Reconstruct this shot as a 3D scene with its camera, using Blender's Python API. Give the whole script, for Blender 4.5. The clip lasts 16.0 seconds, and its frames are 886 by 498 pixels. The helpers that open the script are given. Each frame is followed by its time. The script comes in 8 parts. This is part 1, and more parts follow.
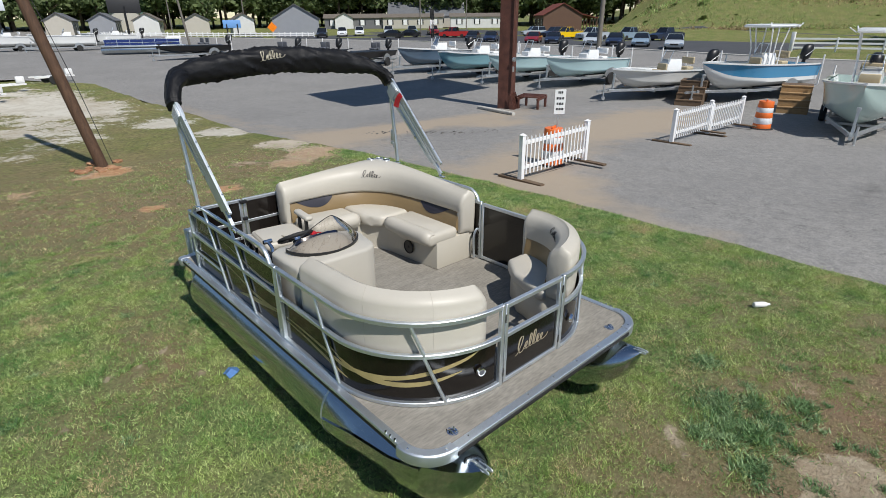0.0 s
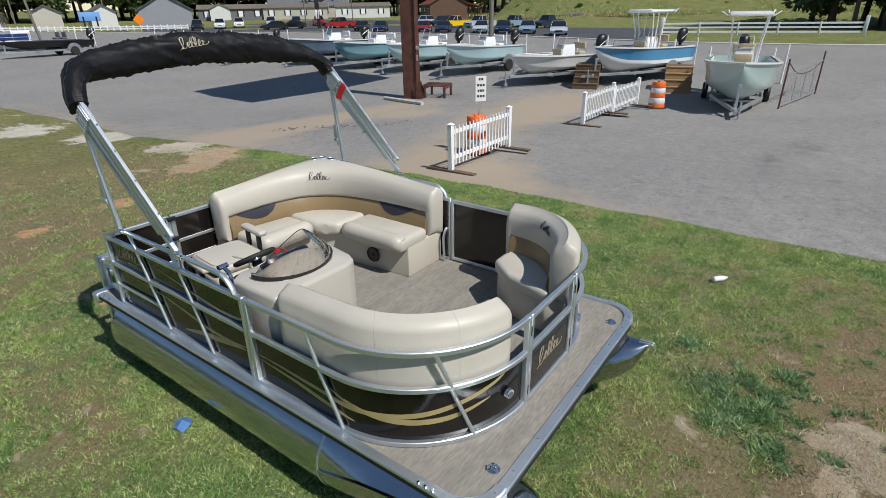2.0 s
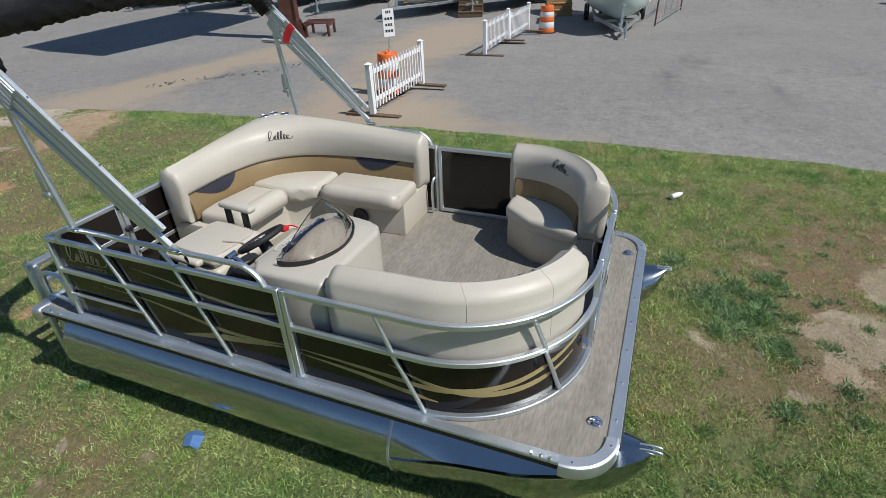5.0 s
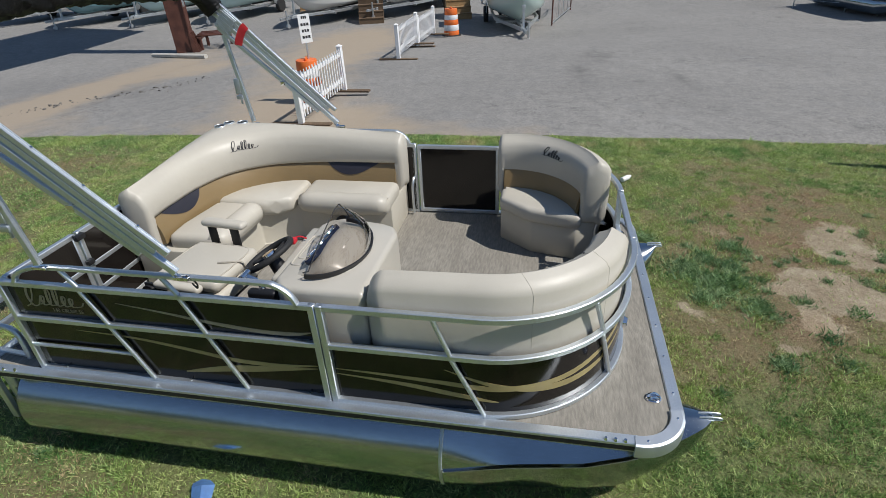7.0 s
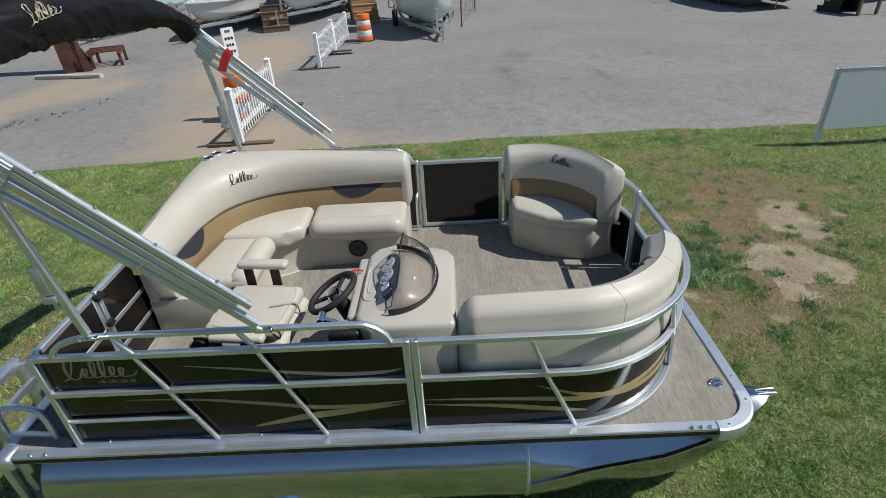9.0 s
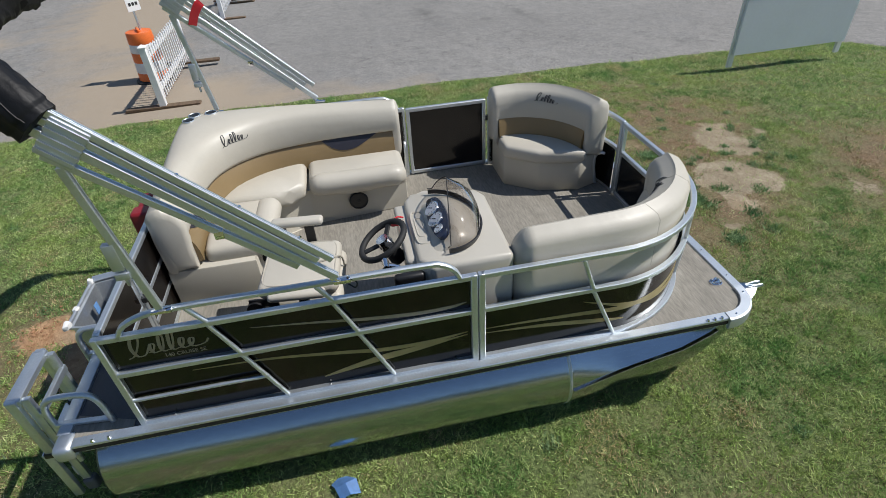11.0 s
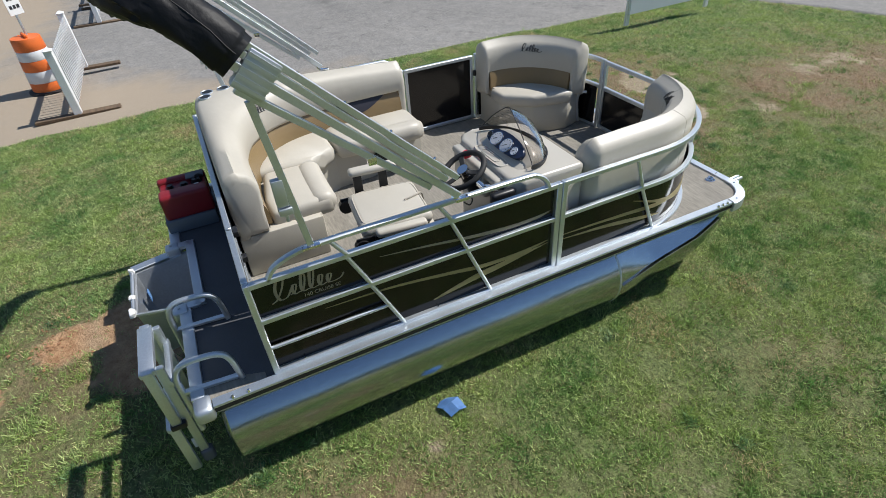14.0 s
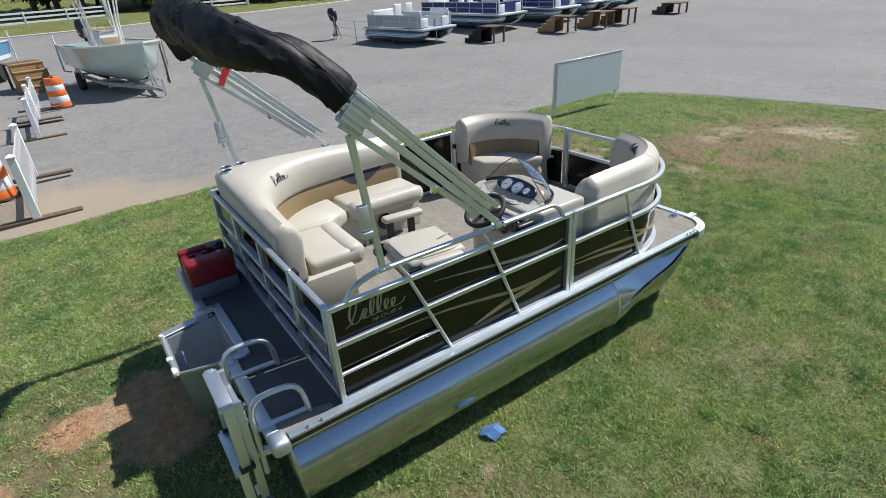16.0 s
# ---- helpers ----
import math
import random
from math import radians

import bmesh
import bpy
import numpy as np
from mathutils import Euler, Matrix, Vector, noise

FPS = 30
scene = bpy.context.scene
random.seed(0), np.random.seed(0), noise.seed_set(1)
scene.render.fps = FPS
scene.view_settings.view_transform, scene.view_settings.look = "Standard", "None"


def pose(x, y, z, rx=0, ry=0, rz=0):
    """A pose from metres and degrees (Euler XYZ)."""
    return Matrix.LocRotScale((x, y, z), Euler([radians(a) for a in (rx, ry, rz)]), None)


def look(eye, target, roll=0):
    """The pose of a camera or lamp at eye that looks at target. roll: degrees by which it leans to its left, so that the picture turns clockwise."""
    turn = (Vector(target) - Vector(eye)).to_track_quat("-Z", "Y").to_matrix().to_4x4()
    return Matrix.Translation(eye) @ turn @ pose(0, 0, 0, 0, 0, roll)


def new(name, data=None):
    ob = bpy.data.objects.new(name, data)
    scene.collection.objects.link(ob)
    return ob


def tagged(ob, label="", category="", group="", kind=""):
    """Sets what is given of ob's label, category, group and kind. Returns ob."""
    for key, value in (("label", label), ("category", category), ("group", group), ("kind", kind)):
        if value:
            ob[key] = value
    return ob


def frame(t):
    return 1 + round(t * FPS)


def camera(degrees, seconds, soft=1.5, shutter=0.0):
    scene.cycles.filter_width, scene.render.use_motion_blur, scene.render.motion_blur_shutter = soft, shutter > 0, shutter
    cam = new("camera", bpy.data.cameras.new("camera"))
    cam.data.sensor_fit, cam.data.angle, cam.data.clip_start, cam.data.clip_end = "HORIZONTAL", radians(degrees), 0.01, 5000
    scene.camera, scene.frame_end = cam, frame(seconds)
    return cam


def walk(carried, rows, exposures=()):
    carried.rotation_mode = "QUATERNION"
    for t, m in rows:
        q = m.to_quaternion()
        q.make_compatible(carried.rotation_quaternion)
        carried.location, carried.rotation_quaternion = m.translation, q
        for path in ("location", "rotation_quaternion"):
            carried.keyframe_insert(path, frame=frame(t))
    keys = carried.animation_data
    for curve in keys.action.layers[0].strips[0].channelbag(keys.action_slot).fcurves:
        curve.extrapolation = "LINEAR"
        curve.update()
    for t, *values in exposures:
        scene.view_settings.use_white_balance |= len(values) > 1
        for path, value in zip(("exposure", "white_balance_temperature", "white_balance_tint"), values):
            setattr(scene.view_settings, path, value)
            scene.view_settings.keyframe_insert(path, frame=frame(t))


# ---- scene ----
cam = camera(79.8, 16.0, soft=0.45)
PATH = [
    (0, (-2.625, -1.689, 3.013), (-1.382, -0.339, 2.217), -0.5),
    (0.5, (-2.677, -1.559, 2.969), (-1.39, -0.265, 2.149), -0.6),
    (1, (-2.724, -1.374, 2.933), (-1.362, -0.163, 2.109), -0.7),
    (1.5, (-2.725, -1.135, 2.923), (-1.306, 0.011, 2.102), -0.9),
    (2, (-2.695, -0.888, 2.929), (-1.225, 0.185, 2.1), -1.0),
    (2.5, (-2.661, -0.687, 2.936), (-1.164, 0.314, 2.067), -1.2),
    (3, (-2.645, -0.527, 2.933), (-1.126, 0.397, 2.018), -1.4),
    (3.5, (-2.702, -0.375, 2.931), (-1.171, 0.463, 1.954), -1.6),
    (4, (-2.802, -0.2, 2.917), (-1.269, 0.575, 1.893), -1.7),
    (4.2, (-2.828, -0.135, 2.921), (-1.289, 0.619, 1.89), -1.9),
    (6.3, (-2.951, 0.504, 2.846), (-1.299, 0.974, 1.822), -2.9),
    (6.5, (-2.969, 0.589, 2.831), (-1.306, 1.017, 1.806), -2.9),
    (7, (-2.979, 0.752, 2.815), (-1.3, 1.107, 1.788), -2.9),
    (7.5, (-2.995, 0.944, 2.829), (-1.303, 1.224, 1.799), -3.0),
    (8, (-3.007, 1.156, 2.857), (-1.303, 1.342, 1.826), -3.2),
    (8.5, (-3.003, 1.366, 2.905), (-1.293, 1.469, 1.874), -3.4),
    (9, (-3.004, 1.552, 2.959), (-1.296, 1.591, 1.919), -3.5),
    (9.5, (-3.015, 1.739, 2.995), (-1.348, 1.715, 1.89), -3.6),
    (10, (-3.06, 1.926, 3.013), (-1.444, 1.829, 1.838), -3.7),
    (10.2, (-3.066, 1.998, 3.003), (-1.461, 1.865, 1.817), -3.6),
    (12.3, (-3.113, 2.758, 3.08), (-1.597, 2.33, 1.848), -3.7),
    (12.5, (-3.11, 2.845, 3.073), (-1.603, 2.398, 1.837), -3.7),
    (13, (-3.13, 3.043, 3.047), (-1.644, 2.539, 1.807), -3.7),
    (13.5, (-3.162, 3.251, 3.007), (-1.703, 2.678, 1.765), -3.8),
    (14, (-3.205, 3.467, 2.949), (-1.773, 2.829, 1.707), -3.7),
    (14.5, (-3.245, 3.69, 2.887), (-1.84, 2.993, 1.645), -3.7),
    (15, (-3.265, 3.919, 2.844), (-1.867, 3.152, 1.637), -3.5),
    (15.5, (-3.298, 4.126, 2.828), (-1.851, 3.25, 1.76), -3.3),
    (16, (-3.323, 4.298, 2.83), (-1.856, 3.316, 1.889), -3.4),
]
walk(cam, [(t, look(eye, target, roll)) for t, eye, target, roll in PATH], [(0.0, 0.04), (4.0, -0.02), (9.0, -0.01), (12.5, 0.13), (14.5, 0.26), (16.0, 0.33)])

# ---- light ----
world = bpy.data.worlds.new("sky")
scene.world = world
world.use_nodes = True
wn = world.node_tree
sky = wn.nodes.new("ShaderNodeTexSky")
sky.sky_type = "NISHITA"
sky.sun_disc = False
sky.sun_elevation = radians(52)
sky.sun_rotation = radians(186)
sky.dust_density = 0.05
sky.ozone_density = 2.4
wn.links.new(sky.outputs[0], wn.nodes["Background"].inputs[0])
wn.nodes["Background"].inputs[1].default_value = 0.088
sun = new("sun", bpy.data.lights.new("sun", "SUN"))
sun.data.energy, sun.data.angle, sun.data.color = 4.6, radians(0.6), (1.0, 0.968, 0.922)
sun.matrix_world = look((-0.8, -7.8, 10.0), (0, 0, 0))
scene.view_settings.exposure = 0.0


# ---- materials ----
def material(name, color, rough=0.6, metal=0.0, var=0.0, scale=8.0, fine=0.0, fine_scale=120.0, bump=0.0, bump_scale=150.0,
             tint=None, alpha=None, coat=0.0, rough_var=0.0, stretch=(1, 1, 1), spec=0.5, per_object=0.0):
    """Principled surface with two scales of colour variation, varied gloss and fine relief."""
    m = bpy.data.materials.new(name)
    m.use_nodes = True
    nt = m.node_tree
    b = nt.nodes["Principled BSDF"]
    b.inputs["Roughness"].default_value, b.inputs["Metallic"].default_value = rough, metal
    b.inputs["Specular IOR Level"].default_value = spec
    b.inputs["Coat Weight"].default_value = coat
    tc = nt.nodes.new("ShaderNodeTexCoord")
    mp = nt.nodes.new("ShaderNodeMapping")
    mp.inputs["Scale"].default_value = stretch
    nt.links.new(tc.outputs["Object"], mp.inputs[0])

    def tex(s, detail=5.0):
        n = nt.nodes.new("ShaderNodeTexNoise")
        n.inputs["Scale"].default_value, n.inputs["Detail"].default_value = s, detail
        nt.links.new(mp.outputs[0], n.inputs["Vector"])
        return n

    out = None
    if var > 0 or fine > 0:
        dark = tuple(c * (1 - var) for c in color)
        light = tint or tuple(min(1.0, c * (1 + var * 0.7)) for c in color)
        r = nt.nodes.new("ShaderNodeValToRGB")
        r.color_ramp.elements[0].position, r.color_ramp.elements[1].position = 0.32, 0.68
        r.color_ramp.elements[0].color, r.color_ramp.elements[1].color = (*dark, 1), (*light, 1)
        nt.links.new(tex(scale).outputs["Fac"], r.inputs[0])
        out = r.outputs[0]
        if fine > 0:
            r2 = nt.nodes.new("ShaderNodeMapRange")
            r2.inputs["From Min"].default_value, r2.inputs["From Max"].default_value = 0.3, 0.7
            r2.inputs["To Min"].default_value, r2.inputs["To Max"].default_value = 1 - fine, 1 + fine
            nt.links.new(tex(fine_scale, 3.0).outputs["Fac"], r2.inputs[0])
            mul = nt.nodes.new("ShaderNodeVectorMath")
            mul.operation = "SCALE"
            nt.links.new(out, mul.inputs[0])
            nt.links.new(r2.outputs[0], mul.inputs["Scale"])
            out = mul.outputs[0]
    if per_object > 0:
        oi = nt.nodes.new("ShaderNodeObjectInfo")
        r3 = nt.nodes.new("ShaderNodeMapRange")
        r3.inputs["To Min"].default_value, r3.inputs["To Max"].default_value = 1 - per_object, 1 + per_object
        nt.links.new(oi.outputs["Random"], r3.inputs[0])
        mul = nt.nodes.new("ShaderNodeVectorMath")
        mul.operation = "SCALE"
        if out is None:
            mul.inputs[0].default_value = color
        else:
            nt.links.new(out, mul.inputs[0])
        nt.links.new(r3.outputs[0], mul.inputs["Scale"])
        out = mul.outputs[0]
    if out is None:
        b.inputs["Base Color"].default_value = (*color, 1)
    else:
        nt.links.new(out, b.inputs["Base Color"])
    if rough_var > 0:
        r4 = nt.nodes.new("ShaderNodeMapRange")
        r4.inputs["To Min"].default_value, r4.inputs["To Max"].default_value = max(0.02, rough - rough_var), rough + rough_var
        nt.links.new(tex(scale * 2.3).outputs["Fac"], r4.inputs[0])
        nt.links.new(r4.outputs[0], b.inputs["Roughness"])
    if bump > 0:
        bp = nt.nodes.new("ShaderNodeBump")
        bp.inputs["Strength"].default_value, bp.inputs["Distance"].default_value = bump, 0.004
        nt.links.new(tex(bump_scale, 4.0).outputs["Fac"], bp.inputs["Height"])
        nt.links.new(bp.outputs[0], b.inputs["Normal"])
    if alpha is not None:
        b.inputs["Alpha"].default_value = alpha
    return m


M = {}
M["alu"] = material("brushed_aluminium", (0.66, 0.705, 0.74), 0.42, 0.90, 0.06, 3, 0.05, 90, 0.05, 300, rough_var=0.06)
M["alu_dull"] = material("anodised_aluminium", (0.62, 0.66, 0.70), 0.52, 1.0, 0.05, 4, rough_var=0.08)
M["pontoon"] = material("pontoon_aluminium", (0.43, 0.475, 0.51), 0.185, 1.0, 0.08, 2.0, 0.05, 60, 0.03, 14, rough_var=0.05, stretch=(1, 0.25, 1))
M["alu_pod"] = material("mill_finish_aluminium", (0.52, 0.55, 0.58), 0.42, 0.80, 0.1, 4, 0.06, 60, rough_var=0.1)
M["chrome"] = material("chrome", (0.8, 0.8, 0.82), 0.08, 1.0)
M["vinyl"] = material("cream_vinyl", (0.49, 0.458, 0.39), 0.46, 0, 0.045, 3.0, 0.02, 200, 0.42, 13, rough_var=0.06)
M["vinyl_wall"] = material("cream_vinyl_wall", (0.49, 0.458, 0.385), 0.5, 0, 0.03, 2.0, 0.02, 150, 0.15, 400)
M["tan"] = material("tan_vinyl", (0.225, 0.157, 0.075), 0.36, 0, 0.05, 4, 0.03, 200, 0.15, 420)
M["navy"] = material("dark_accent_vinyl", (0.020, 0.020, 0.030), 0.5, 0, 0.1, 5, bump=0.12, bump_scale=420)
M["seam"] = material("seam_thread", (0.40, 0.37, 0.31), 0.7, 0, 0.1, 30)
M["console"] = material("cream_gelcoat", (0.46, 0.432, 0.372), 0.32, 0, 0.03, 3, bump=0.03, bump_scale=40, coat=0.2)
M["skin"] = material("black_fence_skin", (0.008, 0.006, 0.005), 0.11, 0, 0.1, 2, rough_var=0.03, bump=0.02, bump_scale=3)
M["gold"] = material("gold_decal", (0.37, 0.30, 0.135), 0.35, 0.0, 0.12, 6)
M["silverdecal"] = material("silver_decal", (0.34, 0.29, 0.20), 0.35, 0.0, 0.08, 6)
M["boot_mark"] = material("boot_mark_thread", (0.36, 0.33, 0.25), 0.5, 0.0, 0.1, 30)
M["black"] = material("black_plastic", (0.012, 0.012, 0.013), 0.42, 0, 0.1, 10, bump=0.08, bump_scale=250)
M["rubber"] = material("black_rubber", (0.016, 0.016, 0.016), 0.7, 0, 0.1, 12, bump=0.1, bump_scale=200)
M["canvas"] = material("black_canvas", (0.006, 0.006, 0.007), 0.55, 0, 0.15, 6, 0.1, 300, 0.5, 45, spec=0.3)
M["red"] = material("red_strap", (0.55, 0.02, 0.03), 0.5, 0, 0.1, 20)
M["can"] = material("red_fuel_can_plastic", (0.22, 0.012, 0.018), 0.42, 0, 0.08, 8, bump=0.05, bump_scale=120)
M["white"] = material("white_paint", (0.78, 0.78, 0.77), 0.42, 0, 0.04, 2, 0.02, 60)
M["white_pvc"] = material("white_pvc", (0.80, 0.80, 0.80), 0.38, 0, 0.03, 2, 0.02, 40)
M["navy_panel"] = material("dark_blue_panel_film", (0.016, 0.024, 0.055), 0.25, 0, 0.1, 12)
M["dial"] = material("gauge_face", (0.62, 0.64, 0.68), 0.35)
M["greybox"] = material("grey_plastic", (0.10, 0.105, 0.12), 0.5, 0, 0.08, 6, bump=0.06, bump_scale=150)
M["tray"] = material("blue_grey_plastic", (0.13, 0.155, 0.19), 0.5, 0, 0.08, 6, bump=0.06, bump_scale=150)
M["blue"] = material("blue_plastic_sheet", (0.16, 0.34, 0.68), 0.5, 0, 0.1, 20)
M["steel_brown"] = material("rusted_brown_steel", (0.085, 0.030, 0.020), 0.62, 0, 0.25, 3, 0.2, 40, 0.25, 60, tint=(0.12, 0.045, 0.03))
M["wood_old"] = material("weathered_wood", (0.13, 0.085, 0.05), 0.8, 0, 0.25, 6, 0.2, 60, 0.3, 90, stretch=(1, 6, 6), per_object=0.2)
M["wood_new"] = material("treated_wood", (0.33, 0.21, 0.10), 0.75, 0, 0.2, 5, 0.15, 60, 0.25, 90, stretch=(1, 6, 6), per_object=0.2)
M["pole_wood"] = material("creosote_pole", (0.085, 0.045, 0.025), 0.8, 0, 0.3, 4, 0.2, 40, 0.3, 60, stretch=(6, 6, 0.6))
M["pole_grey"] = material("grey_utility_pole", (0.17, 0.155, 0.13), 0.8, 0, 0.2, 4, 0.2, 40, stretch=(6, 6, 0.6))
M["orange"] = material("orange_barrel", (0.75, 0.16, 0.03), 0.45, 0, 0.12, 5, 0.08, 60)
M["reflector"] = material("white_reflective_band", (0.70, 0.71, 0.72), 0.45, 0, 0.08, 6)
M["ink"] = material("black_ink", (0.02, 0.02, 0.022), 0.6)
M["board"] = material("white_sign_board", (0.66, 0.70, 0.74), 0.45, 0, 0.03, 1.5, 0.015, 30)
M["galv"] = material("galvanised_steel", (0.55, 0.57, 0.58), 0.45, 0.9, 0.1, 6, 0.1, 50)
M["tyre"] = material("tyre_rubber", (0.02, 0.02, 0.02), 0.8, 0, 0.1, 20, bump=0.2, bump_scale=80)
M["gel_white"] = material("white_gelcoat", (0.74, 0.75, 0.74), 0.22, 0, 0.02, 1.5, coat=0.3)
M["glass_dark"] = material("dark_car_glass", (0.01, 0.012, 0.015), 0.05, 0, coat=0.5)
M["dirt_red"] = material("red_clay", (0.30, 0.13, 0.06), 0.95, 0, 0.25, 6, 0.2, 40, 0.6, 30, tint=(0.42, 0.24, 0.13))
M["concrete"] = material("pale_concrete", (0.50, 0.48, 0.43), 0.9, 0, 0.12, 3, 0.1, 60, 0.3, 80)

M["carpet"] = material("woven_vinyl_deck", (0.232, 0.214, 0.182), 0.85, 0, 0.13, 9, 0.20, 70, 0.5, 160, stretch=(0.2, 1, 1), tint=(0.262, 0.244, 0.208))
M["deck_dark"] = material("grey_rubber_deck", (0.085, 0.088, 0.096), 0.72, 0, 0.10, 4, 0.1, 160, 0.25, 260)

smoke = material("smoked_acrylic", (0.25, 0.22, 0.18), 0.04)
nt = smoke.node_tree
tr = nt.nodes.new("ShaderNodeBsdfTransparent")
tr.inputs[0].default_value = (0.84, 0.82, 0.80, 1)
gl = nt.nodes.new("ShaderNodeBsdfGlossy")
gl.inputs["Roughness"].default_value = 0.04
fr = nt.nodes.new("ShaderNodeFresnel")
fr.inputs[0].default_value = 1.16
mx = nt.nodes.new("ShaderNodeMixShader")
nt.links.new(fr.outputs[0], mx.inputs[0])
nt.links.new(tr.outputs[0], mx.inputs[1])
nt.links.new(gl.outputs[0], mx.inputs[2])
nt.links.new(mx.outputs[0], nt.nodes["Material Output"].inputs[0])
M["smoke"] = smoke


# ---- mesh helpers ----
def part(name, bm, mat, parent=None, label="", smooth=40.0, m=None):
    """Links a bmesh as one mesh object under a thing or a part."""
    bmesh.ops.recalc_face_normals(bm, faces=bm.faces[:])
    me = bpy.data.meshes.new(name)
    bm.to_mesh(me)
    bm.free()
    me.materials.append(mat)
    if smooth:
        me.shade_smooth()
        me.set_sharp_from_angle(angle=radians(smooth))
    ob = new(name, me)
    if parent is not None:
        ob.parent = parent
    if m is not None:
        ob.matrix_basis = m
    if label:
        tagged(ob, label)
    return ob


def shared(name, me, parent, m):
    ob = new(name, me)
    ob.parent = parent
    ob.matrix_basis = m
    return ob


def thing(name, label, category, group="", kind="", m=None):
    ob = new(name)
    ob.empty_display_size = 0.2
    if m is not None:
        ob.matrix_basis = m
    return tagged(ob, label, category, group, kind)


def box(bm, c, s, r=0.0, seg=2, m=None):
    """A box of size s at c, edges rounded by r."""
    mat = Matrix.Translation(c) @ Matrix.Diagonal((*s, 1))
    if m is not None:
        mat = m @ mat
    v = bmesh.ops.create_cube(bm, size=1.0, matrix=mat)["verts"]
    if r > 0:
        e = list({e for x in v for e in x.link_edges})
        bmesh.ops.bevel(bm, geom=e, offset=min(r, min(s) * 0.49), segments=seg, profile=0.5, affect="EDGES")
    return bm


def cyl(bm, a, b, r, r2=None, n=12):
    """A round bar from a to b."""
    a, b = Vector(a), Vector(b)
    d = b - a
    m = Matrix.Translation((a + b) / 2) @ d.to_track_quat("Z", "Y").to_matrix().to_4x4()
    bmesh.ops.create_cone(bm, cap_ends=True, segments=n, radius1=r, radius2=r if r2 is None else r2, depth=d.length, matrix=m)
    return bm


def loft(bm, rings, closed=True, caps=True, loop=False):
    """Skin through rings of equal count."""
    vs = [[bm.verts.new(p) for p in ring] for ring in rings]
    n = len(vs[0])
    pairs = list(zip(vs, vs[1:])) + ([(vs[-1], vs[0])] if loop else [])
    for a, b in pairs:
        for i in range(n if closed else n - 1):
            j = (i + 1) % n
            bm.faces.new((a[i], a[j], b[j], b[i]))
    if caps and closed and not loop:
        bm.faces.new(vs[0][::-1])
        bm.faces.new(vs[-1])
    return bm


def frames_along(path, up=None):
    path = [Vector(p) for p in path]
    out = []
    side_prev = None
    for i, p in enumerate(path):
        t = (path[min(i + 1, len(path) - 1)] - path[max(i - 1, 0)]).normalized()
        if up is not None:
            side = t.cross(Vector(up)).normalized()
        elif side_prev is None:
            side = t.cross(Vector((0, 0, 1)))
            side = side.normalized() if side.length > 0.1 else t.cross(Vector((0, 1, 0))).normalized()
        else:
            side = (side_prev - t * side_prev.dot(t)).normalized()
        side_prev = side
        out.append((p, t, side, side.cross(t)))
    return out


def sweep(bm, path, prof, up=None, scales=None, caps=True, loop=False):
    """A profile of (sideways, upward) pairs carried along a path."""
    rings = []
    for i, (p, t, s, u) in enumerate(frames_along(path, up)):
        k = scales[i] if scales else 1.0
        rings.append([p + s * a * k + u * b * k for a, b in prof])
    return loft(bm, rings, caps=caps, loop=loop)


def tube(bm, path, r, n=10, up=None):
    return sweep(bm, path, [(r * math.cos(2 * math.pi * i / n), r * math.sin(2 * math.pi * i / n)) for i in range(n)], up)


def bar(bm, path, w, h, up=(0, 0, 1), b=0.004):
    """A square tube of width w and height h along a path."""
    x, y = w / 2, h / 2
    prof = [(-x, -y + b), (-x + b, -y), (x - b, -y), (x, -y + b), (x, y - b), (x - b, y), (-x + b, y), (-x, y - b)]
    return sweep(bm, path, prof, up)


def arc(c, r, a0, a1, n=8, plane="xy"):
    out = []
    for i in range(n + 1):
        a = radians(a0 + (a1 - a0) * i / n)
        u, v = r * math.cos(a), r * math.sin(a)
        out.append({"xy": (c[0] + u, c[1] + v, c[2]), "yz": (c[0], c[1] + u, c[2] + v), "xz": (c[0] + u, c[1], c[2] + v)}[plane])
    return out


def smooth_path(pts, n=6):
    """Catmull-Rom through points."""
    p = [Vector(q) for q in pts]
    p = [2 * p[0] - p[1]] + p + [2 * p[-1] - p[-2]]
    out = []
    for i in range(1, len(p) - 2):
        for k in range(n):
            t = k / n
            a, b, c, d = p[i - 1], p[i], p[i + 1], p[i + 2]
            out.append(0.5 * ((2 * b) + (c - a) * t + (2 * a - 5 * b + 4 * c - d) * t * t + (3 * b - a - 3 * c + d) * t ** 3))
    out.append(p[-2])
    return out


def prism(bm, poly, z0, z1, r=0.0, seg=2, m=None):
    """An upright prism over a plan polygon; z0 and z1 may be numbers; top and bottom edges rounded by r."""
    a = [bm.verts.new((x, y, z0)) for x, y in poly]
    b = [bm.verts.new((x, y, z1)) for x, y in poly]
    n = len(poly)
    for i in range(n):
        j = (i + 1) % n
        bm.faces.new((a[i], a[j], b[j], b[i]))
    bm.faces.new(a[::-1])
    bm.faces.new(b)
    if r > 0:
        es = [bm.edges.get((q[i], q[(i + 1) % n])) for q in (a, b) for i in range(n)]
        es += [bm.edges.get((a[i], b[i])) for i in range(n)]
        bmesh.ops.bevel(bm, geom=es, offset=r, segments=seg, profile=0.5, affect="EDGES")
    if m is not None:
        bmesh.ops.transform(bm, matrix=m, verts=bm.verts[:])
    return bm


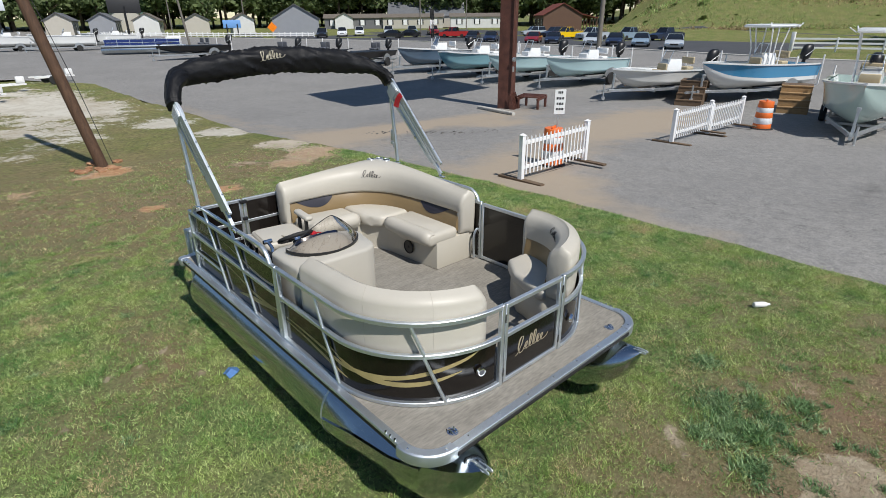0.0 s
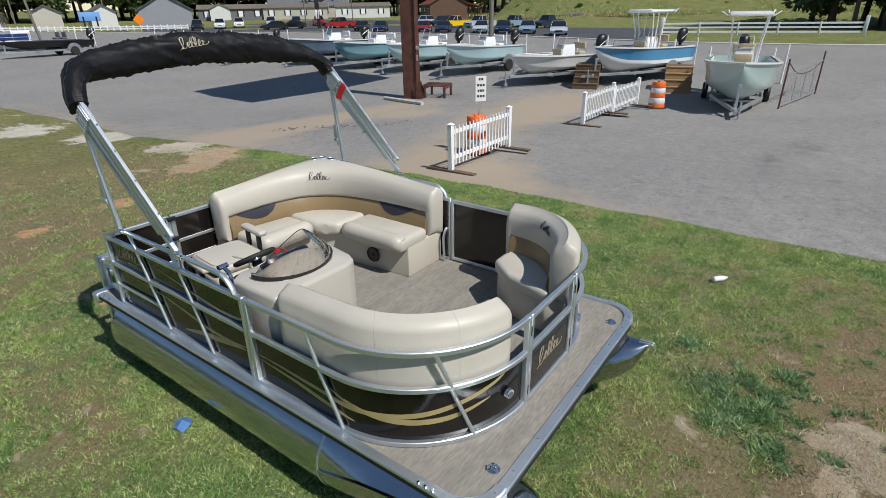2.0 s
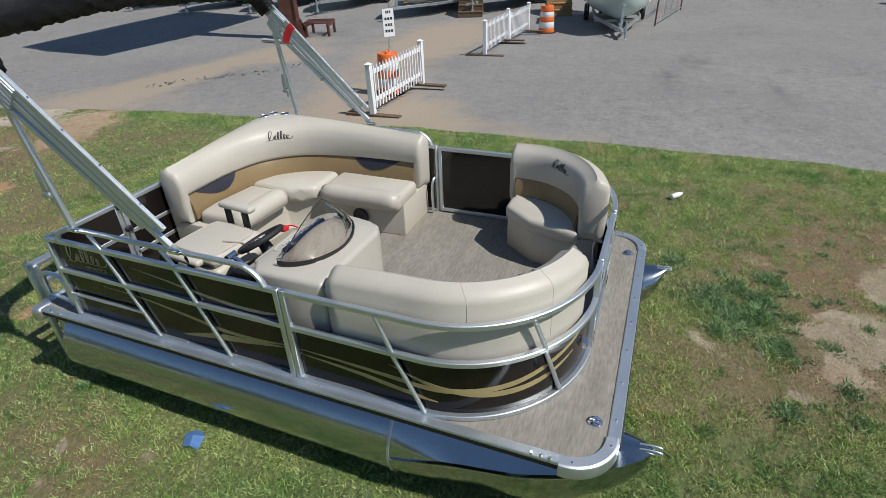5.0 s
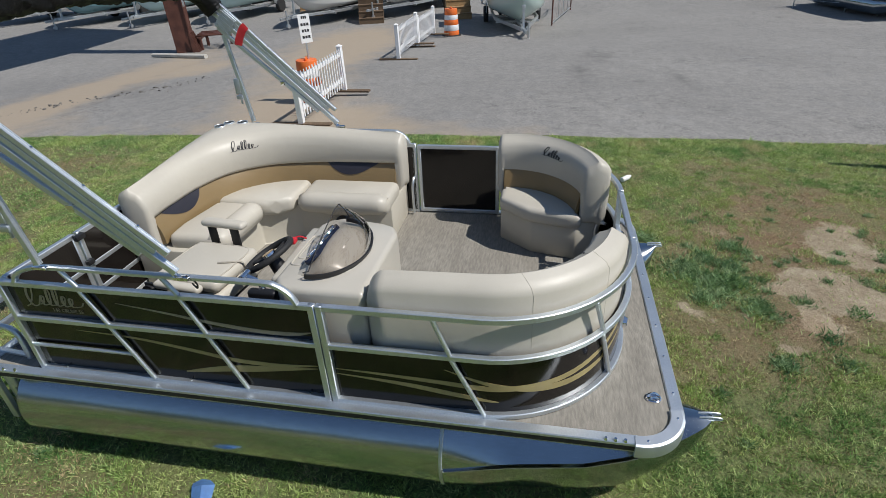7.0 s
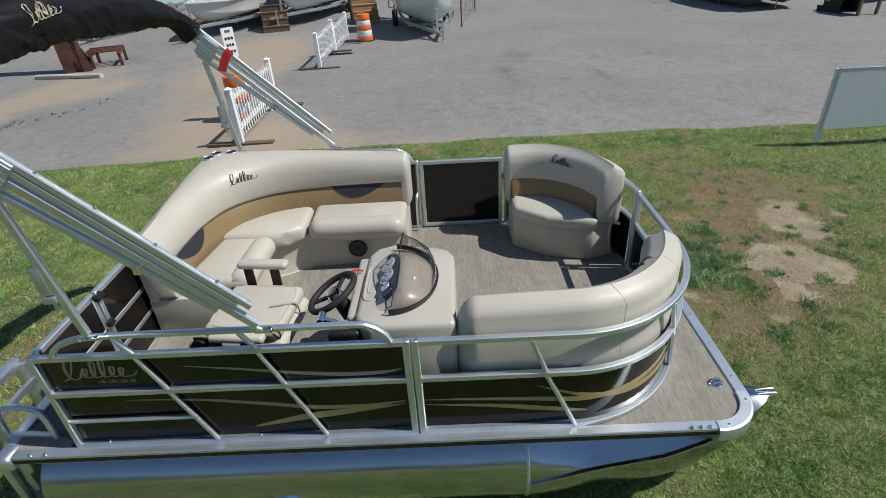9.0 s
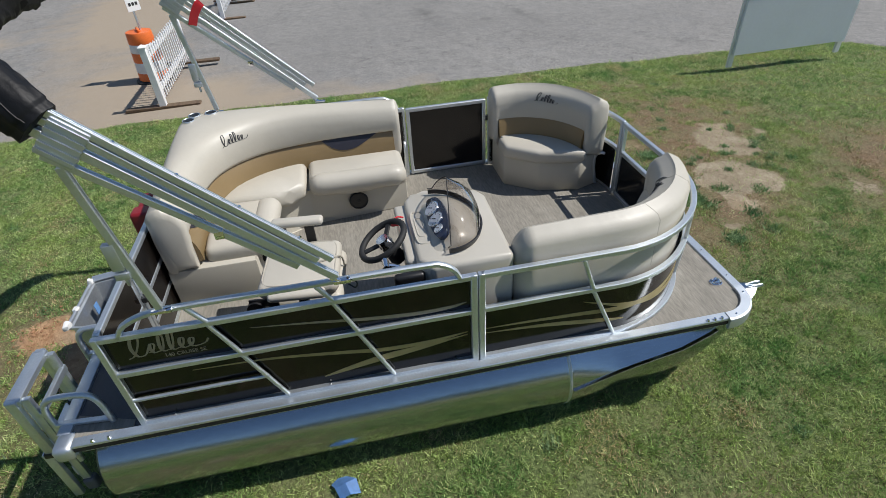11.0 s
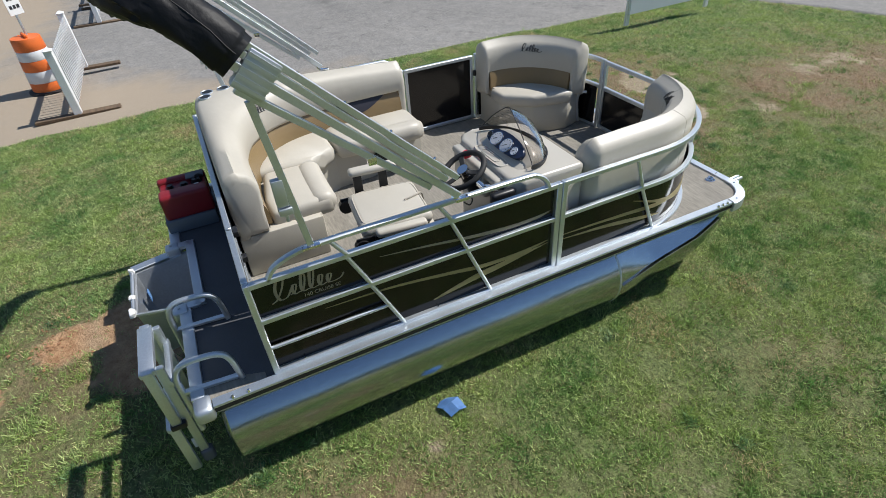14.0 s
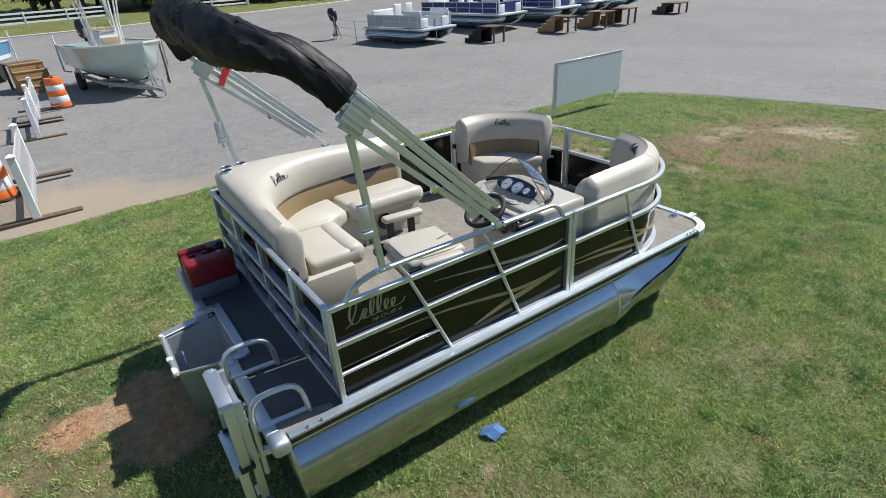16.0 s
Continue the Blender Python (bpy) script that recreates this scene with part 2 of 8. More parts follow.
def strip(bm, centre, halfw, thick, normal):
    """A flat tapering ribbon along a curve, standing proud along normal."""
    nrm = Vector(normal)
    rings = []
    pts = [Vector(p) for p in centre]
    for i, p in enumerate(pts):
        t = (pts[min(i + 1, len(pts) - 1)] - pts[max(i - 1, 0)]).normalized()
        nn = nrm if not callable(normal) else normal(p)
        s = t.cross(nn).normalized()
        w = halfw[i]
        rings.append([p - s * w, p + s * w, p + s * w + nn * thick, p - s * w + nn * thick])
    return loft(bm, rings)


def B():
    return bmesh.new()


def ground_z(x, y):
    """The lie of the land: the lawn, the dip of the display lot, the rise to the road, and the hill beyond."""
    r = math.hypot(x + 2.0, y)
    z = float(np.interp(r, LAND_R, LAND_Z))
    a = math.degrees(math.atan2(y, x + 2.0))
    if r > 90:
        side = min(1.0, max(0.0, (30 - a) / 8.0)) * min(1.0, max(0.0, (a + 80) / 30.0))
        k = min(1.0, max(0.0, (r - 92) / 95.0))
        z += side * (k * k * (3 - 2 * k)) * 25.0
    return z


LAND_R = (0, 5.5, 8, 11, 16.5, 21.5, 27, 32, 41, 50.5, 66, 88, 99, 113, 128, 145, 172, 203, 250, 500, 4000)
LAND_Z = (0, 0, -0.10, -0.22, -0.42, -0.66, -0.75, -0.48, -0.30, -0.02, -0.02, -0.18, -0.18, -0.15, 0.0, 0.3, 0.8, 1.4, 2.2, 5.5, 5.5)


def lay_on(ob, target, way, lift=0.0015):
    """Presses a flat mark onto a padded surface, along way."""
    dg = bpy.context.evaluated_depsgraph_get()
    host = target.evaluated_get(dg)
    mw, inv = ob.matrix_basis.copy(), ob.matrix_basis.inverted()
    way = Vector(way).normalized()
    for v in ob.data.vertices:
        p = mw @ v.co
        h = v.co.z
        hit, loc, nrm, _ = host.ray_cast(p - way * 0.25, way, distance=0.6)
        if hit:
            v.co = inv @ (loc - way * (lift + h))
    return ob


def facing(c, left, right, nrm):
    """A frame at c whose x runs from left to right and whose z is close to nrm."""
    x = (Vector(right) - Vector(left)).normalized()
    z = Vector(nrm)
    z = (z - x * z.dot(x)).normalized()
    y = z.cross(x)
    return Matrix(((x.x, y.x, z.x, c[0]), (x.y, y.y, z.y, c[1]), (x.z, y.z, z.z, c[2]), (0, 0, 0, 1)))


def emblem(parent, m, mat, size, name="emblem"):
    """A flowing mark: one thick-and-thin ribbon with a tall loop, a run of low curls, two tall curls and a tail."""
    h = size
    pts = [(-1.10, -0.30), (-0.92, -0.20), (-0.70, 0.18), (-0.62, 0.50), (-0.80, 0.48), (-0.92, 0.10), (-0.84, -0.24), (-0.62, -0.22), (-0.46, 0.04)]
    x = -0.42
    body = []
    for tall in (0.14, 0.40, 0.48, 0.18, 0.12):
        body += [(x - 0.10, -0.18), (x + 0.04, -0.12), (x + 0.11 + 0.12 * tall, tall * 0.9 - 0.02), (x + 0.02 + 0.10 * tall, tall), (x - 0.02, -0.04), (x + 0.05, -0.20)]
        x += 0.27
    tail = [(x + 0.10, -0.16), (x + 0.24, 0.0)]
    bm = B()
    for seg in (pts, body + tail):
        path = smooth_path([(a * h, b * h, 0) for a, b in seg], 5)
        half = []
        for i, p in enumerate(path):
            d = (path[min(i + 1, len(path) - 1)] - path[max(i - 1, 0)]).normalized()
            half.append(h * (0.016 + 0.050 * max(0.0, abs(d.y) - 0.35) * (1.0 if d.y < 0 else 0.4)))
        strip(bm, path, half, 0.0015, (0, 0, 1))
    return part(name, bm, mat, parent, "", 0, m)


# ---- land ----
def attr_material(name, build):
    m = bpy.data.materials.new(name)
    m.use_nodes = True
    t = m.node_tree
    b = t.nodes["Principled BSDF"]
    g = t.nodes.new("ShaderNodeNewGeometry")

    def tex(s, detail=6.0, rough=0.55):
        n = t.nodes.new("ShaderNodeTexNoise")
        n.inputs["Scale"].default_value, n.inputs["Detail"].default_value, n.inputs["Roughness"].default_value = s, detail, rough
        t.links.new(g.outputs["Position"], n.inputs["Vector"])
        return n.outputs["Fac"]

    def step(v, lo, hi, a=0.0, c=1.0):
        n = t.nodes.new("ShaderNodeMapRange")
        for k, x in zip(("From Min", "From Max", "To Min", "To Max"), (lo, hi, a, c)):
            n.inputs[k].default_value = x
        t.links.new(v, n.inputs[0])
        return n.outputs[0]

    def mix(f, a, c):
        n = t.nodes.new("ShaderNodeMix")
        n.data_type = "RGBA"
        t.links.new(f, n.inputs[0])
        for s, v in ((n.inputs[6], a), (n.inputs[7], c)):
            if isinstance(v, tuple):
                s.default_value = (*v, 1)
            else:
                t.links.new(v, s)
        return n.outputs[2]

    def op(kind, a, c):
        n = t.nodes.new("ShaderNodeMath")
        n.operation = kind
        for s, v in ((n.inputs[0], a), (n.inputs[1], c)):
            if isinstance(v, (int, float)):
                s.default_value = v
            else:
                t.links.new(v, s)
        return n.outputs[0]

    def attr(k):
        n = t.nodes.new("ShaderNodeAttribute")
        n.attribute_name = k
        return n.outputs["Fac"]

    col, rough, height, dist = build(tex, step, mix, op, attr)
    t.links.new(col, b.inputs["Base Color"])
    b.inputs["Roughness"].default_value = rough
    bp = t.nodes.new("ShaderNodeBump")
    bp.inputs["Strength"].default_value, bp.inputs["Distance"].default_value = 0.7, dist
    t.links.new(height, bp.inputs["Height"])
    t.links.new(bp.outputs[0], b.inputs["Normal"])
    b.inputs["Specular IOR Level"].default_value = 0.25
    return m


def lawn_nodes(tex, step, mix, op, attr):
    thatch = mix(step(tex(26.0, 6, 0.75), 0.36, 0.62), (0.050, 0.070, 0.025), (0.230, 0.285, 0.105))
    thatch = mix(step(tex(1.1, 6, 0.6), 0.50, 0.68, 0, 0.45), thatch, (0.270, 0.230, 0.120))
    sward = mix(step(tex(0.55), 0.36, 0.64), (0.165, 0.235, 0.050), (0.330, 0.320, 0.110))
    sward = mix(step(tex(0.9, 8, 0.7), 0.46, 0.62, 0, 0.6), sward, (0.360, 0.285, 0.150))
    sward = mix(step(tex(9.0, 6, 0.75), 0.36, 0.64), (0.055, 0.066, 0.022), sward)
    base = mix(attr("bladeless"), thatch, sward)
    brown = mix(step(tex(34.0, 6, 0.8), 0.34, 0.62), (0.090, 0.062, 0.036), (0.350, 0.262, 0.160))
    brown = mix(step(tex(2.6, 6, 0.7), 0.45, 0.62, 0, 0.7), brown, (0.245, 0.160, 0.098))
    base = mix(op("MULTIPLY", attr("dry"), step(tex(1.6, 9, 0.75), 0.30, 0.50)), base, brown)
    soil = mix(step(tex(4.0, 8, 0.7), 0.35, 0.65), (0.30, 0.240, 0.160), (0.48, 0.410, 0.292))
    soil = mix(step(tex(30.0, 6, 0.75), 0.46, 0.70, 0, 0.6), soil, (0.165, 0.120, 0.080))
    soil = mix(op("MULTIPLY", attr("bladeless"), step(tex(0.5, 8, 0.75), 0.36, 0.58, 0.3, 0.95)), soil, (0.60, 0.57, 0.49))
    soil = mix(attr("clay"), soil, mix(step(tex(11.0, 6, 0.7), 0.38, 0.64), (0.36, 0.180, 0.085), (0.60, 0.370, 0.200)))
    edge = op("ADD", attr("dirt"), op("ADD", op("MULTIPLY", op("SUBTRACT", tex(5.0, 10, 0.78), 0.5), 1.5), op("MULTIPLY", op("SUBTRACT", tex(0.7, 6, 0.65), 0.5), op("MULTIPLY", attr("bladeless"), 1.6))))
    return mix(step(edge, 0.44, 0.56), base, soil), 0.92, tex(45.0, 6, 0.7), 0.06


def asphalt_nodes(tex, step, mix, op, attr):
    base = mix(step(tex(0.25), 0.35, 0.65), (0.312, 0.298, 0.276), (0.38, 0.363, 0.335))
    base = mix(step(tex(1.7), 0.55, 0.75, 0, 0.5), base, (0.32, 0.315, 0.31))
    base = mix(step(tex(5.0, 8, 0.8), 0.38, 0.66, 0, 0.6), base, (0.155, 0.152, 0.148))
    base = mix(step(tex(24.0, 5, 0.85), 0.42, 0.60, 0, 0.6), base, (0.14, 0.138, 0.135))
    base = mix(step(tex(70.0, 3), 0.42, 0.70, 0.0, 0.6), base, (0.10, 0.10, 0.10))
    base = mix(step(tex(48.0, 3, 0.8), 0.60, 0.70, 0.0, 0.55), base, (0.50, 0.48, 0.45))
    base = mix(step(tex(0.9, 8, 0.7), 0.63, 0.72, 0, 0.55), base, (0.10, 0.098, 0.095))
    crack = op("ABSOLUTE", op("SUBTRACT", tex(0.55, 7, 0.62), 0.5), 0.0)
    base = mix(op("MULTIPLY", step(crack, 0.0, 0.0045, 0.75, 0.0), step(tex(0.21), 0.46, 0.56)), base, (0.075, 0.073, 0.07))
    base = mix(op("MULTIPLY", attr("stain"), step(tex(2.2, 8, 0.75), 0.38, 0.58)), base, (0.11, 0.107, 0.102))
    dust = op("ADD", attr("dust"), op("MULTIPLY", op("SUBTRACT", tex(1.6), 0.5), 0.9))
    return mix(step(dust, 0.25, 0.85, 0, 0.85), base, (0.35, 0.285, 0.21)), 0.88, tex(120.0, 3), 0.006


M["lawn"] = attr_material("lawn", lawn_nodes)
M["asphalt"] = attr_material("worn_asphalt", asphalt_nodes)
M["asphalt_new"] = material("dark_asphalt", (0.060, 0.062, 0.068), 0.85, 0, 0.15, 0.5, 0.2, 60)

DIRT = [  # x, y, radius, strength, clay
    (2.14, -2.05, 0.25, 1.02, 0.05), (1.86, -2.26, 0.24, 0.97, 0.05), (2.45, -2.25, 0.24, 0.72, 0.1), (1.42, -1.84, 0.21, 1.02, 0.05), (1.46, -1.60, 0.15, 0.82, 0.05), (1.12, -1.99, 0.21, 0.92, 0.05), (1.20, -1.52, 0.13, 0.77, 0.1),
    (1.30, -1.68, 0.24, 1.1, 0.0), (1.20, -1.90, 0.22, 1.1, 0.0), (0.75, -1.45, 0.15, 0.9, 0.25), (-1.57, 3.81, 0.08, 0.62, 0.0), (-1.53, 3.10, 0.08, 0.66, 0.0), (-1.54, 4.31, 0.08, 0.6, 0.0), (-1.82, 3.16, 0.08, 0.6, 0.0), (-1.72, 3.42, 0.09, 0.55, 0.0), (-0.85, 5.58, 0.16, 0.7, 0.8),
    (0.98, -1.43, 0.10, 0.72, 0.05), (0.93, -0.48, 0.08, 0.87, 0), (0.80, -0.58, 0.10, 1.05, 0), (0.84, -0.92, 0.10, 1.05, 0), (0.62, -0.77, 0.06, 0.85, 0), (0.48, -1.20, 0.10, 1.15, 0), (1.09, -1.16, 0.08, 0.77, 0.1), (0.81, -1.54, 0.10, 0.72, 0.1), (0.66, -1.73, 0.08, 0.72, 0.1),
    (1.81, -0.32, 0.10, 0.51, 0.1), (1.89, -0.71, 0.10, 0.61, 0.2), (2.24, -1.05, 0.18, 0.61, 0.25), (2.72, -0.92, 0.16, 0.47, 0.3), (2.5, -1.42, 0.21, 0.57, 0.3), (1.24, -1.26, 0.11, 0.72, 0.15), (2.2, -2.7, 0.21, 0.51, 0.1), (2.9, -2.6, 0.30, 0.41, 0.1),
    (0.72, -2.86, 0.3, 0.6, 0.05), (0.33, -1.99, 0.16, 0.55, 0.05), (1.35, -4.3, 0.45, 0.55, 0.05), (1.4, -5.2, 0.5, 0.6, 0.05), (0.7, -5.9, 0.5, 0.55, 0), (0.22, -4.9, 0.35, 0.5, 0), (-0.2, -5.8, 0.5, 0.45, 0), (0.2, -6.6, 0.6, 0.5, 0),
    (0.58, 5.02, 0.24, 1.0, 0.9), (0.24, 5.38, 0.13, 0.85, 0.9), (0.68, 4.48, 0.30, 1.0, 0.85), (0.10, 4.50, 0.32, 1.0, 0.85), (0.30, 4.26, 0.25, 0.9, 0.85), (-0.75, 5.25, 0.20, 0.7, 0.8), (-0.2, 5.9, 0.26, 0.55, 0.8), (2.27, 4.15, 0.14, 0.5, 0.8),
    (-0.02, 12.8, 0.55, 0.95, 1.0), (-0.6, 12.6, 0.4, 0.6, 1.0), (1.22, 9.1, 0.5, 0.75, 0.9), (-0.29, 8.7, 0.34, 0.85, 0.95), (-1.88, 12.0, 0.7, 0.5, 0.8), (4.55, 11.2, 0.9, 0.95, 0.45), (3.3, 10.4, 0.7, 0.7, 0.5), (2.4, 11.4, 0.6, 0.5, 0.4),
    (4.54, 13.2, 1.0, 0.9, 0.15), (4.3, 17.0, 1.4, 0.8, 0.0), (3.7, 21.0, 1.5, 0.75, 0.0), (2.6, 26.7, 2.4, 0.7, 0.0), (0.4, 23.0, 2.2, 0.6, 0.0), (0.5, 30.0, 2.8, 0.75, 0.0), (1.4, 36.0, 3.0, 0.6, 0.0), (-1.1, 16.7, 1.2, 0.6, 0.0), (0.3, 19.3, 1.4, 0.55, 0.0), (-4.0, 24.0, 3.0, 0.5, 0.0), (-3, 33, 3, 0.6, 0),
    (-1.84, 0.75, 0.08, 0.8, 0), (-2.51, 1.63, 0.12, 0.65, 0), (-1.53, 2.83, 0.10, 0.7, 0), (-2.4, 0.11, 0.14, 0.6, 0), (-2.11, 2.3, 0.10, 0.7, 0), (-2.19, 3.37, 0.09, 0.7, 0), (-1.38, 5.5, 0.12, 0.6, 0), (-1.62, 3.45, 0.08, 0.75, 0), (-1.96, 3.33, 0.08, 0.75, 0), (-2.6, 2.84, 0.10, 0.65, 0), (-2.86, 3.05, 0.10, 0.6, 0), (-1.5, 6.0, 0.2, 0.4, 0.5),
]


def dirt_at(x, y):
    d = c = 0.0
    for cx, cy, r, s, k in DIRT:
        q = s * math.exp(-((x - cx) ** 2 + (y - cy) ** 2) / (r * r))
        d, c = d + q, max(c, k * min(1.0, 1.6 * q))
    return d, c


DRY = ((2.45, -1.55, 1.0, 0.7, 0.95), (1.5, -1.85, 0.62, 0.5, 0.9), (2.9, -2.4, 0.9, 0.8, 0.8), (0.80, -1.45, 0.4, 0.4, 0.7), (0.5, -0.85, 0.3, 0.4, 0.25), (2.0, -0.75, 0.5, 0.35, 0.6), (0.6, -0.4, 0.8, 0.6, 0.42), (0.2, -1.1, 0.9, 0.6, 0.4), (3.2, 0.1, 0.9, 0.7, 0.45), (-1.6, 6.6, 1.6, 1.4, 0.4), (0.6, 6.8, 1.6, 1.0, 0.4), (4.1, -1.6, 0.45, 1.3, 0.55), (0.9, -3.6, 1.0, 1.0, 0.9), (0.8, -5.5, 1.3, 1.8, 1.1), (0.4, 8.6, 2.6, 1.6, 0.55), (-1.8, 10.5, 2.6, 2.4, 0.6), (3.3, 11.0, 2.0, 1.6, 0.9), (0.3, 4.8, 1.0, 0.7, 0.7), (4.0, 8.3, 0.5, 1.2, 0.5),
       (-2.5, 2.7, 0.5, 0.6, 0.45), (-2.2, 0.4, 0.6, 0.6, 0.3), (-1.75, 3.3, 0.4, 0.7, 0.75), (-1.7, 4.6, 0.5, 0.8, 0.35), (0, 24, 9, 8, 0.35), (1.5, 13.2, 3.0, 2.0, 0.35), (-4.0, 15.0, 4.0, 4.0, 0.4))


def dry_at(x, y):
    """How parched the lawn is."""
    return min(1.0, sum(s * math.exp(-((x - cx) / rx) ** 2 - ((y - cy) / ry) ** 2) for cx, cy, rx, ry, s in DRY))


def bladeless_at(x, y):
    """How far the ground is from the lawn that is planted blade by blade."""
    return min(1.0, max(0.0, (y - 10.0) / 4.0, (-7.5 - y) / 1.5, (-3.6 - x) / 1.0, (x - 6.0) / 1.0))


def grid_mesh(name, rows, mat, fields, lift=0.0, wave=0.0, sink=0.0):
    """A sheet over rows of (x, y) places laid on the land, with float fields at its points."""
    ny, nx = len(rows), len(rows[0])
    verts = []
    for row in rows:
        for x, y in row:
            z = ground_z(x, y) + lift
            if wave and abs(x) < 12 and abs(y) < 16:
                z += wave * (noise.noise((x * 0.9, y * 0.9, 0)) + 0.5 * noise.noise((x * 3.1, y * 3.1, 4)))
            if sink and x > lot_edge(y) + 0.25 and x < road_edge(y) - 0.6:
                z -= sink
            verts.append((x, y, z))
    faces = [(j * nx + i, j * nx + i + 1, (j + 1) * nx + i + 1, (j + 1) * nx + i) for j in range(ny - 1) for i in range(nx - 1)]
    me = bpy.data.meshes.new(name)
    me.from_pydata(verts, [], faces)
    for k, f in fields.items():
        a = me.attributes.new(k, "FLOAT", "POINT")
        a.data.foreach_set("value", np.array([f(x, y) for row in rows for x, y in row], dtype=np.float32))
    me.materials.append(mat)
    me.shade_smooth()
    return new(name, me)


def lines(lo, hi, step, far, grow=1.22):
    mid = list(np.arange(lo, hi + step / 2, step))
    a, d = [lo], step
    while a[-1] > -far:
        d *= grow
        a.append(a[-1] - d)
    b, d = [hi], step
    while b[-1] < far:
        d *= grow
        b.append(b[-1] + d)
    return a[:0:-1] + mid + b[1:]


EDGE_Y = (-400, -60, -14, -11, -9.5, -8.8, -8.4, -8.0, -7.5, -7.0, -6.5, 10.0, 14.0, 16.0, 22.4, 26.4, 32.0, 40.0, 42.0, 44.0, 47.0, 60.0, 400)
EDGE_X = (-400, -120, -40, -20, -5.0, 0.2, 1.8, 3.2, 4.4, 5.05, 5.3, 5.35, 5.0, 4.7, 5.3, 5.2, 4.5, 4.3, 2.2, -2.0, -30.0, -120.0, -300.0)
ROAD_Y = (-400, -93, -59, -33.6, -11.8, 0, 11.4, 24.6, 40.4, 53.5, 65.7, 87.9, 117, 149, 400)
ROAD_X = (90, 69.8, 65.8, 58.4, 49.8, 47.2, 46.6, 50.1, 54.6, 54.8, 55.0, 49.5, 40.1, 24.7, 12)


def lot_edge(y):
    return float(np.interp(y, EDGE_Y, EDGE_X)) + 0.10 * noise.noise((y * 0.8, 3.3, 0)) + 0.05 * noise.noise((y * 4.1, 1.3, 0))


def road_edge(y):
    return float(np.interp(y, ROAD_Y, ROAD_X))


LX, LY = lines(-5.0, 5.6, 0.14, 3000), lines(-8.5, 14.0, 0.16, 3000)
ground = grid_mesh("ground", [[(x, y) for x in LX] for y in LY], M["lawn"], {"dirt": lambda x, y: dirt_at(x, y)[0], "clay": lambda x, y: dirt_at(x, y)[1], "dry": dry_at, "bladeless": bladeless_at}, wave=0.012, sink=0.25)
tagged(ground, "patchy green and brown mown lawn with bare soil spots", "lawn", kind="structure")

def dust_at(x, y):
    q = 0.0
    for cx, cy, rx, ry, s in ((6.3, 4.6, 1.3, 1.3, 0.9), (5.6, 2.6, 0.5, 2.5, 0.5), (7.5, 6.3, 2.4, 1.2, 0.9), (13.5, 7.6, 4.5, 1.6, 1.0), (18, 8.5, 4.0, 2.2, 0.9), (10, 12.9, 3.6, 1.2, 0.95), (8.6, 13.0, 1.2, 0.8, 0.6), (12.2, 11.2, 1.6, 1.0, 0.8), (6.5, 12.5, 2.0, 2.0, 0.6), (14.5, 13.2, 2.6, 1.2, 0.6), (5.6, 20, 0.8, 12, 0.5)):
        q += s * math.exp(-((x - cx) / rx) ** 2 - ((y - cy) / ry) ** 2)
    return q


def stain_at(x, y):
    """Old dark spills and torn asphalt."""
    return min(1.0, sum(s * math.exp(-((x - cx) / rx) ** 2 - ((y - cy) / ry) ** 2) for cx, cy, rx, ry, s in STAINS))


TORN = ((7.2, 12.9), (7.9, 12.2), (8.5, 11.5), (9.1, 10.95), (9.7, 10.45), (10.6, 10.15))
STAINS = tuple((x, y, 0.40, 0.20, 0.55) for x, y in TORN[1:5]) + ((6.5, -19.4, 3.0, 0.7, 1.0), (13.0, -0.6, 0.9, 0.35, 0.8), (10.7, 0.0, 1.3, 0.22, 0.8), (9.9, -2.2, 0.8, 0.2, 0.7), (8.4, 11.5, 1.6, 0.18, 0.9), (12.0, 12.2, 2.0, 0.2, 0.8), (17.0, 13.2, 1.2, 0.8, 0.7))
PY = lines(-9.6, 15.0, 0.2, 380, 1.25)
PU = [0, 0.004, 0.012, 0.03, 0.06] + list(np.linspace(0.09, 1.0, 50))
pavement = grid_mesh("pavement", [[(lot_edge(y) + (road_edge(y) - lot_edge(y)) * u, y) for u in PU] for y in PY], M["asphalt"], {"dust": dust_at, "stain": stain_at}, lift=0.018)
for i in range(len(PY)):  # the ragged edge dives into the lawn
    pavement.data.vertices[i * len(PU)].co.z -= 0.045
tagged(pavement, "worn grey asphalt lot and road with sandy brown stains", "asphalt", kind="structure")
rc = random.Random(31)
verts, faces = [], []
for (ax, ay), (bx, by) in zip(TORN, TORN[1:]):  # crumbs of broken asphalt along the torn edge
    for k in range(22):
        q, r = rc.random(), 0.008 + 0.026 * rc.random() ** 3
        x, y = ax + (bx - ax) * q + rc.gauss(0, 0.22), ay + (by - ay) * q + rc.gauss(0, 0.16)
        z, n = ground_z(x, y) + 0.02, len(verts)
        for c in range(8):
            verts.append((x + r * (1 if c & 1 else -1) * rc.uniform(0.5, 1.1), y + r * (1 if c & 2 else -1) * rc.uniform(0.5, 1.1), z + (r * rc.uniform(0.5, 1.1) if c & 4 else -0.01)))
        faces += [tuple(n + i for i in f) for f in ((0, 2, 3, 1), (4, 5, 7, 6), (0, 1, 5, 4), (2, 6, 7, 3), (0, 4, 6, 2), (1, 3, 7, 5))]
me = bpy.data.meshes.new("asphalt_crumbs")
me.from_pydata(verts, [], faces)
me.materials.append(material("broken_asphalt", (0.16, 0.15, 0.135), 0.9, 0, 0.4, 3, 0.3, 40))
tagged(new("asphalt_crumbs", me), "loose crumbs of broken asphalt along a torn edge", "rubble", kind="stuff")
VY = list(np.linspace(15.5, 112, 40))
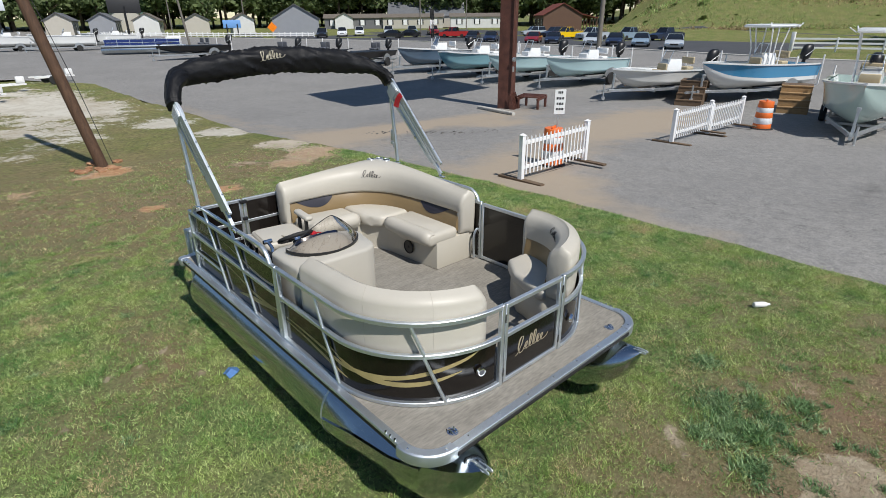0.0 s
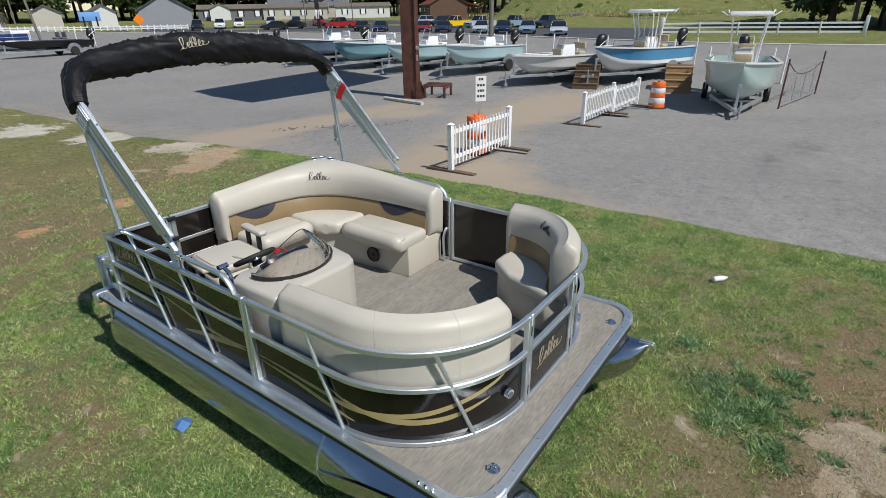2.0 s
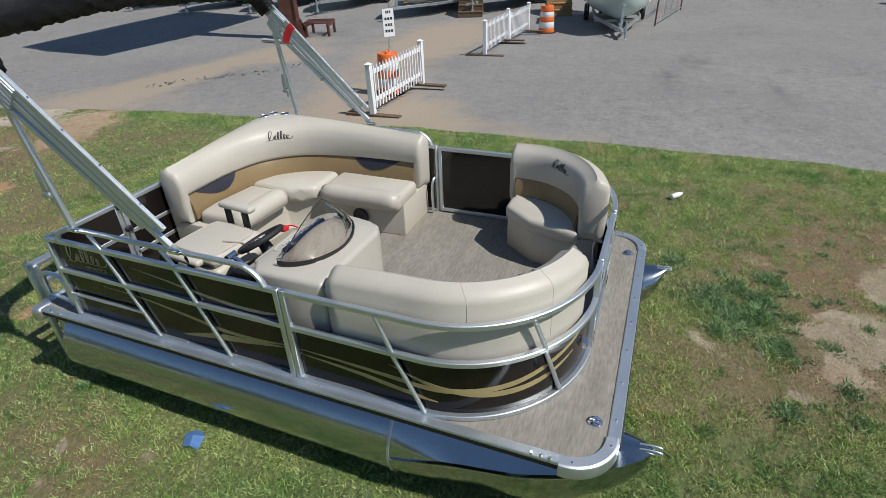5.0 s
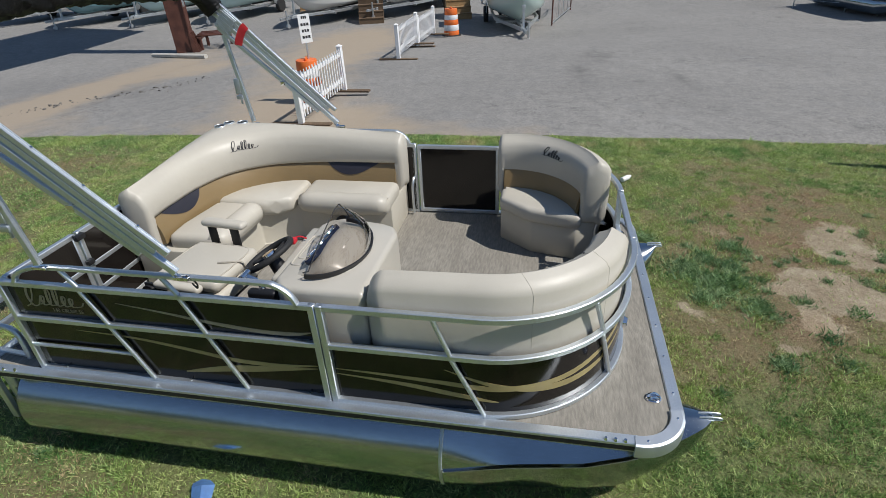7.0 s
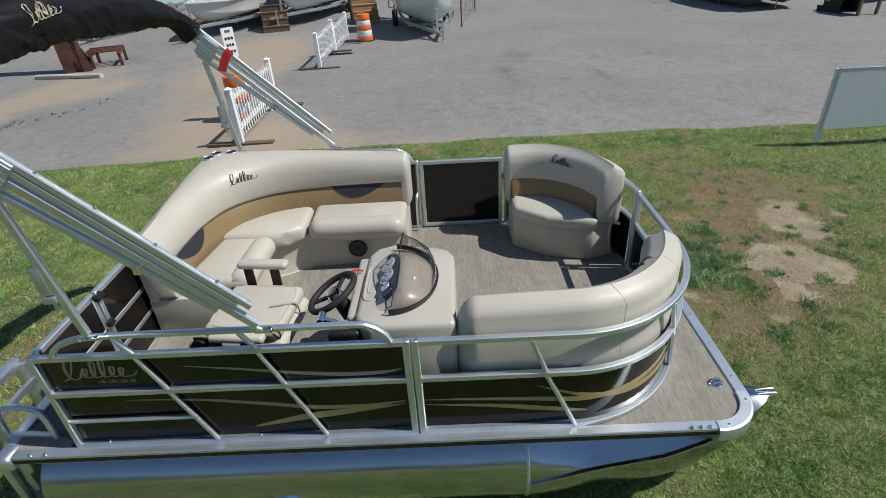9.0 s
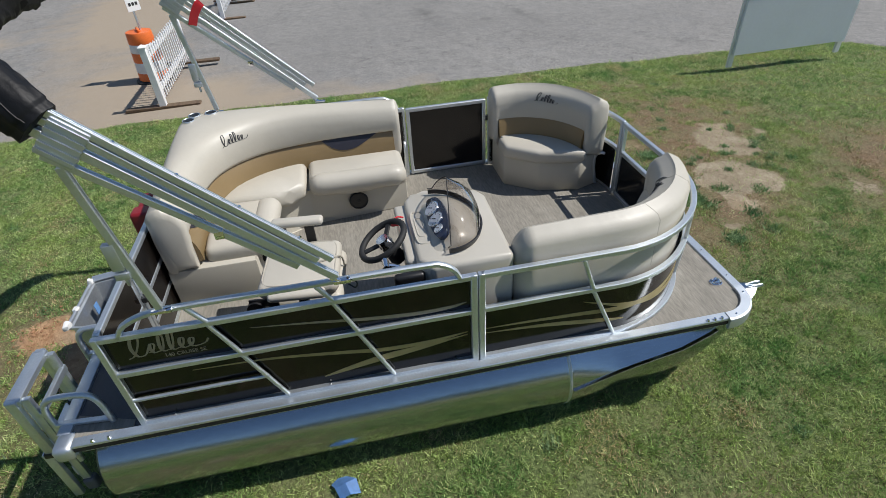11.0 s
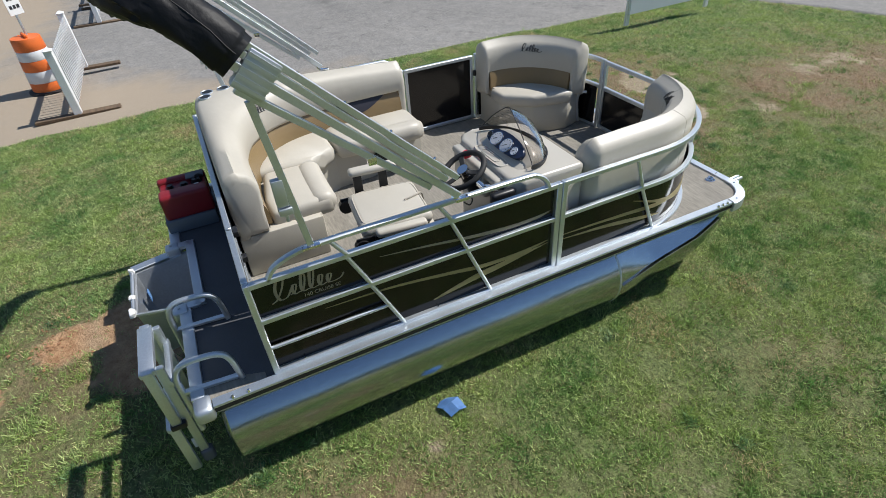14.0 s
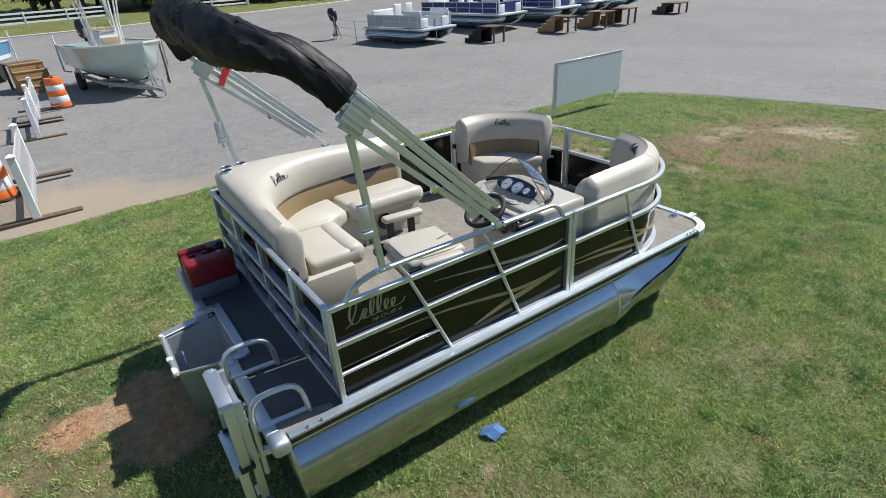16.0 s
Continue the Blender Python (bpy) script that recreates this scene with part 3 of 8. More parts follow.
car_lot = grid_mesh("car_lot", [[(road_edge(y) + 1.6 + (104 - road_edge(y)) * u, y) for u in np.linspace(0, 1, 24)] for y in VY], M["asphalt_new"], {}, lift=0.02)
tagged(car_lot, "dark asphalt car lot beyond the road", "asphalt", kind="structure")
bm = B()
bar(bm, [(road_edge(y) + 0.15, y, ground_z(road_edge(y), y) + 0.05) for y in np.linspace(-60, 150, 110)], 0.35, 0.14, b=0.03)
tagged(part("kerb", bm, M["concrete"]), "pale concrete kerb along the road", "kerb", kind="structure")


# ---- the pontoon boat: x to port, y aft, z up from its deck ----
boat = thing("pontoon_boat", "small pontoon boat, cream seats, black panels, aluminium rails, on lawn", "boat", m=pose(0, 0, 0.695, 0, 0.8, 0))
HALF, RAIL_X, FRONT_A, FRONT_B = 1.22, 1.14, 0.80, 0.755


def bow_path(side, off=0.0, y_aft=1.0, end=90.0, z=0.0, n=18, start=0.0):
    """The rail line of one side: straight from aft, then round the bow quarter; off moves it inboard."""
    pts = [(side * (RAIL_X - off), y, z) for y in ([y_aft, (y_aft + 1.0) / 2] if y_aft > 1.05 else [])]
    for i in range(n + 1):
        a = radians(start + (end - start) * i / n)
        pts.append((side * (0.34 + (FRONT_A - off) * math.cos(a)), 1.0 - (FRONT_B - off) * math.sin(a), z))
    return pts


# pontoons
NOSE = ((1.2, 0.28, -0.379, -0.685), (0.82, 0.257, -0.296, -0.69), (0.455, 0.225, -0.262, -0.672), (0.25, 0.19, -0.215, -0.625), (0.1, 0.155, -0.175, -0.51), (0.0, 0.125, -0.145, -0.428), (-0.1, 0.085, -0.115, -0.335), (-0.16, 0.05, -0.10, -0.23), (-0.19, 0.018, -0.09, -0.125))


NOSE_IN = (0.29, 0.285, 0.28, 0.265, 0.24, 0.205, 0.14, 0.08, 0.02)


def nose_at(y):
    """Half width and height of the nose's hard edge, and its bottom."""
    ys = [-q[0] for q in NOSE]
    return [float(np.interp(-y, ys, [q[k] for q in NOSE])) for k in (1, 2, 3)]


def pontoon(side):
    cx, r = side * 0.905, 0.29
    bm = B()
    rings = []
    for y, q in ((3.92, 0.22), (3.905, 0.27), (3.885, r), (2.5, r), (1.24, r)):
        rings.append([(cx + q * math.sin(a), y, -0.395 + q * math.cos(a)) for a in np.linspace(0, 2 * math.pi, 49)[:-1]])
    for y in np.linspace(1.2, -0.19, 30):
        w, ze, zb = nose_at(y)
        k = min(1.0, max(0.0, (1.2 - y) / 0.35))
        ring = []
        for a in np.linspace(0, 2 * math.pi, 49)[:-1]:
            s, c = math.sin(a), math.cos(a)
            top = -0.105 + 0.02 * k
            if s * side <= 0:
                wi = float(np.interp(-y, [-q[0] for q in NOSE], NOSE_IN))
                flat = (wi * s, (top + zb) / 2 + (top - zb) / 2 * c)
            elif c >= 0:
                v = abs(s)
                flat = (math.copysign(w * v, s), top + (ze - top) * max(0.0, v - 0.18) / 0.82)
            else:
                flat = (w * s, ze + (ze - zb) * c)
            rd = (r * s, -0.395 + r * c)
            ring.append((cx + rd[0] * (1 - k) + flat[0] * k, y, rd[1] * (1 - k) + flat[1] * k))
        rings.append(ring)
    loft(bm, rings)
    p = part("pontoon", bm, M["pontoon"], boat, "polished aluminium pontoon tube")
    lift = 0.022 if side < 0 else 0.0
    for v in p.data.vertices:
        v.co.z += lift * min(1.0, max(0.0, (0.3 - v.co.y) / 0.4))
        if v.co.y < 0:
            v.co.y *= 0.86
    for y in (1.205,):
        bm = B()
        loft(bm, [[(cx + q * math.sin(a), y + d, -0.105 - r + q * math.cos(a)) for a in np.linspace(0, 2 * math.pi, 49)[:-1]] for q, d in ((r - 0.002, -0.012), (r + 0.004, -0.006), (r + 0.004, 0.006), (r - 0.002, 0.012))], caps=False)
        part("weld_seam", bm, M["alu_dull"], p)
    bm = B()
    path = []
    for y in np.linspace(1.19, 0.2, 16):
        w, ze, zb = nose_at(y)
        path.append((cx + side * (w + 0.012), y, ze - 0.004))
    sweep(bm, path, [(-0.02, 0.004), (0.010, 0.004), (0.012, 0.0), (0.010, -0.012), (-0.02, -0.006)], (0, 0, 1))
    part("spray_fin", bm, M["pontoon"], p, "", 20)
    bm = B()
    for dx in (-0.016, 0.016):
        tube(bm, smooth_path([(cx + dx, -0.10, -0.086 + lift), (cx + dx, -0.15, -0.078 + lift), (cx + dx, -0.195, -0.078 + lift), (cx + dx, -0.205, -0.088 + lift), (cx + dx, -0.185, -0.092 + lift), (cx + dx, -0.13, -0.098 + lift)], 4), 0.005, 8)
    box(bm, (cx, -0.14, -0.095 + lift), (0.05, 0.06, 0.010), 0.003, 1)
    part("lifting_eye", bm, M["alu"], p)
    for y in (0.55, 1.3, 2.0, 2.7, 3.4):
        bm = B()
        box(bm, (cx, y, -0.09), (0.22, 0.09, 0.06), 0.01)
        part("deck_bracket", bm, M["alu_dull"], p)


pontoon(-1)
pontoon(1)

# deck
bm = B()
q = 0.2
poly = [(-1.175, 3.56), (-1.175, 0.06 + q)] + [(-1.175 + q - q * math.cos(radians(a)), 0.06 + q - q * math.sin(radians(a))) for a in (15, 30, 45, 60, 75, 90)]
poly += [(1.175 - q + q * math.sin(radians(a)), 0.06 + q - q * math.cos(radians(a))) for a in (0, 15, 30, 45, 60, 75)] + [(1.175, 0.06 + q), (1.175, 3.56)]
prism(bm, poly, -0.03, 0.0)
part("deck_floor", bm, M["carpet"], boat, "tan woven vinyl deck floor")
bm = B()
prism(bm, [(-1.175, 3.56), (-1.175, 3.94), (-0.34, 3.94), (-0.34, 3.86), (0.36, 3.86), (0.36, 3.94), (1.175, 3.94), (1.175, 3.56)][::-1], -0.03, -0.002)
part("aft_deck", bm, M["deck_dark"], boat, "dark grey aft deck")
bm = B()
prism(bm, [(-1.17, 3.62), (-1.10, 3.62), (-1.0, 3.93), (-1.17, 3.93)], -0.002, 0.004)
part("deck_scrap", bm, M["carpet"], boat)

for side in (-1, 1):
    bm = B()
    prof = [(0.0, 0.012), (0.041, 0.012), (0.045, 0.007), (0.045, -0.007), (0.032, -0.010), (0.032, -0.036), (0.010, -0.042), (0.004, -0.088), (0.0, -0.095), (-0.03, -0.095), (-0.03, -0.03), (-0.008, -0.03), (-0.008, 0.012)]
    rings = [[(side * (1.16 + a), y, b) for a, b in prof] for y in (0.24, 1.2, 2.6, 3.90)]
    loft(bm, rings)
    rail = part("side_channel", bm, M["alu"], boat, "extruded aluminium deck side channel", 25)
    bm = B()
    loft(bm, [[(side * (1.16 + a), y, b) for a, b in ((0.030, -0.008), (0.045, -0.010), (0.045, -0.036), (0.030, -0.038))] for y in (0.24, 3.90)])
    part("rub_strip", bm, M["rubber"], rail)
    for y in (0.30, 0.345, 0.39, 3.72, 3.80):
        bm = B()
        cyl(bm, (side * 1.195, y, 0.010), (side * 1.195, y, 0.024), 0.010, 0.007, 8)
        part("bolt", bm, M["chrome"], rail)
    # bow corner casting
    bm = B()
    pr = [(-0.004, 0.002), (0.0, 0.011), (0.010, 0.017), (0.062, 0.017), (0.066, 0.013), (0.066, -0.004), (0.022, -0.008), (0.022, -0.060), (0.004, -0.064), (-0.004, -0.058)]
    ctr = (side * (1.22 - 0.24), 0.24)
    rings = []
    for a in np.linspace(-4, 94, 14):
        ca, sa = math.cos(radians(a)), math.sin(radians(a))
        rings.append([(ctr[0] + side * (0.24 - o) * ca, ctr[1] - (0.24 - o) * sa, z) for o, z in pr])
    loft(bm, rings)
    cast = part("bow_corner", bm, M["alu_dull"], boat, "rounded cast aluminium bow corner", 30)
    for a in (12, 78):
        bm = B()
        p = (ctr[0] + side * 0.208 * math.cos(radians(a)), ctr[1] - 0.208 * math.sin(radians(a)))
        cyl(bm, (*p, 0.016), (*p, 0.021), 0.008, 0.005, 8)
        part("bolt", bm, M["chrome"], cast)
    bm = B()
    box(bm, (side * 1.16, 3.95, -0.035), (0.13, 0.10, 0.10), 0.03, 3)
    part("stern_corner", bm, M["alu_dull"], boat, "rounded cast aluminium stern corner")
bm = B()
prof = [(0.0, 0.012), (0.055, 0.012), (0.06, 0.004), (0.06, -0.004), (0.008, -0.010), (0.008, -0.046), (0.05, -0.052), (0.05, -0.09), (0.04, -0.09), (0.04, -0.046), (-0.002, -0.040), (-0.004, 0.008)]
loft(bm, [[(x, a, b) for a, b in prof] for x in (-0.99, 0, 0.99)])
bt = part("bow_trim", bm, M["alu"], boat, "aluminium trim along the bow edge", 25)
bm = B()
box(bm, (0, -0.004, -0.026), (1.94, 0.012, 0.030), 0.004, 2)
part("rub_strip", bm, M["rubber"], bt)
for x in np.linspace(-0.85, 0.85, 7):
    bm = B()
    cyl(bm, (x, 0.03, 0.010), (x, 0.03, 0.019), 0.008, 0.005, 8)
    part("bolt", bm, M["chrome"], bt)
for y in (0.55, 1.3, 2.0, 2.7, 3.4):
    bm = B()
    box(bm, (0, y, -0.062), (2.3, 0.06, 0.06), 0.006)
    part("cross_beam", bm, M["alu_dull"], boat)
for x0, x1 in ((-1.12, -0.34), (0.36, 1.12)):
    bm = B()
    box(bm, ((x0 + x1) / 2, 3.965, -0.015), (x1 - x0, 0.07, 0.06), 0.008)
    part("stern_trim", bm, M["alu_dull"], boat, "grey aluminium trim along the stern edge")


def cleat(x, y):
    """A low pop-up cleat: a round chrome cup with a folded bail."""
    bm = B()
    loft(bm, [[(x + q * math.cos(a), y + q * 1.15 * math.sin(a), z) for a in np.linspace(0, 2 * math.pi, 21)[:-1]] for q, z in ((0.036, 0.0), (0.035, 0.007), (0.030, 0.010), (0.024, 0.006))])
    c = part("cleat", bm, M["chrome"], boat, "round chrome pop-up cleat")
    bm = B()
    tube(bm, smooth_path([(x - 0.012, y + 0.028, 0.008), (x - 0.015, y, 0.024), (x - 0.012, y - 0.028, 0.012), (x + 0.012, y - 0.028, 0.012), (x + 0.015, y, 0.024), (x + 0.012, y + 0.028, 0.008)], 3), 0.006, 6)
    part("bail", bm, M["chrome"], c)


for x, y in ((-0.887, 0.13), (0.887, 0.13)):
    cleat(x, y)

# ---- side fences ----
RW = 0.032


def fence_section(label, skin_path, z0, z1):
    """A stretch of side wall: its dark skin, thin and upright along a path."""
    bm = B()
    sweep(bm, skin_path, [(-0.002, z0), (0.002, z0), (0.002, z1), (-0.002, z1)], (0, 0, 1))
    return part("fence_section", bm, M["skin"], boat, label)


def rail(path, parent, name="rail", w=RW, h=RW):
    bm = B()
    bar(bm, path, w, h)
    return part(name, bm, M["alu"], parent)


def post(x, y, z0, z1, parent, w=RW, d=RW, name="post"):
    bm = B()
    box(bm, (x, y, (z0 + z1) / 2), (w, d, z1 - z0), 0.004, 1)
    return part(name, bm, M["alu"], parent)


def brace(a, b, parent, r=0.0125):
    bm = B()
    tube(bm, [a, b], r, 10)
    return part("brace", bm, M["alu"], parent)


def at(path, z):
    return [(x, y, z) for x, y, _ in path]


TOP, MID, LOW = 0.612, 0.382, 0.018
side_fence = {}
for side in (-1, 1):
    name = "starboard" if side < 0 else "port"
    # aft run
    y0, y1 = (1.795, 3.545) if side < 0 else (1.83, 3.545)
    aft = fence_section("glossy black panel with aluminium rails and gold stripes" if side < 0 else "glossy black panel with aluminium rails", [(side * 1.125, y0, 0), (side * 1.125, y1, 0)], 0.03, 0.60)
    side_fence[side] = aft
    for z in (TOP, MID, LOW):
        rail([(side * RAIL_X, y0, z), (side * RAIL_X, y1 - 0.0, z)], aft)
    post(side * RAIL_X, 3.56, 0, TOP + 0.016, aft)
    post(side * RAIL_X, y0 - 0.002, 0, TOP + 0.016, aft, 0.034, 0.036)
    # raised hand rail
    zz = TOP + 0.118
    path = smooth_path([(side * RAIL_X, 3.46, TOP), (side * RAIL_X, 3.41, TOP + 0.065), (side * RAIL_X, 3.30, TOP + 0.108), (side * RAIL_X, 3.15, zz), (side * RAIL_X, 2.6, zz), (side * RAIL_X, 2.05, zz), (side * RAIL_X, 1.95, TOP + 0.105), (side * RAIL_X, 1.89, TOP + 0.06), (side * RAIL_X, 1.86, TOP)], 5)
    bm = B()
    sweep(bm, path, [(a * 0.013, b * 0.016) for a, b in ((-1, -0.6), (-0.6, -1), (0.6, -1), (1, -0.6), (1, 0.6), (0.6, 1), (-0.6, 1), (-1, 0.6))], up=(side, 0, 0))
    part("hand_rail", bm, M["alu"], aft)
    if side < 0:
        x = -1.146
        for yb, yt in ((2.25, 2.50), (2.82, 3.08)):
            ym = yb + (yt - yb) * 0.60
            brace((x, yb, 0.02), (x, ym - 0.004, MID - 0.01), aft)
            brace((x, ym, MID + 0.01), (x, yt - 0.012, TOP - 0.01), aft)
            brace((x, yt - 0.012, TOP + 0.012), (x, yt + 0.05, zz - 0.01), aft)
        brace((x, 3.55, 0.195), (x, 2.885, 0.195), aft, 0.011)
    # bow run round the quarter
    ya = 1.755 if side < 0 else 1.075
    sk = bow_path(side, 0.015, ya, 88)
    bow = fence_section("curved glossy black bow panel with aluminium rails" + (" and gold stripes" if side < 0 else ""), sk, 0.03, 0.375)
    for z in (TOP, MID, LOW):
        rail(bow_path(side, 0.0, ya, 90, z), bow)
    post(side * RAIL_X, ya - 0.002, 0, TOP + 0.016, bow, 0.034, 0.036)
    post(side * 0.335, 0.245, 0, TOP + 0.016, bow, 0.034, 0.034)
    out = lambda a, o=-0.006: (side * (0.34 + (FRONT_A - o) * math.cos(radians(a))), 1.0 - (FRONT_B - o) * math.sin(radians(a)))
    if side < 0:
        brace((-1.146, 0.97, 0.02), (-1.146, 1.13, MID - 0.012), bow)
        brace((-1.146, 1.135, MID + 0.012), (-1.146, 1.21, TOP - 0.012), bow)
    (xa, ya_), (xb, yb_), (xc, yc_) = out(60), out(50), out(44)
    brace((xa, ya_, 0.02), (xb, yb_, MID - 0.012), bow)
    brace((xb, yb_, MID + 0.012), (xc, yc_, TOP - 0.012), bow)
    # rail screws
    for y in (3.4, 2.6, 1.9):
        bm = B()
        cyl(bm, (side * RAIL_X, y, LOW + 0.014), (side * RAIL_X, y, LOW + 0.022), 0.006, 0.004, 6)
        part("screw", bm, M["chrome"], aft)
    # docking light on the bow quarter
    bm = B()
    nrm = Vector((side * 0.25, -1, 0)).normalized()
    c = Vector((side * 0.507, 0.262, 0.19))
    cyl(bm, c, c + nrm * 0.020, 0.034, 0.028, 20)
    dl = part("docking_light", bm, M["chrome"], bow, "round chrome docking light")
    bm = B()
    cyl(bm, c + nrm * 0.019, c + nrm * 0.022, 0.021, 0.019, 16)
    part("lens", bm, M["greybox"], dl)

# gold stripes on the starboard skin
def on_skin(y, z):
    """A place on the outer face of the starboard skin; y below one follows the curve by arc length."""
    if y >= 1.0:
        return Vector((-1.1275, y, z)), Vector((-1, 0, 0))
    s = 1.0 - y
    a = radians(min(88.0, s / 0.77 * 57.3))
    p = Vector((-(0.34 + (FRONT_A - 0.0125) * math.cos(a)), 1.0 - (FRONT_B - 0.0125) * math.sin(a), z))
    return p, Vector((-math.cos(a), -math.sin(a), 0)).normalized()


def stripe(pts, width, parent, mat):
    """pts: (y, z) along the stripe; width at its fat part; pointed at both ends."""
    path = smooth_path([(y, z, 0) for y, z in pts], 8)
    n = len(path)
    bm = B()
    rings = []
    for i, q in enumerate(path):
        t = i / (n - 1)
        w = width * (math.sin(math.pi * min(1.0, t * 0.97 + 0.015)) ** 0.7) * (0.45 + 0.55 * t) / 2
        a, na = on_skin(q.x, q.y - w)
        b, nb = on_skin(q.x, q.y + w)
        rings.append([a, b, b + nb * 0.0012, a + na * 0.0012])
    loft(bm, rings)
    return part("stripe", bm, mat, parent, "", 0)


aft = side_fence[-1]
bowp = [o for o in boat.children if o.name.startswith("fence_section")][1]
stripe([(2.90, 0.522), (2.62, 0.486), (2.35, 0.446), (2.10, 0.422), (1.92, 0.424), (1.83, 0.440)], 0.032, aft, M["silverdecal"])
stripe([(3.23, 0.312), (2.86, 0.293), (2.49, 0.240), (2.29, 0.208), (2.04, 0.202), (1.83, 0.224)], 0.036, aft, M["gold"])
stripe([(1.83, 0.205), (2.04, 0.178), (2.2, 0.160), (2.36, 0.140), (2.62, 0.088)], 0.058, aft, M["gold"])
stripe([(1.74, 0.222), (1.5, 0.215), (1.2, 0.200), (0.9, 0.185), (0.5, 0.205), (0.1, 0.295), (-0.05, 0.35)], 0.044, bowp, M["gold"])
stripe([(1.74, 0.190), (1.4, 0.165), (1.15, 0.132), (0.90, 0.098)], 0.040, bowp, M["gold"])
stripe([(1.17, 0.285), (0.95, 0.215), (0.65, 0.160), (0.35, 0.165), (0.08, 0.225)], 0.048, bowp, M["gold"])
emblem(aft, Matrix.Translation((-1.1275, 3.29, 0.505)) @ Matrix(((0, 0, -1, 0), (-1, 0, 0, 0), (0, 1, 0, 0), (0, 0, 0, 1))) @ Matrix.Diagonal((1.0, 1, 1, 1)), M["silverdecal"], 0.165)


def lettering(text, size, m, mat, parent, name="lettering", align="CENTER"):
    cu = bpy.data.curves.new(name, "FONT")
    cu.body, cu.size, cu.align_x, cu.extrude = text, size, align, 0.0008
    tmp = bpy.data.objects.new(name, cu)
    scene.collection.objects.link(tmp)
    me = bpy.data.meshes.new_from_object(tmp.evaluated_get(bpy.context.evaluated_depsgraph_get()))
    bpy.data.objects.remove(tmp)
    me.materials.clear()
    me.materials.append(mat)
    ob = new(name, me)
    ob.parent = parent
    ob.matrix_basis = m
    return ob


lettering("140 CRUISE SE", 0.031, Matrix.Translation((-1.1285, 3.22, 0.432)) @ Matrix(((0, 0, -1, 0), (-1, 0, 0, 0), (0, 1, 0, 0), (0, 0, 0, 1))), M["silverdecal"], aft)

# ---- front gate ----
bm = B()
box(bm, (0.0, 0.245, 0.205), (0.60, 0.004, 0.35))
fg = part("front_gate", bm, M["skin"], boat, "black panel bow gate in an aluminium frame")
for z in (TOP - 0.005, MID, 0.025):
    rail([(-0.29, 0.245, z), (0.29, 0.245, z)], fg)
for x in (-0.295, 0.295):
    post(x, 0.245, 0.01, TOP + 0.012, fg, 0.03, 0.03)
emblem(fg, Matrix.Translation((0.0, 0.242, 0.21)) @ Matrix(((1, 0, 0, 0), (0, 0, -1, 0), (0, 1, 0, 0), (0, 0, 0, 1))), M["silverdecal"], 0.16)
for x in (-0.315, 0.315):
    for z in (0.1, 0.52):
        bm = B()
        cyl(bm, (x, 0.235, z - 0.03), (x, 0.235, z + 0.03), 0.010, 0.010, 8)
        part("hinge", bm, M["black"], fg)

# ---- port side gate ----
bm = B()
box(bm, (1.132, 1.455, 0.315), (0.004, 0.66, 0.57))
pg = part("side_gate", bm, M["skin"], boat, "glossy black side gate in an aluminium frame")
for z in (TOP - 0.008, 0.03):
    rail([(1.135, 1.125, z), (1.135, 1.785, z)], pg)
for y in (1.125, 1.785):
    post(1.135, y, 0.01, TOP + 0.006, pg, 0.03, 0.03)
bm = B()
tube(bm, smooth_path([(1.075, 1.85, 0.02), (1.06, 1.845, 0.25), (1.09, 1.84, 0.33), (1.12, 1.84, 0.33)], 4), 0.012, 8)
part("grab_bar", bm, M["alu"], boat, "bent aluminium grab bar")
bm = B()
box(bm, (1.11, 1.10, 0.46), (0.03, 0.03, 0.05), 0.006)
part("latch", bm, M["black"], pg)

# ---- stern fence with its gate ----
bm = B()
box(bm, (0.27, 3.55, 0.315), (1.70, 0.004, 0.57))
sf = part("stern_fence", bm, M["skin"], boat, "black stern panel with aluminium rails")
for z in (TOP, MID, 0.21, LOW):
    rail([(-0.60, 3.56, z), (1.12, 3.56, z)], sf)
for x in (-0.60, -0.03, 0.54, 1.11):
    post(x, 3.56, 0, TOP + 0.014, sf)
bm = B()
box(bm, (-0.875, 3.55, 0.315), (0.46, 0.004, 0.57))
sg = part("stern_gate", bm, M["skin"], boat, "black stern gate in an aluminium frame")
for z in (TOP, MID, 0.21, 0.03):
    rail([(-1.10, 3.56, z), (-0.645, 3.56, z)], sg)
for x in (-1.10, -0.645):
    post(x, 3.56, 0.01, TOP + 0.014, sg)
for z, w in ((0.42, 0.05), (0.60, 0.07)):
    bm = B()
    box(bm, (-0.62, 3.53, z), (w, 0.03, 0.035), 0.006)
    part("latch", bm, M["black"], sg)
for k in range(7):
    bm = B()
    box(bm, (-0.99 + k * 0.035, 3.5535, 0.295), (0.022, 0.003, 0.07))
    part("mark_bar", bm, M["silverdecal"], sg)



# ---- seats ----
def ring_loft(bm, sections, steps=((0.72, 0.030), (0.90, 0.020), (0.975, 0.008))):
    """Skin through cross-sections with softly closed ends."""
    if steps:
        def shrink(sec, nxt, k, push):
            c = sum((Vector(p) for p in sec), Vector()) / len(sec)
            d = sum((Vector(p) for p in nxt), Vector()) / len(nxt)
            t = (c - d).normalized() * push
            return [c + (Vector(p) - c) * k + t for p in sec]
        a, b = sections[0], sections[1]
        y, z = sections[-2], sections[-1]
        sections = [shrink(a, b, *q) for q in steps] + sections + [shrink(z, y, *q) for q in steps[::-1]]
    return loft(bm, sections)


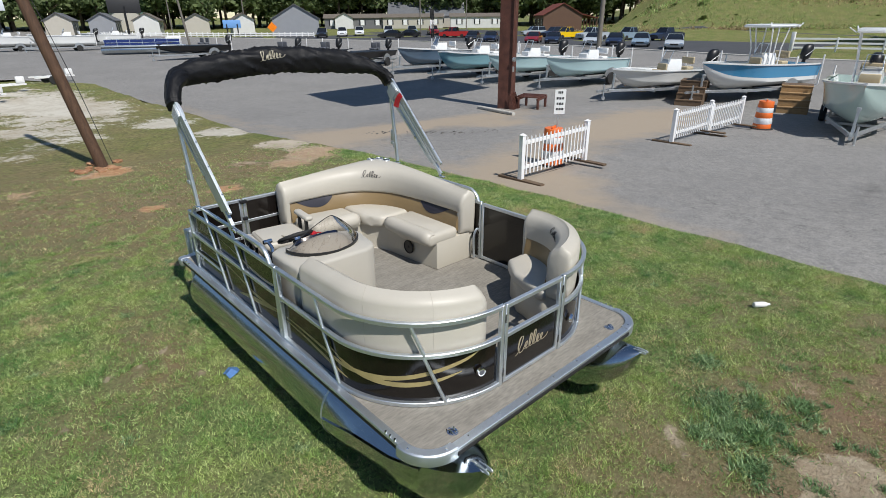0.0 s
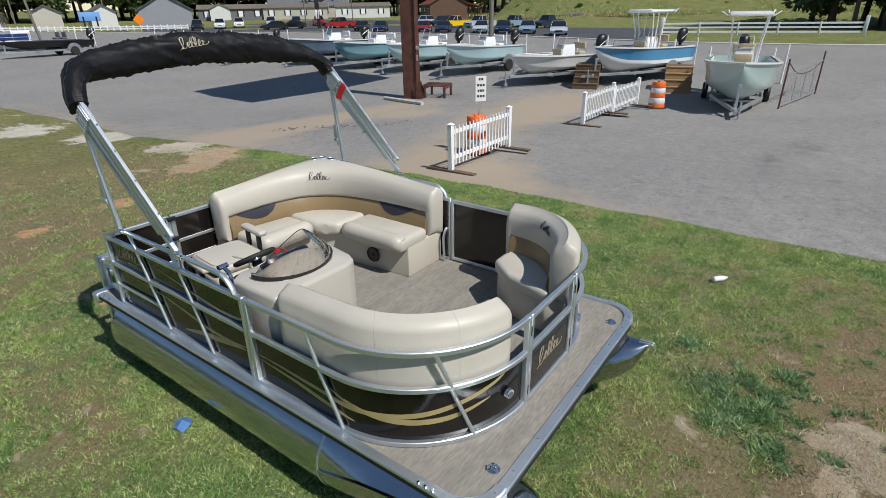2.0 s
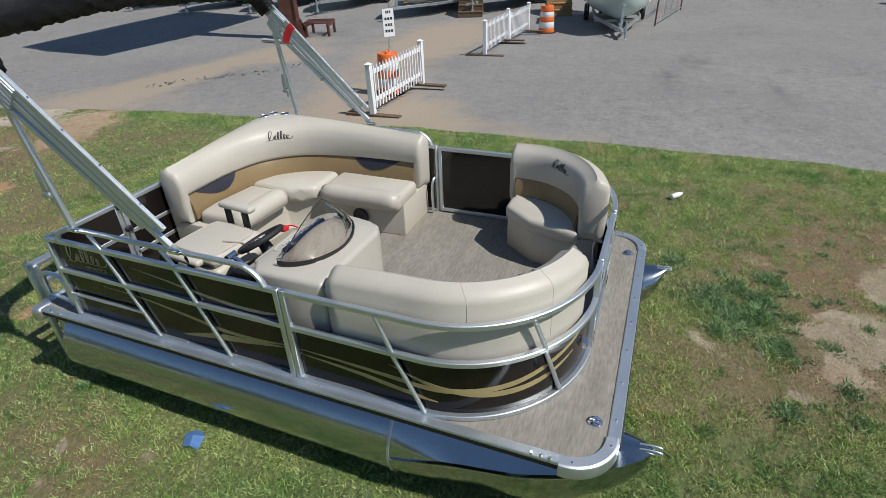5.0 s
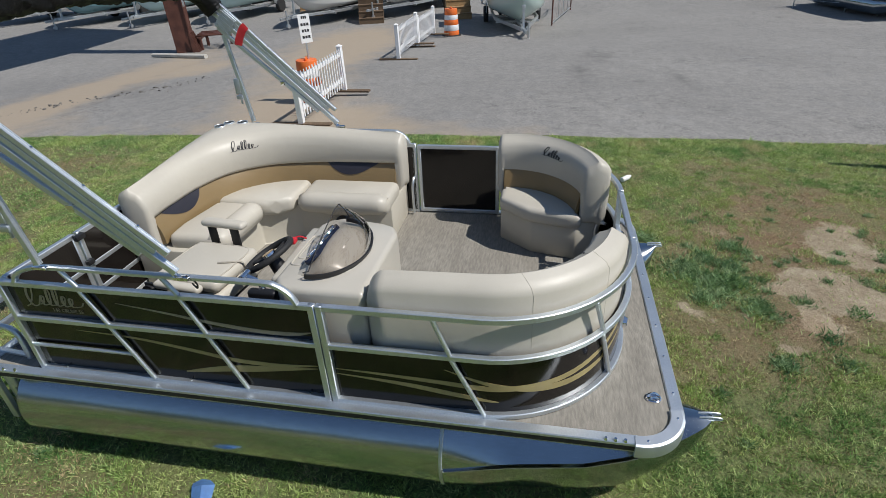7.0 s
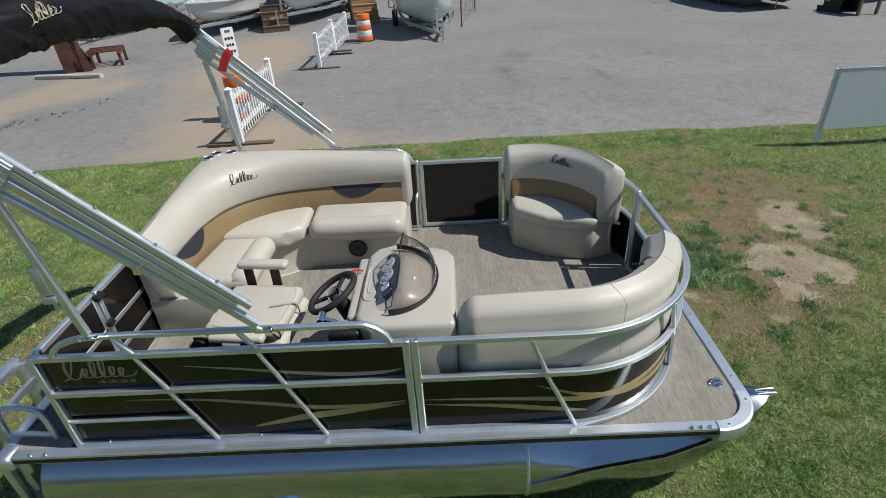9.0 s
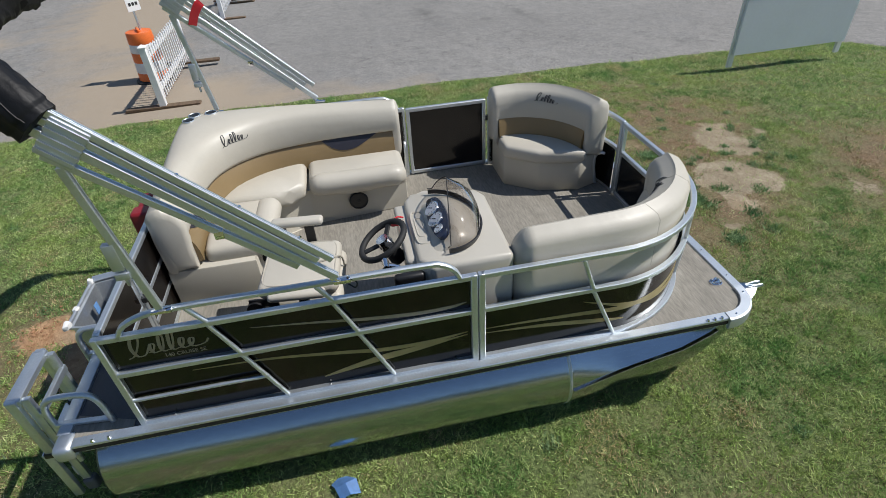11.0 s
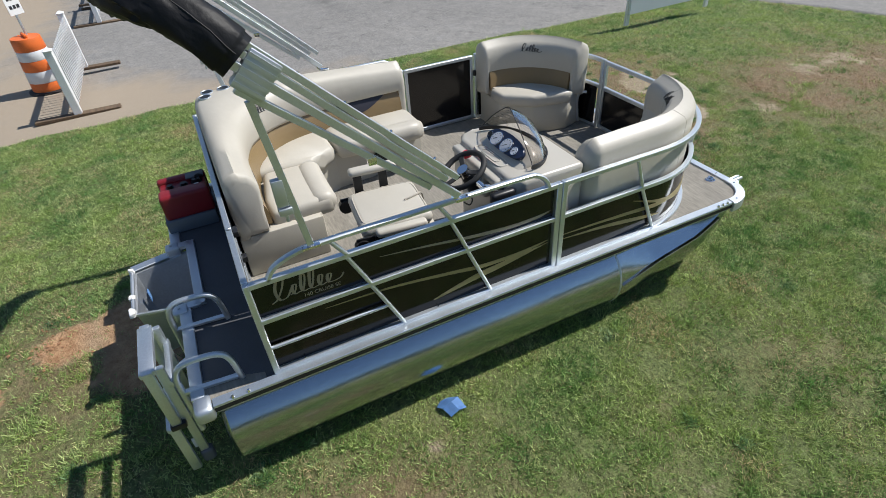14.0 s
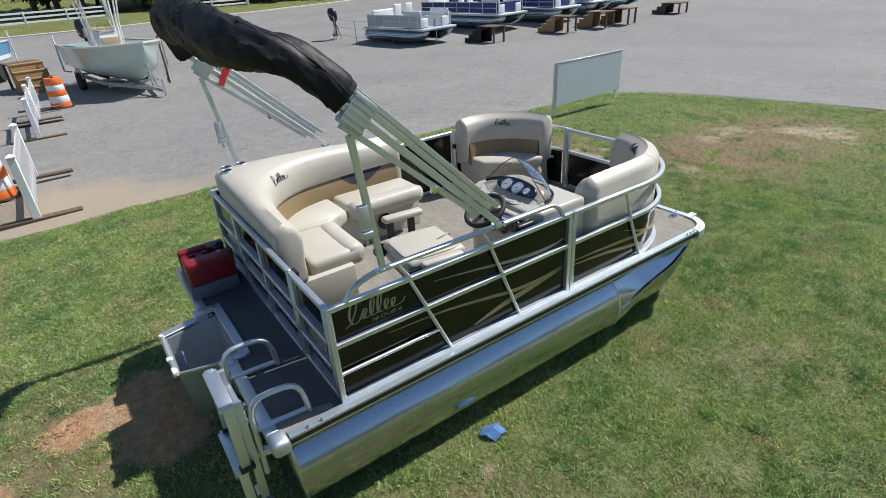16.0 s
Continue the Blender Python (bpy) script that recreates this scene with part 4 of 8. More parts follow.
def backrest(parent, outer, inner, ztop, zbot_out, zbot_in, crown=0.03, name="backrest", belly=0.05, seams=(), steps=None):
    """A padded back: an outer and an inner plan line, a rounded top."""
    secs = []
    for (o, i, zt) in zip(outer, inner, ztop):
        o, i = Vector((*o, 0)), Vector((*i, 0))
        d = i - o
        L = d.length
        u = d / L
        r = 0.055
        sec = [o + Vector((0, 0, zbot_out)), o + Vector((0, 0, (zbot_out + zt) * 0.5)) - u * 0.01, o + Vector((0, 0, zt - r)) - u * 0.008,
               o + u * 0.012 + Vector((0, 0, zt - 0.022)), o + u * 0.05 + Vector((0, 0, zt - 0.002)),
               o + u * (L * 0.5) + Vector((0, 0, zt + crown * 0.5)), i - u * 0.07 + Vector((0, 0, zt - 0.004)), i - u * 0.028 + Vector((0, 0, zt - 0.022)),
               i + u * 0.004 + Vector((0, 0, zt - 0.06)), i + u * belly * 0.5 + Vector((0, 0, zt - 0.12)), i + u * belly * 0.42 + Vector((0, 0, zbot_in + 0.030)), i + u * belly * 0.22 + Vector((0, 0, zbot_in + 0.008)), i - u * 0.030 + Vector((0, 0, zbot_in)), i - u * 0.034 + Vector((0, 0, 0.45)), i + u * 0.02 + Vector((0, 0, 0.31)),
               o + u * 0.06 + Vector((0, 0, min(0.30, zbot_out + 0.2))), o + u * 0.05 + Vector((0, 0, zbot_out))]
        secs.append(sec)
    def ended(a, b):
        """The closed end of the cushion: a full block that steps back to the recessed panel."""
        full = []
        for k, q in enumerate(a):
            w = (a[9] - a[8]).xy.to_3d()
            full.append(Vector((a[10].x, a[10].y, q.z)) - w * (0.0 if k < 13 else 0.4) if 10 <= k <= 14 else q)
        thin = [p.lerp(q, 0.40) for p, q in zip(a, b)]
        wide = [f + (q - p) * 0.34 for f, p, q in zip(full, a, b)]
        return full, wide, thin

    f0, w0, t0 = ended(secs[0], secs[1])
    f1, w1, t1 = ended(secs[-1], secs[-2])
    bm = B()
    ring_loft(bm, [f0, w0, t0] + secs[1:-1] + [t1, w1, f1], *([steps] if steps else []))
    ob = part(name, bm, M["vinyl"], parent, "", 60)
    for k in seams:  # stitched seams over the cushion
        c = sum(secs[k], Vector()) / len(secs[k])
        bm = B()
        tube(bm, [p + (p - c).normalized() * 0.0004 for p in secs[k][1:12]], 0.0010, 5)
        part("seam", bm, M["seam"], parent)
    return ob


def resample(pts, n):
    p = smooth_path([(x, y, 0) for x, y in pts], 12)
    d = [0.0]
    for a, b in zip(p, p[1:]):
        d.append(d[-1] + (b - a).length)
    out = []
    for s in np.linspace(0, d[-1], n):
        k = min(len(p) - 2, max(0, int(np.searchsorted(d, s)) - 1))
        t = (s - d[k]) / max(1e-9, d[k + 1] - d[k])
        q = p[k].lerp(p[k + 1], t)
        out.append((q.x, q.y))
    return out


def pad(bm, poly, z0, z1, r=0.045, crown=0.012):
    """A cushion over a plan polygon with rounded edges and a slightly domed top."""
    prism(bm, poly, z0, z1, r, 4)
    return bm


def panel_between(parent, line, z0, z1, mat, off0=0.0, off1=0.0, name="inner_panel", thick=0.03, bulge=0.012, label=""):
    """An upright padded strip along a plan line, leaning from off0 at its foot to off1 at its head (to the left of the way)."""
    secs = []
    f = frames_along([(x, y, 0) for x, y in line], (0, 0, 1))
    for p, t, s, u in f:
        s = -s
        secs.append([p + s * (off0 + (off1 - off0) * v + bulge * math.sin(math.pi * v)) + Vector((0, 0, z0 + (z1 - z0) * v)) for v in np.linspace(0, 1, 7)] + [
                     p + s * (off1 - thick) + Vector((0, 0, z1)), p + s * (off0 - thick) + Vector((0, 0, z0))])
    bm = B()
    loft(bm, secs)
    return part(name, bm, mat, parent, label, 60)


# stern corner lounge
bm = B()
prism(bm, [(1.10, 1.905), (0.60, 1.905), (0.565, 2.66), (0.42, 2.95), (-0.25, 2.99), (-0.25, 3.53), (1.10, 3.53)][::-1], 0.0, 0.30, 0.012, 2)
lounge = part("corner_lounge", bm, M["vinyl_wall"], boat, "cream vinyl corner lounge with tan inner panels")
N = 26
outer = resample([(1.105, 1.90), (1.112, 2.4), (1.112, 2.9), (1.112, 3.26), (1.105, 3.43), (1.05, 3.515), (0.9, 3.53), (0.5, 3.53), (0.1, 3.525), (-0.24, 3.52)], N)
inner = resample([(0.935, 1.91), (0.932, 2.25), (0.905, 2.62), (0.815, 2.97), (0.61, 3.22), (0.33, 3.325), (0.05, 3.35), (-0.24, 3.35)], N)
zt = [0.742 + 0.066 * math.sin(math.pi * min(1, max(0, i / (N - 1)))) ** 1.3 for i in range(N)]
back = backrest(lounge, outer, inner, zt, 0.28, 0.525)
back.name = "backrest"
trim = lambda l, k: [tuple(np.array(l[0]) * (1 - k) + np.array(l[1]) * k)] + l[1:-1] + [tuple(np.array(l[-1]) * (1 - k) + np.array(l[-2]) * k)]
panel_between(lounge, trim(inner, 0.36), 0.33, 0.56, M["tan"], 0.045, -0.022, "inner_panel", 0.05, 0.020, "tan vinyl inner back panel")
# dark accents at both ends of the inner panel: straight above, bowed below
def along(line, k):
    i = min(len(line) - 2, max(0, int(k)))
    a, b = Vector((*line[i], 0)), Vector((*line[i + 1], 0))
    d = (b - a).normalized()
    return a.lerp(b, k - i), Vector((-d.y, d.x, 0))


for k0, k1, lean in ((1.2, 6.9, 0.60), (N - 7.2, N - 1.9, 0.40)):
    secs = []
    for q in np.linspace(0, 1, 25):
        p, s = along(inner, k0 + (k1 - k0) * q)
        drop = 0.004 + 0.118 * math.sin(math.pi * q ** (math.log(0.5) / math.log(lean))) ** 0.85
        off = lambda z: -0.022 + 0.067 * (0.56 - z) / 0.23 + 0.020 * math.sin(math.pi * (0.56 - z) / 0.23)
        zs = [0.556 - drop * v for v in (0, 0.33, 0.66, 1.0)]
        secs.append([p + s * (off(z) + 0.004) + Vector((0, 0, z)) for z in zs] + [p + s * (off(z) - 0.004) + Vector((0, 0, z)) for z in zs[::-1]])
    bm = B()
    loft(bm, secs)
    part("accent", bm, M["navy"], lounge, "dark vinyl accent", 60)


def top_of(ob, x, y):
    """Height of a thing's upper surface."""
    hit, loc, nrm, _ = ob.evaluated_get(bpy.context.evaluated_depsgraph_get()).ray_cast(Vector((x, y, 2.0)), Vector((0, 0, -1)))
    return loc.z if hit else 0.8


def seat_pad(parent, poly, z0, z1, name="seat_cushion", r=0.05, label=""):
    bm = B()
    pad(bm, poly, z0, z1, r)
    return part(name, bm, M["vinyl"], parent, label, 60)


seat_pad(lounge, [(0.90, 1.905), (0.90, 2.655), (0.50, 2.645), (0.495, 2.3), (0.495, 1.905)][::-1], 0.255, 0.392)
seat_pad(lounge, [(0.90, 2.67), (0.85, 2.98), (0.66, 3.20), (0.41, 3.30), (0.385, 2.87), (0.44, 2.79), (0.50, 2.67)], 0.262, 0.392)
seat_pad(lounge, [(0.39, 3.25), (0.0, 3.31), (-0.20, 3.30), (-0.20, 2.88), (0.375, 2.86)][::-1], 0.255, 0.395)
for path in ([(0.555, 1.918, 0.335), (0.555, 2.3, 0.335), (0.56, 2.635, 0.335)], [(-0.19, 2.945, 0.338), (0.1, 2.942, 0.338), (0.365, 2.93, 0.338)]):
    bm = B()
    path = smooth_path(path, 6)
    n = len(path)
    sweep(bm, path, [(0.085 * math.copysign(abs(math.cos(a)) ** 0.85, math.cos(a)), 0.078 * math.sin(a)) for a in np.linspace(0, 2 * math.pi, 25)[:-1]], (0, 0, 1), [1 - 0.30 * max(0.0, 1 - min(k, n - 1 - k) / 1.0) ** 2 for k in range(n)])
    part("front_roll", bm, M["vinyl"], lounge, "", 70)
bm = B()
cyl(bm, (0.562, 2.30, 0.146), (0.555, 2.30, 0.146), 0.075, 0.070, 28)
spk = part("speaker", bm, M["black"], lounge, "round black speaker")
bm = B()
tube(bm, [(0.553, 2.30 + 0.066 * math.cos(a), 0.146 + 0.066 * math.sin(a)) for a in np.linspace(0, 2 * math.pi, 29)], 0.006, 6)
cyl(bm, (0.556, 2.30, 0.146), (0.549, 2.30, 0.146), 0.018, 0.012, 12)
part("grille", bm, M["rubber"], spk)
bm = B()
box(bm, (0.566, 2.32, 0.243), (0.01, 0.05, 0.036), 0.004)
part("latch", bm, M["black"], lounge)
for x, y in ((0.94, 3.445), (1.045, 3.42), (1.055, 3.30)):
    zc = top_of(back, x, y) + 0.001
    bm = B()
    loft(bm, [[(x + r * math.cos(a), y + r * math.sin(a), z) for a in np.linspace(0, 2 * math.pi, 25)[:-1]] for r, z in ((0.044, zc - 0.012), (0.046, zc + 0.006), (0.044, zc + 0.009), (0.040, zc + 0.009), (0.037, zc + 0.005))])
    ch = part("cup_holder", bm, M["alu"], lounge, "steel ringed cup holder")
    # flat black disc: the well's dark hollow is given by colour, not depth
    bm = B()
    cyl(bm, (x, y, zc - 0.004), (x, y, zc + 0.0065), 0.0385, 0.0385, 20)
    part("well", bm, M["black"], ch)
lay_on(emblem(lounge, facing((0.780, 3.20, 0.705), (0.697, 3.27, 0.713), (0.860, 3.123, 0.699), (-0.66, -0.66, 0.35)), M["ink"], 0.097), back, (0.69, 0.69, -0.15))

# bow quarter lounges
for side in (-1, 1):
    if side < 0:
        y_aft, e0, e1 = 1.465, 0, 79
        label = "cream vinyl bow lounge along the curved rail"
    else:
        y_aft, e0, e1 = 1.075, 0, 78
        label = "cream vinyl bow corner seat with a tan inner panel"
    o_line = [(x, y) for x, y, _ in bow_path(side, 0.045, y_aft, e1, n=14)]
    i_line = [(x, y) for x, y, _ in bow_path(side, 0.215, y_aft, e1, n=14)]
    if side < 0:
        n = 24
    else:
        n = 18
    o_line, i_line = resample(o_line, n), resample(i_line, n)
    # base
    bm = B()
    if side < 0:
        inn = [(x, y) for x, y, _ in bow_path(side, 0.50, y_aft - 0.02, 60, n=8)]
        base_poly = [(x, y) for x, y, _ in bow_path(side, 0.06, y_aft - 0.02, 80, n=10)] + inn[::-1]
    else:
        base_poly = [(x, y) for x, y, _ in bow_path(side, 0.06, 1.06, 76, n=10)] + [(0.455, 0.50), (0.535, 0.82), (0.73, 1.06)]
    prism(bm, base_poly, 0.0, 0.30, 0.01, 1)
    bl = part("bow_lounge", bm, M["vinyl_wall"], boat, label)
    zt = [0.748 + (0.012 * math.sin(math.pi * k / (n - 1))) for k in range(n)]
    if side < 0:
        bk = backrest(bl, o_line, i_line, zt, 0.06, 0.50, 0.03, belly=0.03, seams=(11, 18), steps=((0.30, 0.092), (0.52, 0.084), (0.70, 0.070), (0.84, 0.050), (0.93, 0.030), (0.98, 0.012)))
    else:
        bk = backrest(bl, o_line, i_line, zt, 0.28, 0.50, 0.03, belly=0.03)
    panel_between(bl, i_line if side < 0 else trim(i_line, 0.5), 0.32, 0.54, M["tan"] if side > 0 else M["vinyl"], -0.04 if side > 0 else 0.06, 0.0, "inner_panel", 0.04 if side < 0 else -0.04, 0.01 * (-side), "tan vinyl inner back panel" if side > 0 else "")
    if side < 0:
        inn2 = [(x, y) for x, y, _ in bow_path(side, 0.53, y_aft - 0.01, 58, n=8)]
        sp = [(x, y) for x, y, _ in bow_path(side, 0.24, y_aft - 0.01, 72, n=8)] + inn2[::-1]
    else:
        sp = [(x, y) for x, y, _ in bow_path(side, 0.25, 1.07, 70, n=8)] + [(0.425, 0.45), (0.425, 0.56), (0.51, 0.86), (0.685, 1.07)]
    seat_pad(bl, sp, 0.262, 0.375, r=0.04)
    if side > 0:
        lay_on(emblem(bl, facing((0.84, 0.652, 0.667), (0.909, 0.74, 0.674), (0.762, 0.567, 0.652), (-0.7, 0.65, 0.35)), M["ink"], 0.085), bk, (0.69, -0.69, -0.15))
    else:
        lay_on(emblem(bl, facing((-0.716, 0.618, 0.705), (-0.64, 0.55, 0.70), (-0.79, 0.69, 0.70), (0.7, 0.65, 0.35)), M["ink"], 0.085), bk, (-0.69, -0.69, -0.15))
bm = B()
tube(bm, smooth_path([(0.50, 0.33, 0.02), (0.50, 0.36, 0.22), (0.49, 0.34, 0.30), (0.45, 0.30, 0.31)], 4), 0.012, 8)
part("grab_bar", bm, M["alu"], boat, "bent aluminium grab bar")

# ---- helm console ----
bm = B()
prism(bm, [(-1.07, 1.555), (-0.45, 1.545), (-0.375, 1.58), (-0.335, 1.66), (-0.312, 1.90), (-0.315, 1.99), (-0.40, 2.04), (-0.98, 2.05), (-1.07, 1.99)], 0.0, 0.655, 0.03, 3)
helm = part("helm_console", bm, M["console"], boat, "cream moulded helm console with a smoked windscreen")
bm = B()  # raised dash hood behind the windscreen
secs = []
for y, h, w in ((1.675, 0.0, 0.15), (1.70, 0.034, 0.18), (1.735, 0.064, 0.205), (1.775, 0.090, 0.225), (1.81, 0.100, 0.235), (1.835, 0.097, 0.24), (1.855, 0.080, 0.24), (1.95, 0.006, 0.245)):
    secs.append([(-0.71 + w * math.cos(a), y, 0.645 + (0.008 + h) * max(0.0, math.sin(a)) ** 0.75) for a in np.linspace(math.pi, 0, 21)])
loft(bm, secs, closed=False)
bmesh.ops.holes_fill(bm, edges=[e for e in bm.edges if e.is_boundary], sides=80)
part("dash_hood", bm, M["console"], helm, "", 50)
tilt = Matrix.Translation((-0.715, 1.896, 0.712)) @ Euler((radians(38), 0, radians(180))).to_matrix().to_4x4()
bm = B()
prism(bm, [(0.195 * math.cos(a), (0.072 if math.sin(a) > 0 else 0.046) * math.copysign(abs(math.sin(a)) ** 0.8, math.sin(a))) for a in np.linspace(0, 2 * math.pi, 41)[:-1]], -0.02, 0.006, 0.004, 1)
cl = part("gauge_panel", bm, M["navy_panel"], helm, "dark gauge panel with white dials", m=tilt)
for x, r in ((-0.084, 0.050), (0.028, 0.050), (0.119, 0.030), (-0.160, 0.022)):
    bm = B()
    cyl(bm, (x, 0.0, 0.004), (x, 0.0, 0.014), r, r * 0.96, 24)
    g = part("gauge", bm, M["chrome"], cl)
    bm = B()
    cyl(bm, (x, 0.0, 0.012), (x, 0.0, 0.0155), r * 0.86, r * 0.86, 24)
    part("gauge_face", bm, M["dial"] if r > 0.025 else M["black"], g)
    bm = B()
    strip(bm, [(x - r * 0.4, -r * 0.3, 0.0156), (x + r * 0.1, r * 0.1, 0.0156)], [0.002, 0.003], 0.001, (0, 0, 1))
    for a in np.linspace(-40, 220, 9):
        ca, sa = math.cos(radians(a)), math.sin(radians(a))
        strip(bm, [(x + r * 0.62 * ca, r * 0.62 * sa, 0.0156), (x + r * 0.78 * ca, r * 0.78 * sa, 0.0156)], [0.0018, 0.0018], 0.001, (0, 0, 1))
    part("gauge_marks", bm, M["ink"], g)
bm = B()
for q, r in ((0.105, 0.006), (0.06, 0.004)):
    tube(bm, [(-0.70 + 1.5 * q * math.copysign(abs(math.cos(a)) ** 0.4, math.cos(a)), 1.985 + 0.36 * q * math.copysign(abs(math.sin(a)) ** 0.4, math.sin(a)), 0.656) for a in np.linspace(0, 2 * math.pi, 41)], r, 6)
part("dash_tray", bm, M["console"], helm, "moulded tray on the dash")
bm = B()  # lower dash shelf
box(bm, (-0.665, 2.04, 0.60), (0.56, 0.12, 0.05), 0.02, 3)
box(bm, (-0.60, 2.065, 0.52), (0.40, 0.06, 0.18), 0.02, 3)
part("dash_shelf", bm, M["console"], helm)
bm = B()
box(bm, (-0.92, 2.07, 0.535), (0.12, 0.03, 0.11), 0.008)
sw = part("switch_panel", bm, M["black"], helm)
for k in range(3):
    bm = B()
    box(bm, (-0.955 + 0.035 * k, 2.087, 0.545), (0.022, 0.012, 0.04), 0.004)
    part("switch", bm, M["greybox"], sw)
# windscreen: a curved foot and a peaked top edge
bm = B()
low, high = [], []
apex = Vector((-0.618, 1.808, 0.904))
ends = (Vector((-0.99, 1.87, 0.675)), Vector((-0.365, 1.86, 0.685)))
us = np.linspace(-1, 1, 33)
for u in us:
    a = u * math.pi / 2
    low.append(Vector((-0.68 + 0.31 * math.sin(a), 1.88 - 0.235 * math.cos(a), 0.662 + 0.018 * abs(u))))
    e = ends[0] if u < 0 else ends[1]
    k = 1 - abs(u)
    k = min(1.0, k * 1.04)
    q = e.lerp(apex, k)
    q.z += 0.018 * math.sin(math.pi * k)
    if k > 0.93:
        q.z -= (k - 0.93) * 0.10
    high.append(q if abs(u) < 0.999 else low[-1] + Vector((0, 0.004, 0.02)))
mids = [[l.lerp(h, v) + Vector((0, -0.05, 0.02)) * (math.sin(math.pi * v) * math.cos(u * math.pi / 2)) for l, h, u in zip(low, high, us)] for v in (0.25, 0.5, 0.75)]
loft(bm, [low] + mids + [high], closed=False)
bmesh.ops.solidify(bm, geom=bm.faces[:], thickness=0.004)
ws = part("windscreen", bm, M["smoke"], helm, "clear smoked acrylic windscreen", 60)
bm = B()
sweep(bm, [(x, y, z - 0.006) for x, y, z in low], [(-0.005, -0.008), (0.005, -0.008), (0.004, 0.017), (-0.004, 0.017)], (0, -0.25, 0.95))
part("windscreen_base", bm, M["black"], ws)
bm = B()
tube(bm, high, 0.003, 6)
part("windscreen_edge", bm, M["rubber"], ws)
# wheel
wm = Matrix.Translation((-0.74, 2.20, 0.635)) @ Euler((radians(-29), 0, 0)).to_matrix().to_4x4()
bm = B()
tube(bm, [(0.138 * math.cos(a), 0.138 * math.sin(a), 0) for a in np.linspace(0, 2 * math.pi, 41)], 0.0175, 12)
wh = part("steering_wheel", bm, M["rubber"], helm, "black three-spoke steering wheel", m=wm)
for a in (90, 205, 335):
    bm = B()
    ca, sa = math.cos(radians(a)), math.sin(radians(a))
    bar(bm, [(0.03 * ca, 0.03 * sa, -0.014), (0.132 * ca, 0.132 * sa, 0)], 0.034, 0.012, (0, 0, 1), 0.004)
    part("spoke", bm, M["rubber"], wh)
bm = B()
cyl(bm, (0, 0, -0.03), (0, 0, 0.012), 0.045, 0.036, 20)
part("hub", bm, M["chrome"], wh)
bm = B()
cyl(bm, (0, 0, -0.16), (0, 0, -0.02), 0.05, 0.035, 16)
part("column", bm, M["black"], wh)
bm = B()
box(bm, (-0.62, 2.115, 0.66), (0.05, 0.05, 0.03), 0.01)
tube(bm, smooth_path([(-0.64, 2.12, 0.655), (-0.60, 2.15, 0.64), (-0.57, 2.10, 0.66), (-0.55, 2.06, 0.64)], 4), 0.005, 6)
part("key_float", bm, M["red"], helm, "red key float and tag")
# throttle
bm = B()
box(bm, (-1.03, 2.10, 0.53), (0.05, 0.16, 0.16), 0.02, 3)
th = part("throttle_box", bm, M["black"], helm)
bm = B()
tube(bm, smooth_path([(-1.0, 2.10, 0.55), (-0.985, 2.14, 0.62), (-0.985, 2.20, 0.65)], 4), 0.014, 8)
cyl(bm, (-1.02, 2.21, 0.655), (-0.95, 2.21, 0.655), 0.018, 0.018, 12)
part("throttle_lever", bm, M["chrome"], th)

# ---- captain's chair, its back folded down ----
bm = B()
cyl(bm, (-0.66, 2.66, 0.0), (-0.66, 2.66, 0.012), 0.15, 0.15, 28)
cyl(bm, (-0.66, 2.66, 0.012), (-0.66, 2.66, 0.05), 0.12, 0.05, 28)
cyl(bm, (-0.66, 2.66, 0.05), (-0.66, 2.66, 0.33), 0.04, 0.035, 18)
chair = part("captains_chair", bm, M["black"], boat, "cream swivel helm chair with its back folded down")
rot = Matrix.Translation((-0.66, 2.66, 0)) @ Matrix.Rotation(radians(-6), 4, "Z")
bm = B()
box(bm, (0, 0, 0.335), (0.36, 0.36, 0.05), 0.01)
part("seat_plate", bm, M["black"], chair, m=rot)
bm = B()
box(bm, (0, -0.01, 0.395), (0.44, 0.43, 0.09), 0.04, 4)
part("seat_cushion", bm, M["vinyl"], chair, m=rot, smooth=60)
bm = B()
box(bm, (0, 0.005, 0.478), (0.42, 0.43, 0.085), 0.04, 4)
fb = part("folded_back", bm, M["vinyl"], chair, m=rot, smooth=60)
bm = B()
tube(bm, [(0.19 * (1 if math.cos(a) > 0 else -1) * abs(math.cos(a)) ** 0.35, 0.005 + 0.195 * (1 if math.sin(a) > 0 else -1) * abs(math.sin(a)) ** 0.35, 0.517) for a in np.linspace(0, 2 * math.pi, 49)], 0.004, 6)
part("piping", bm, M["seam"], fb)
bm = B()
tube(bm, smooth_path([(-0.02, -0.09, 0.524), (0.0, -0.16, 0.527), (0.04, -0.215, 0.506), (0.05, -0.225, 0.42)], 4), 0.006, 6)
part("strap", bm, M["seam"], fb)
for s in (1, -1):
    for y in (-0.03, 0.13):
        bm = B()
        box(bm, (s * 0.245, y, 0.50 if s > 0 else 0.42), (0.02, 0.055, 0.23 if s > 0 else 0.12), 0.006)
        part("arm_bracket", bm, M["black"], chair, m=rot)
    bm = B()
    if s > 0:
        box(bm, (0.245, 0.03, 0.632), (0.075, 0.30, 0.045), 0.022, 4)
    else:
        box(bm, (-0.255, 0.0, 0.50), (0.06, 0.30, 0.045), 0.02, 4)
    part("arm_pad", bm, M["vinyl"], chair, m=rot, smooth=60)
for s in (-1, 1):
    bm = B()
    cyl(bm, (s * 0.21, 0.23, 0.42), (s * 0.25, 0.23, 0.42), 0.045, 0.045, 16)
    box(bm, (s * 0.23, 0.20, 0.45), (0.012, 0.12, 0.05), 0.004)
    part("back_hinge", bm, M["black"], chair, m=rot)


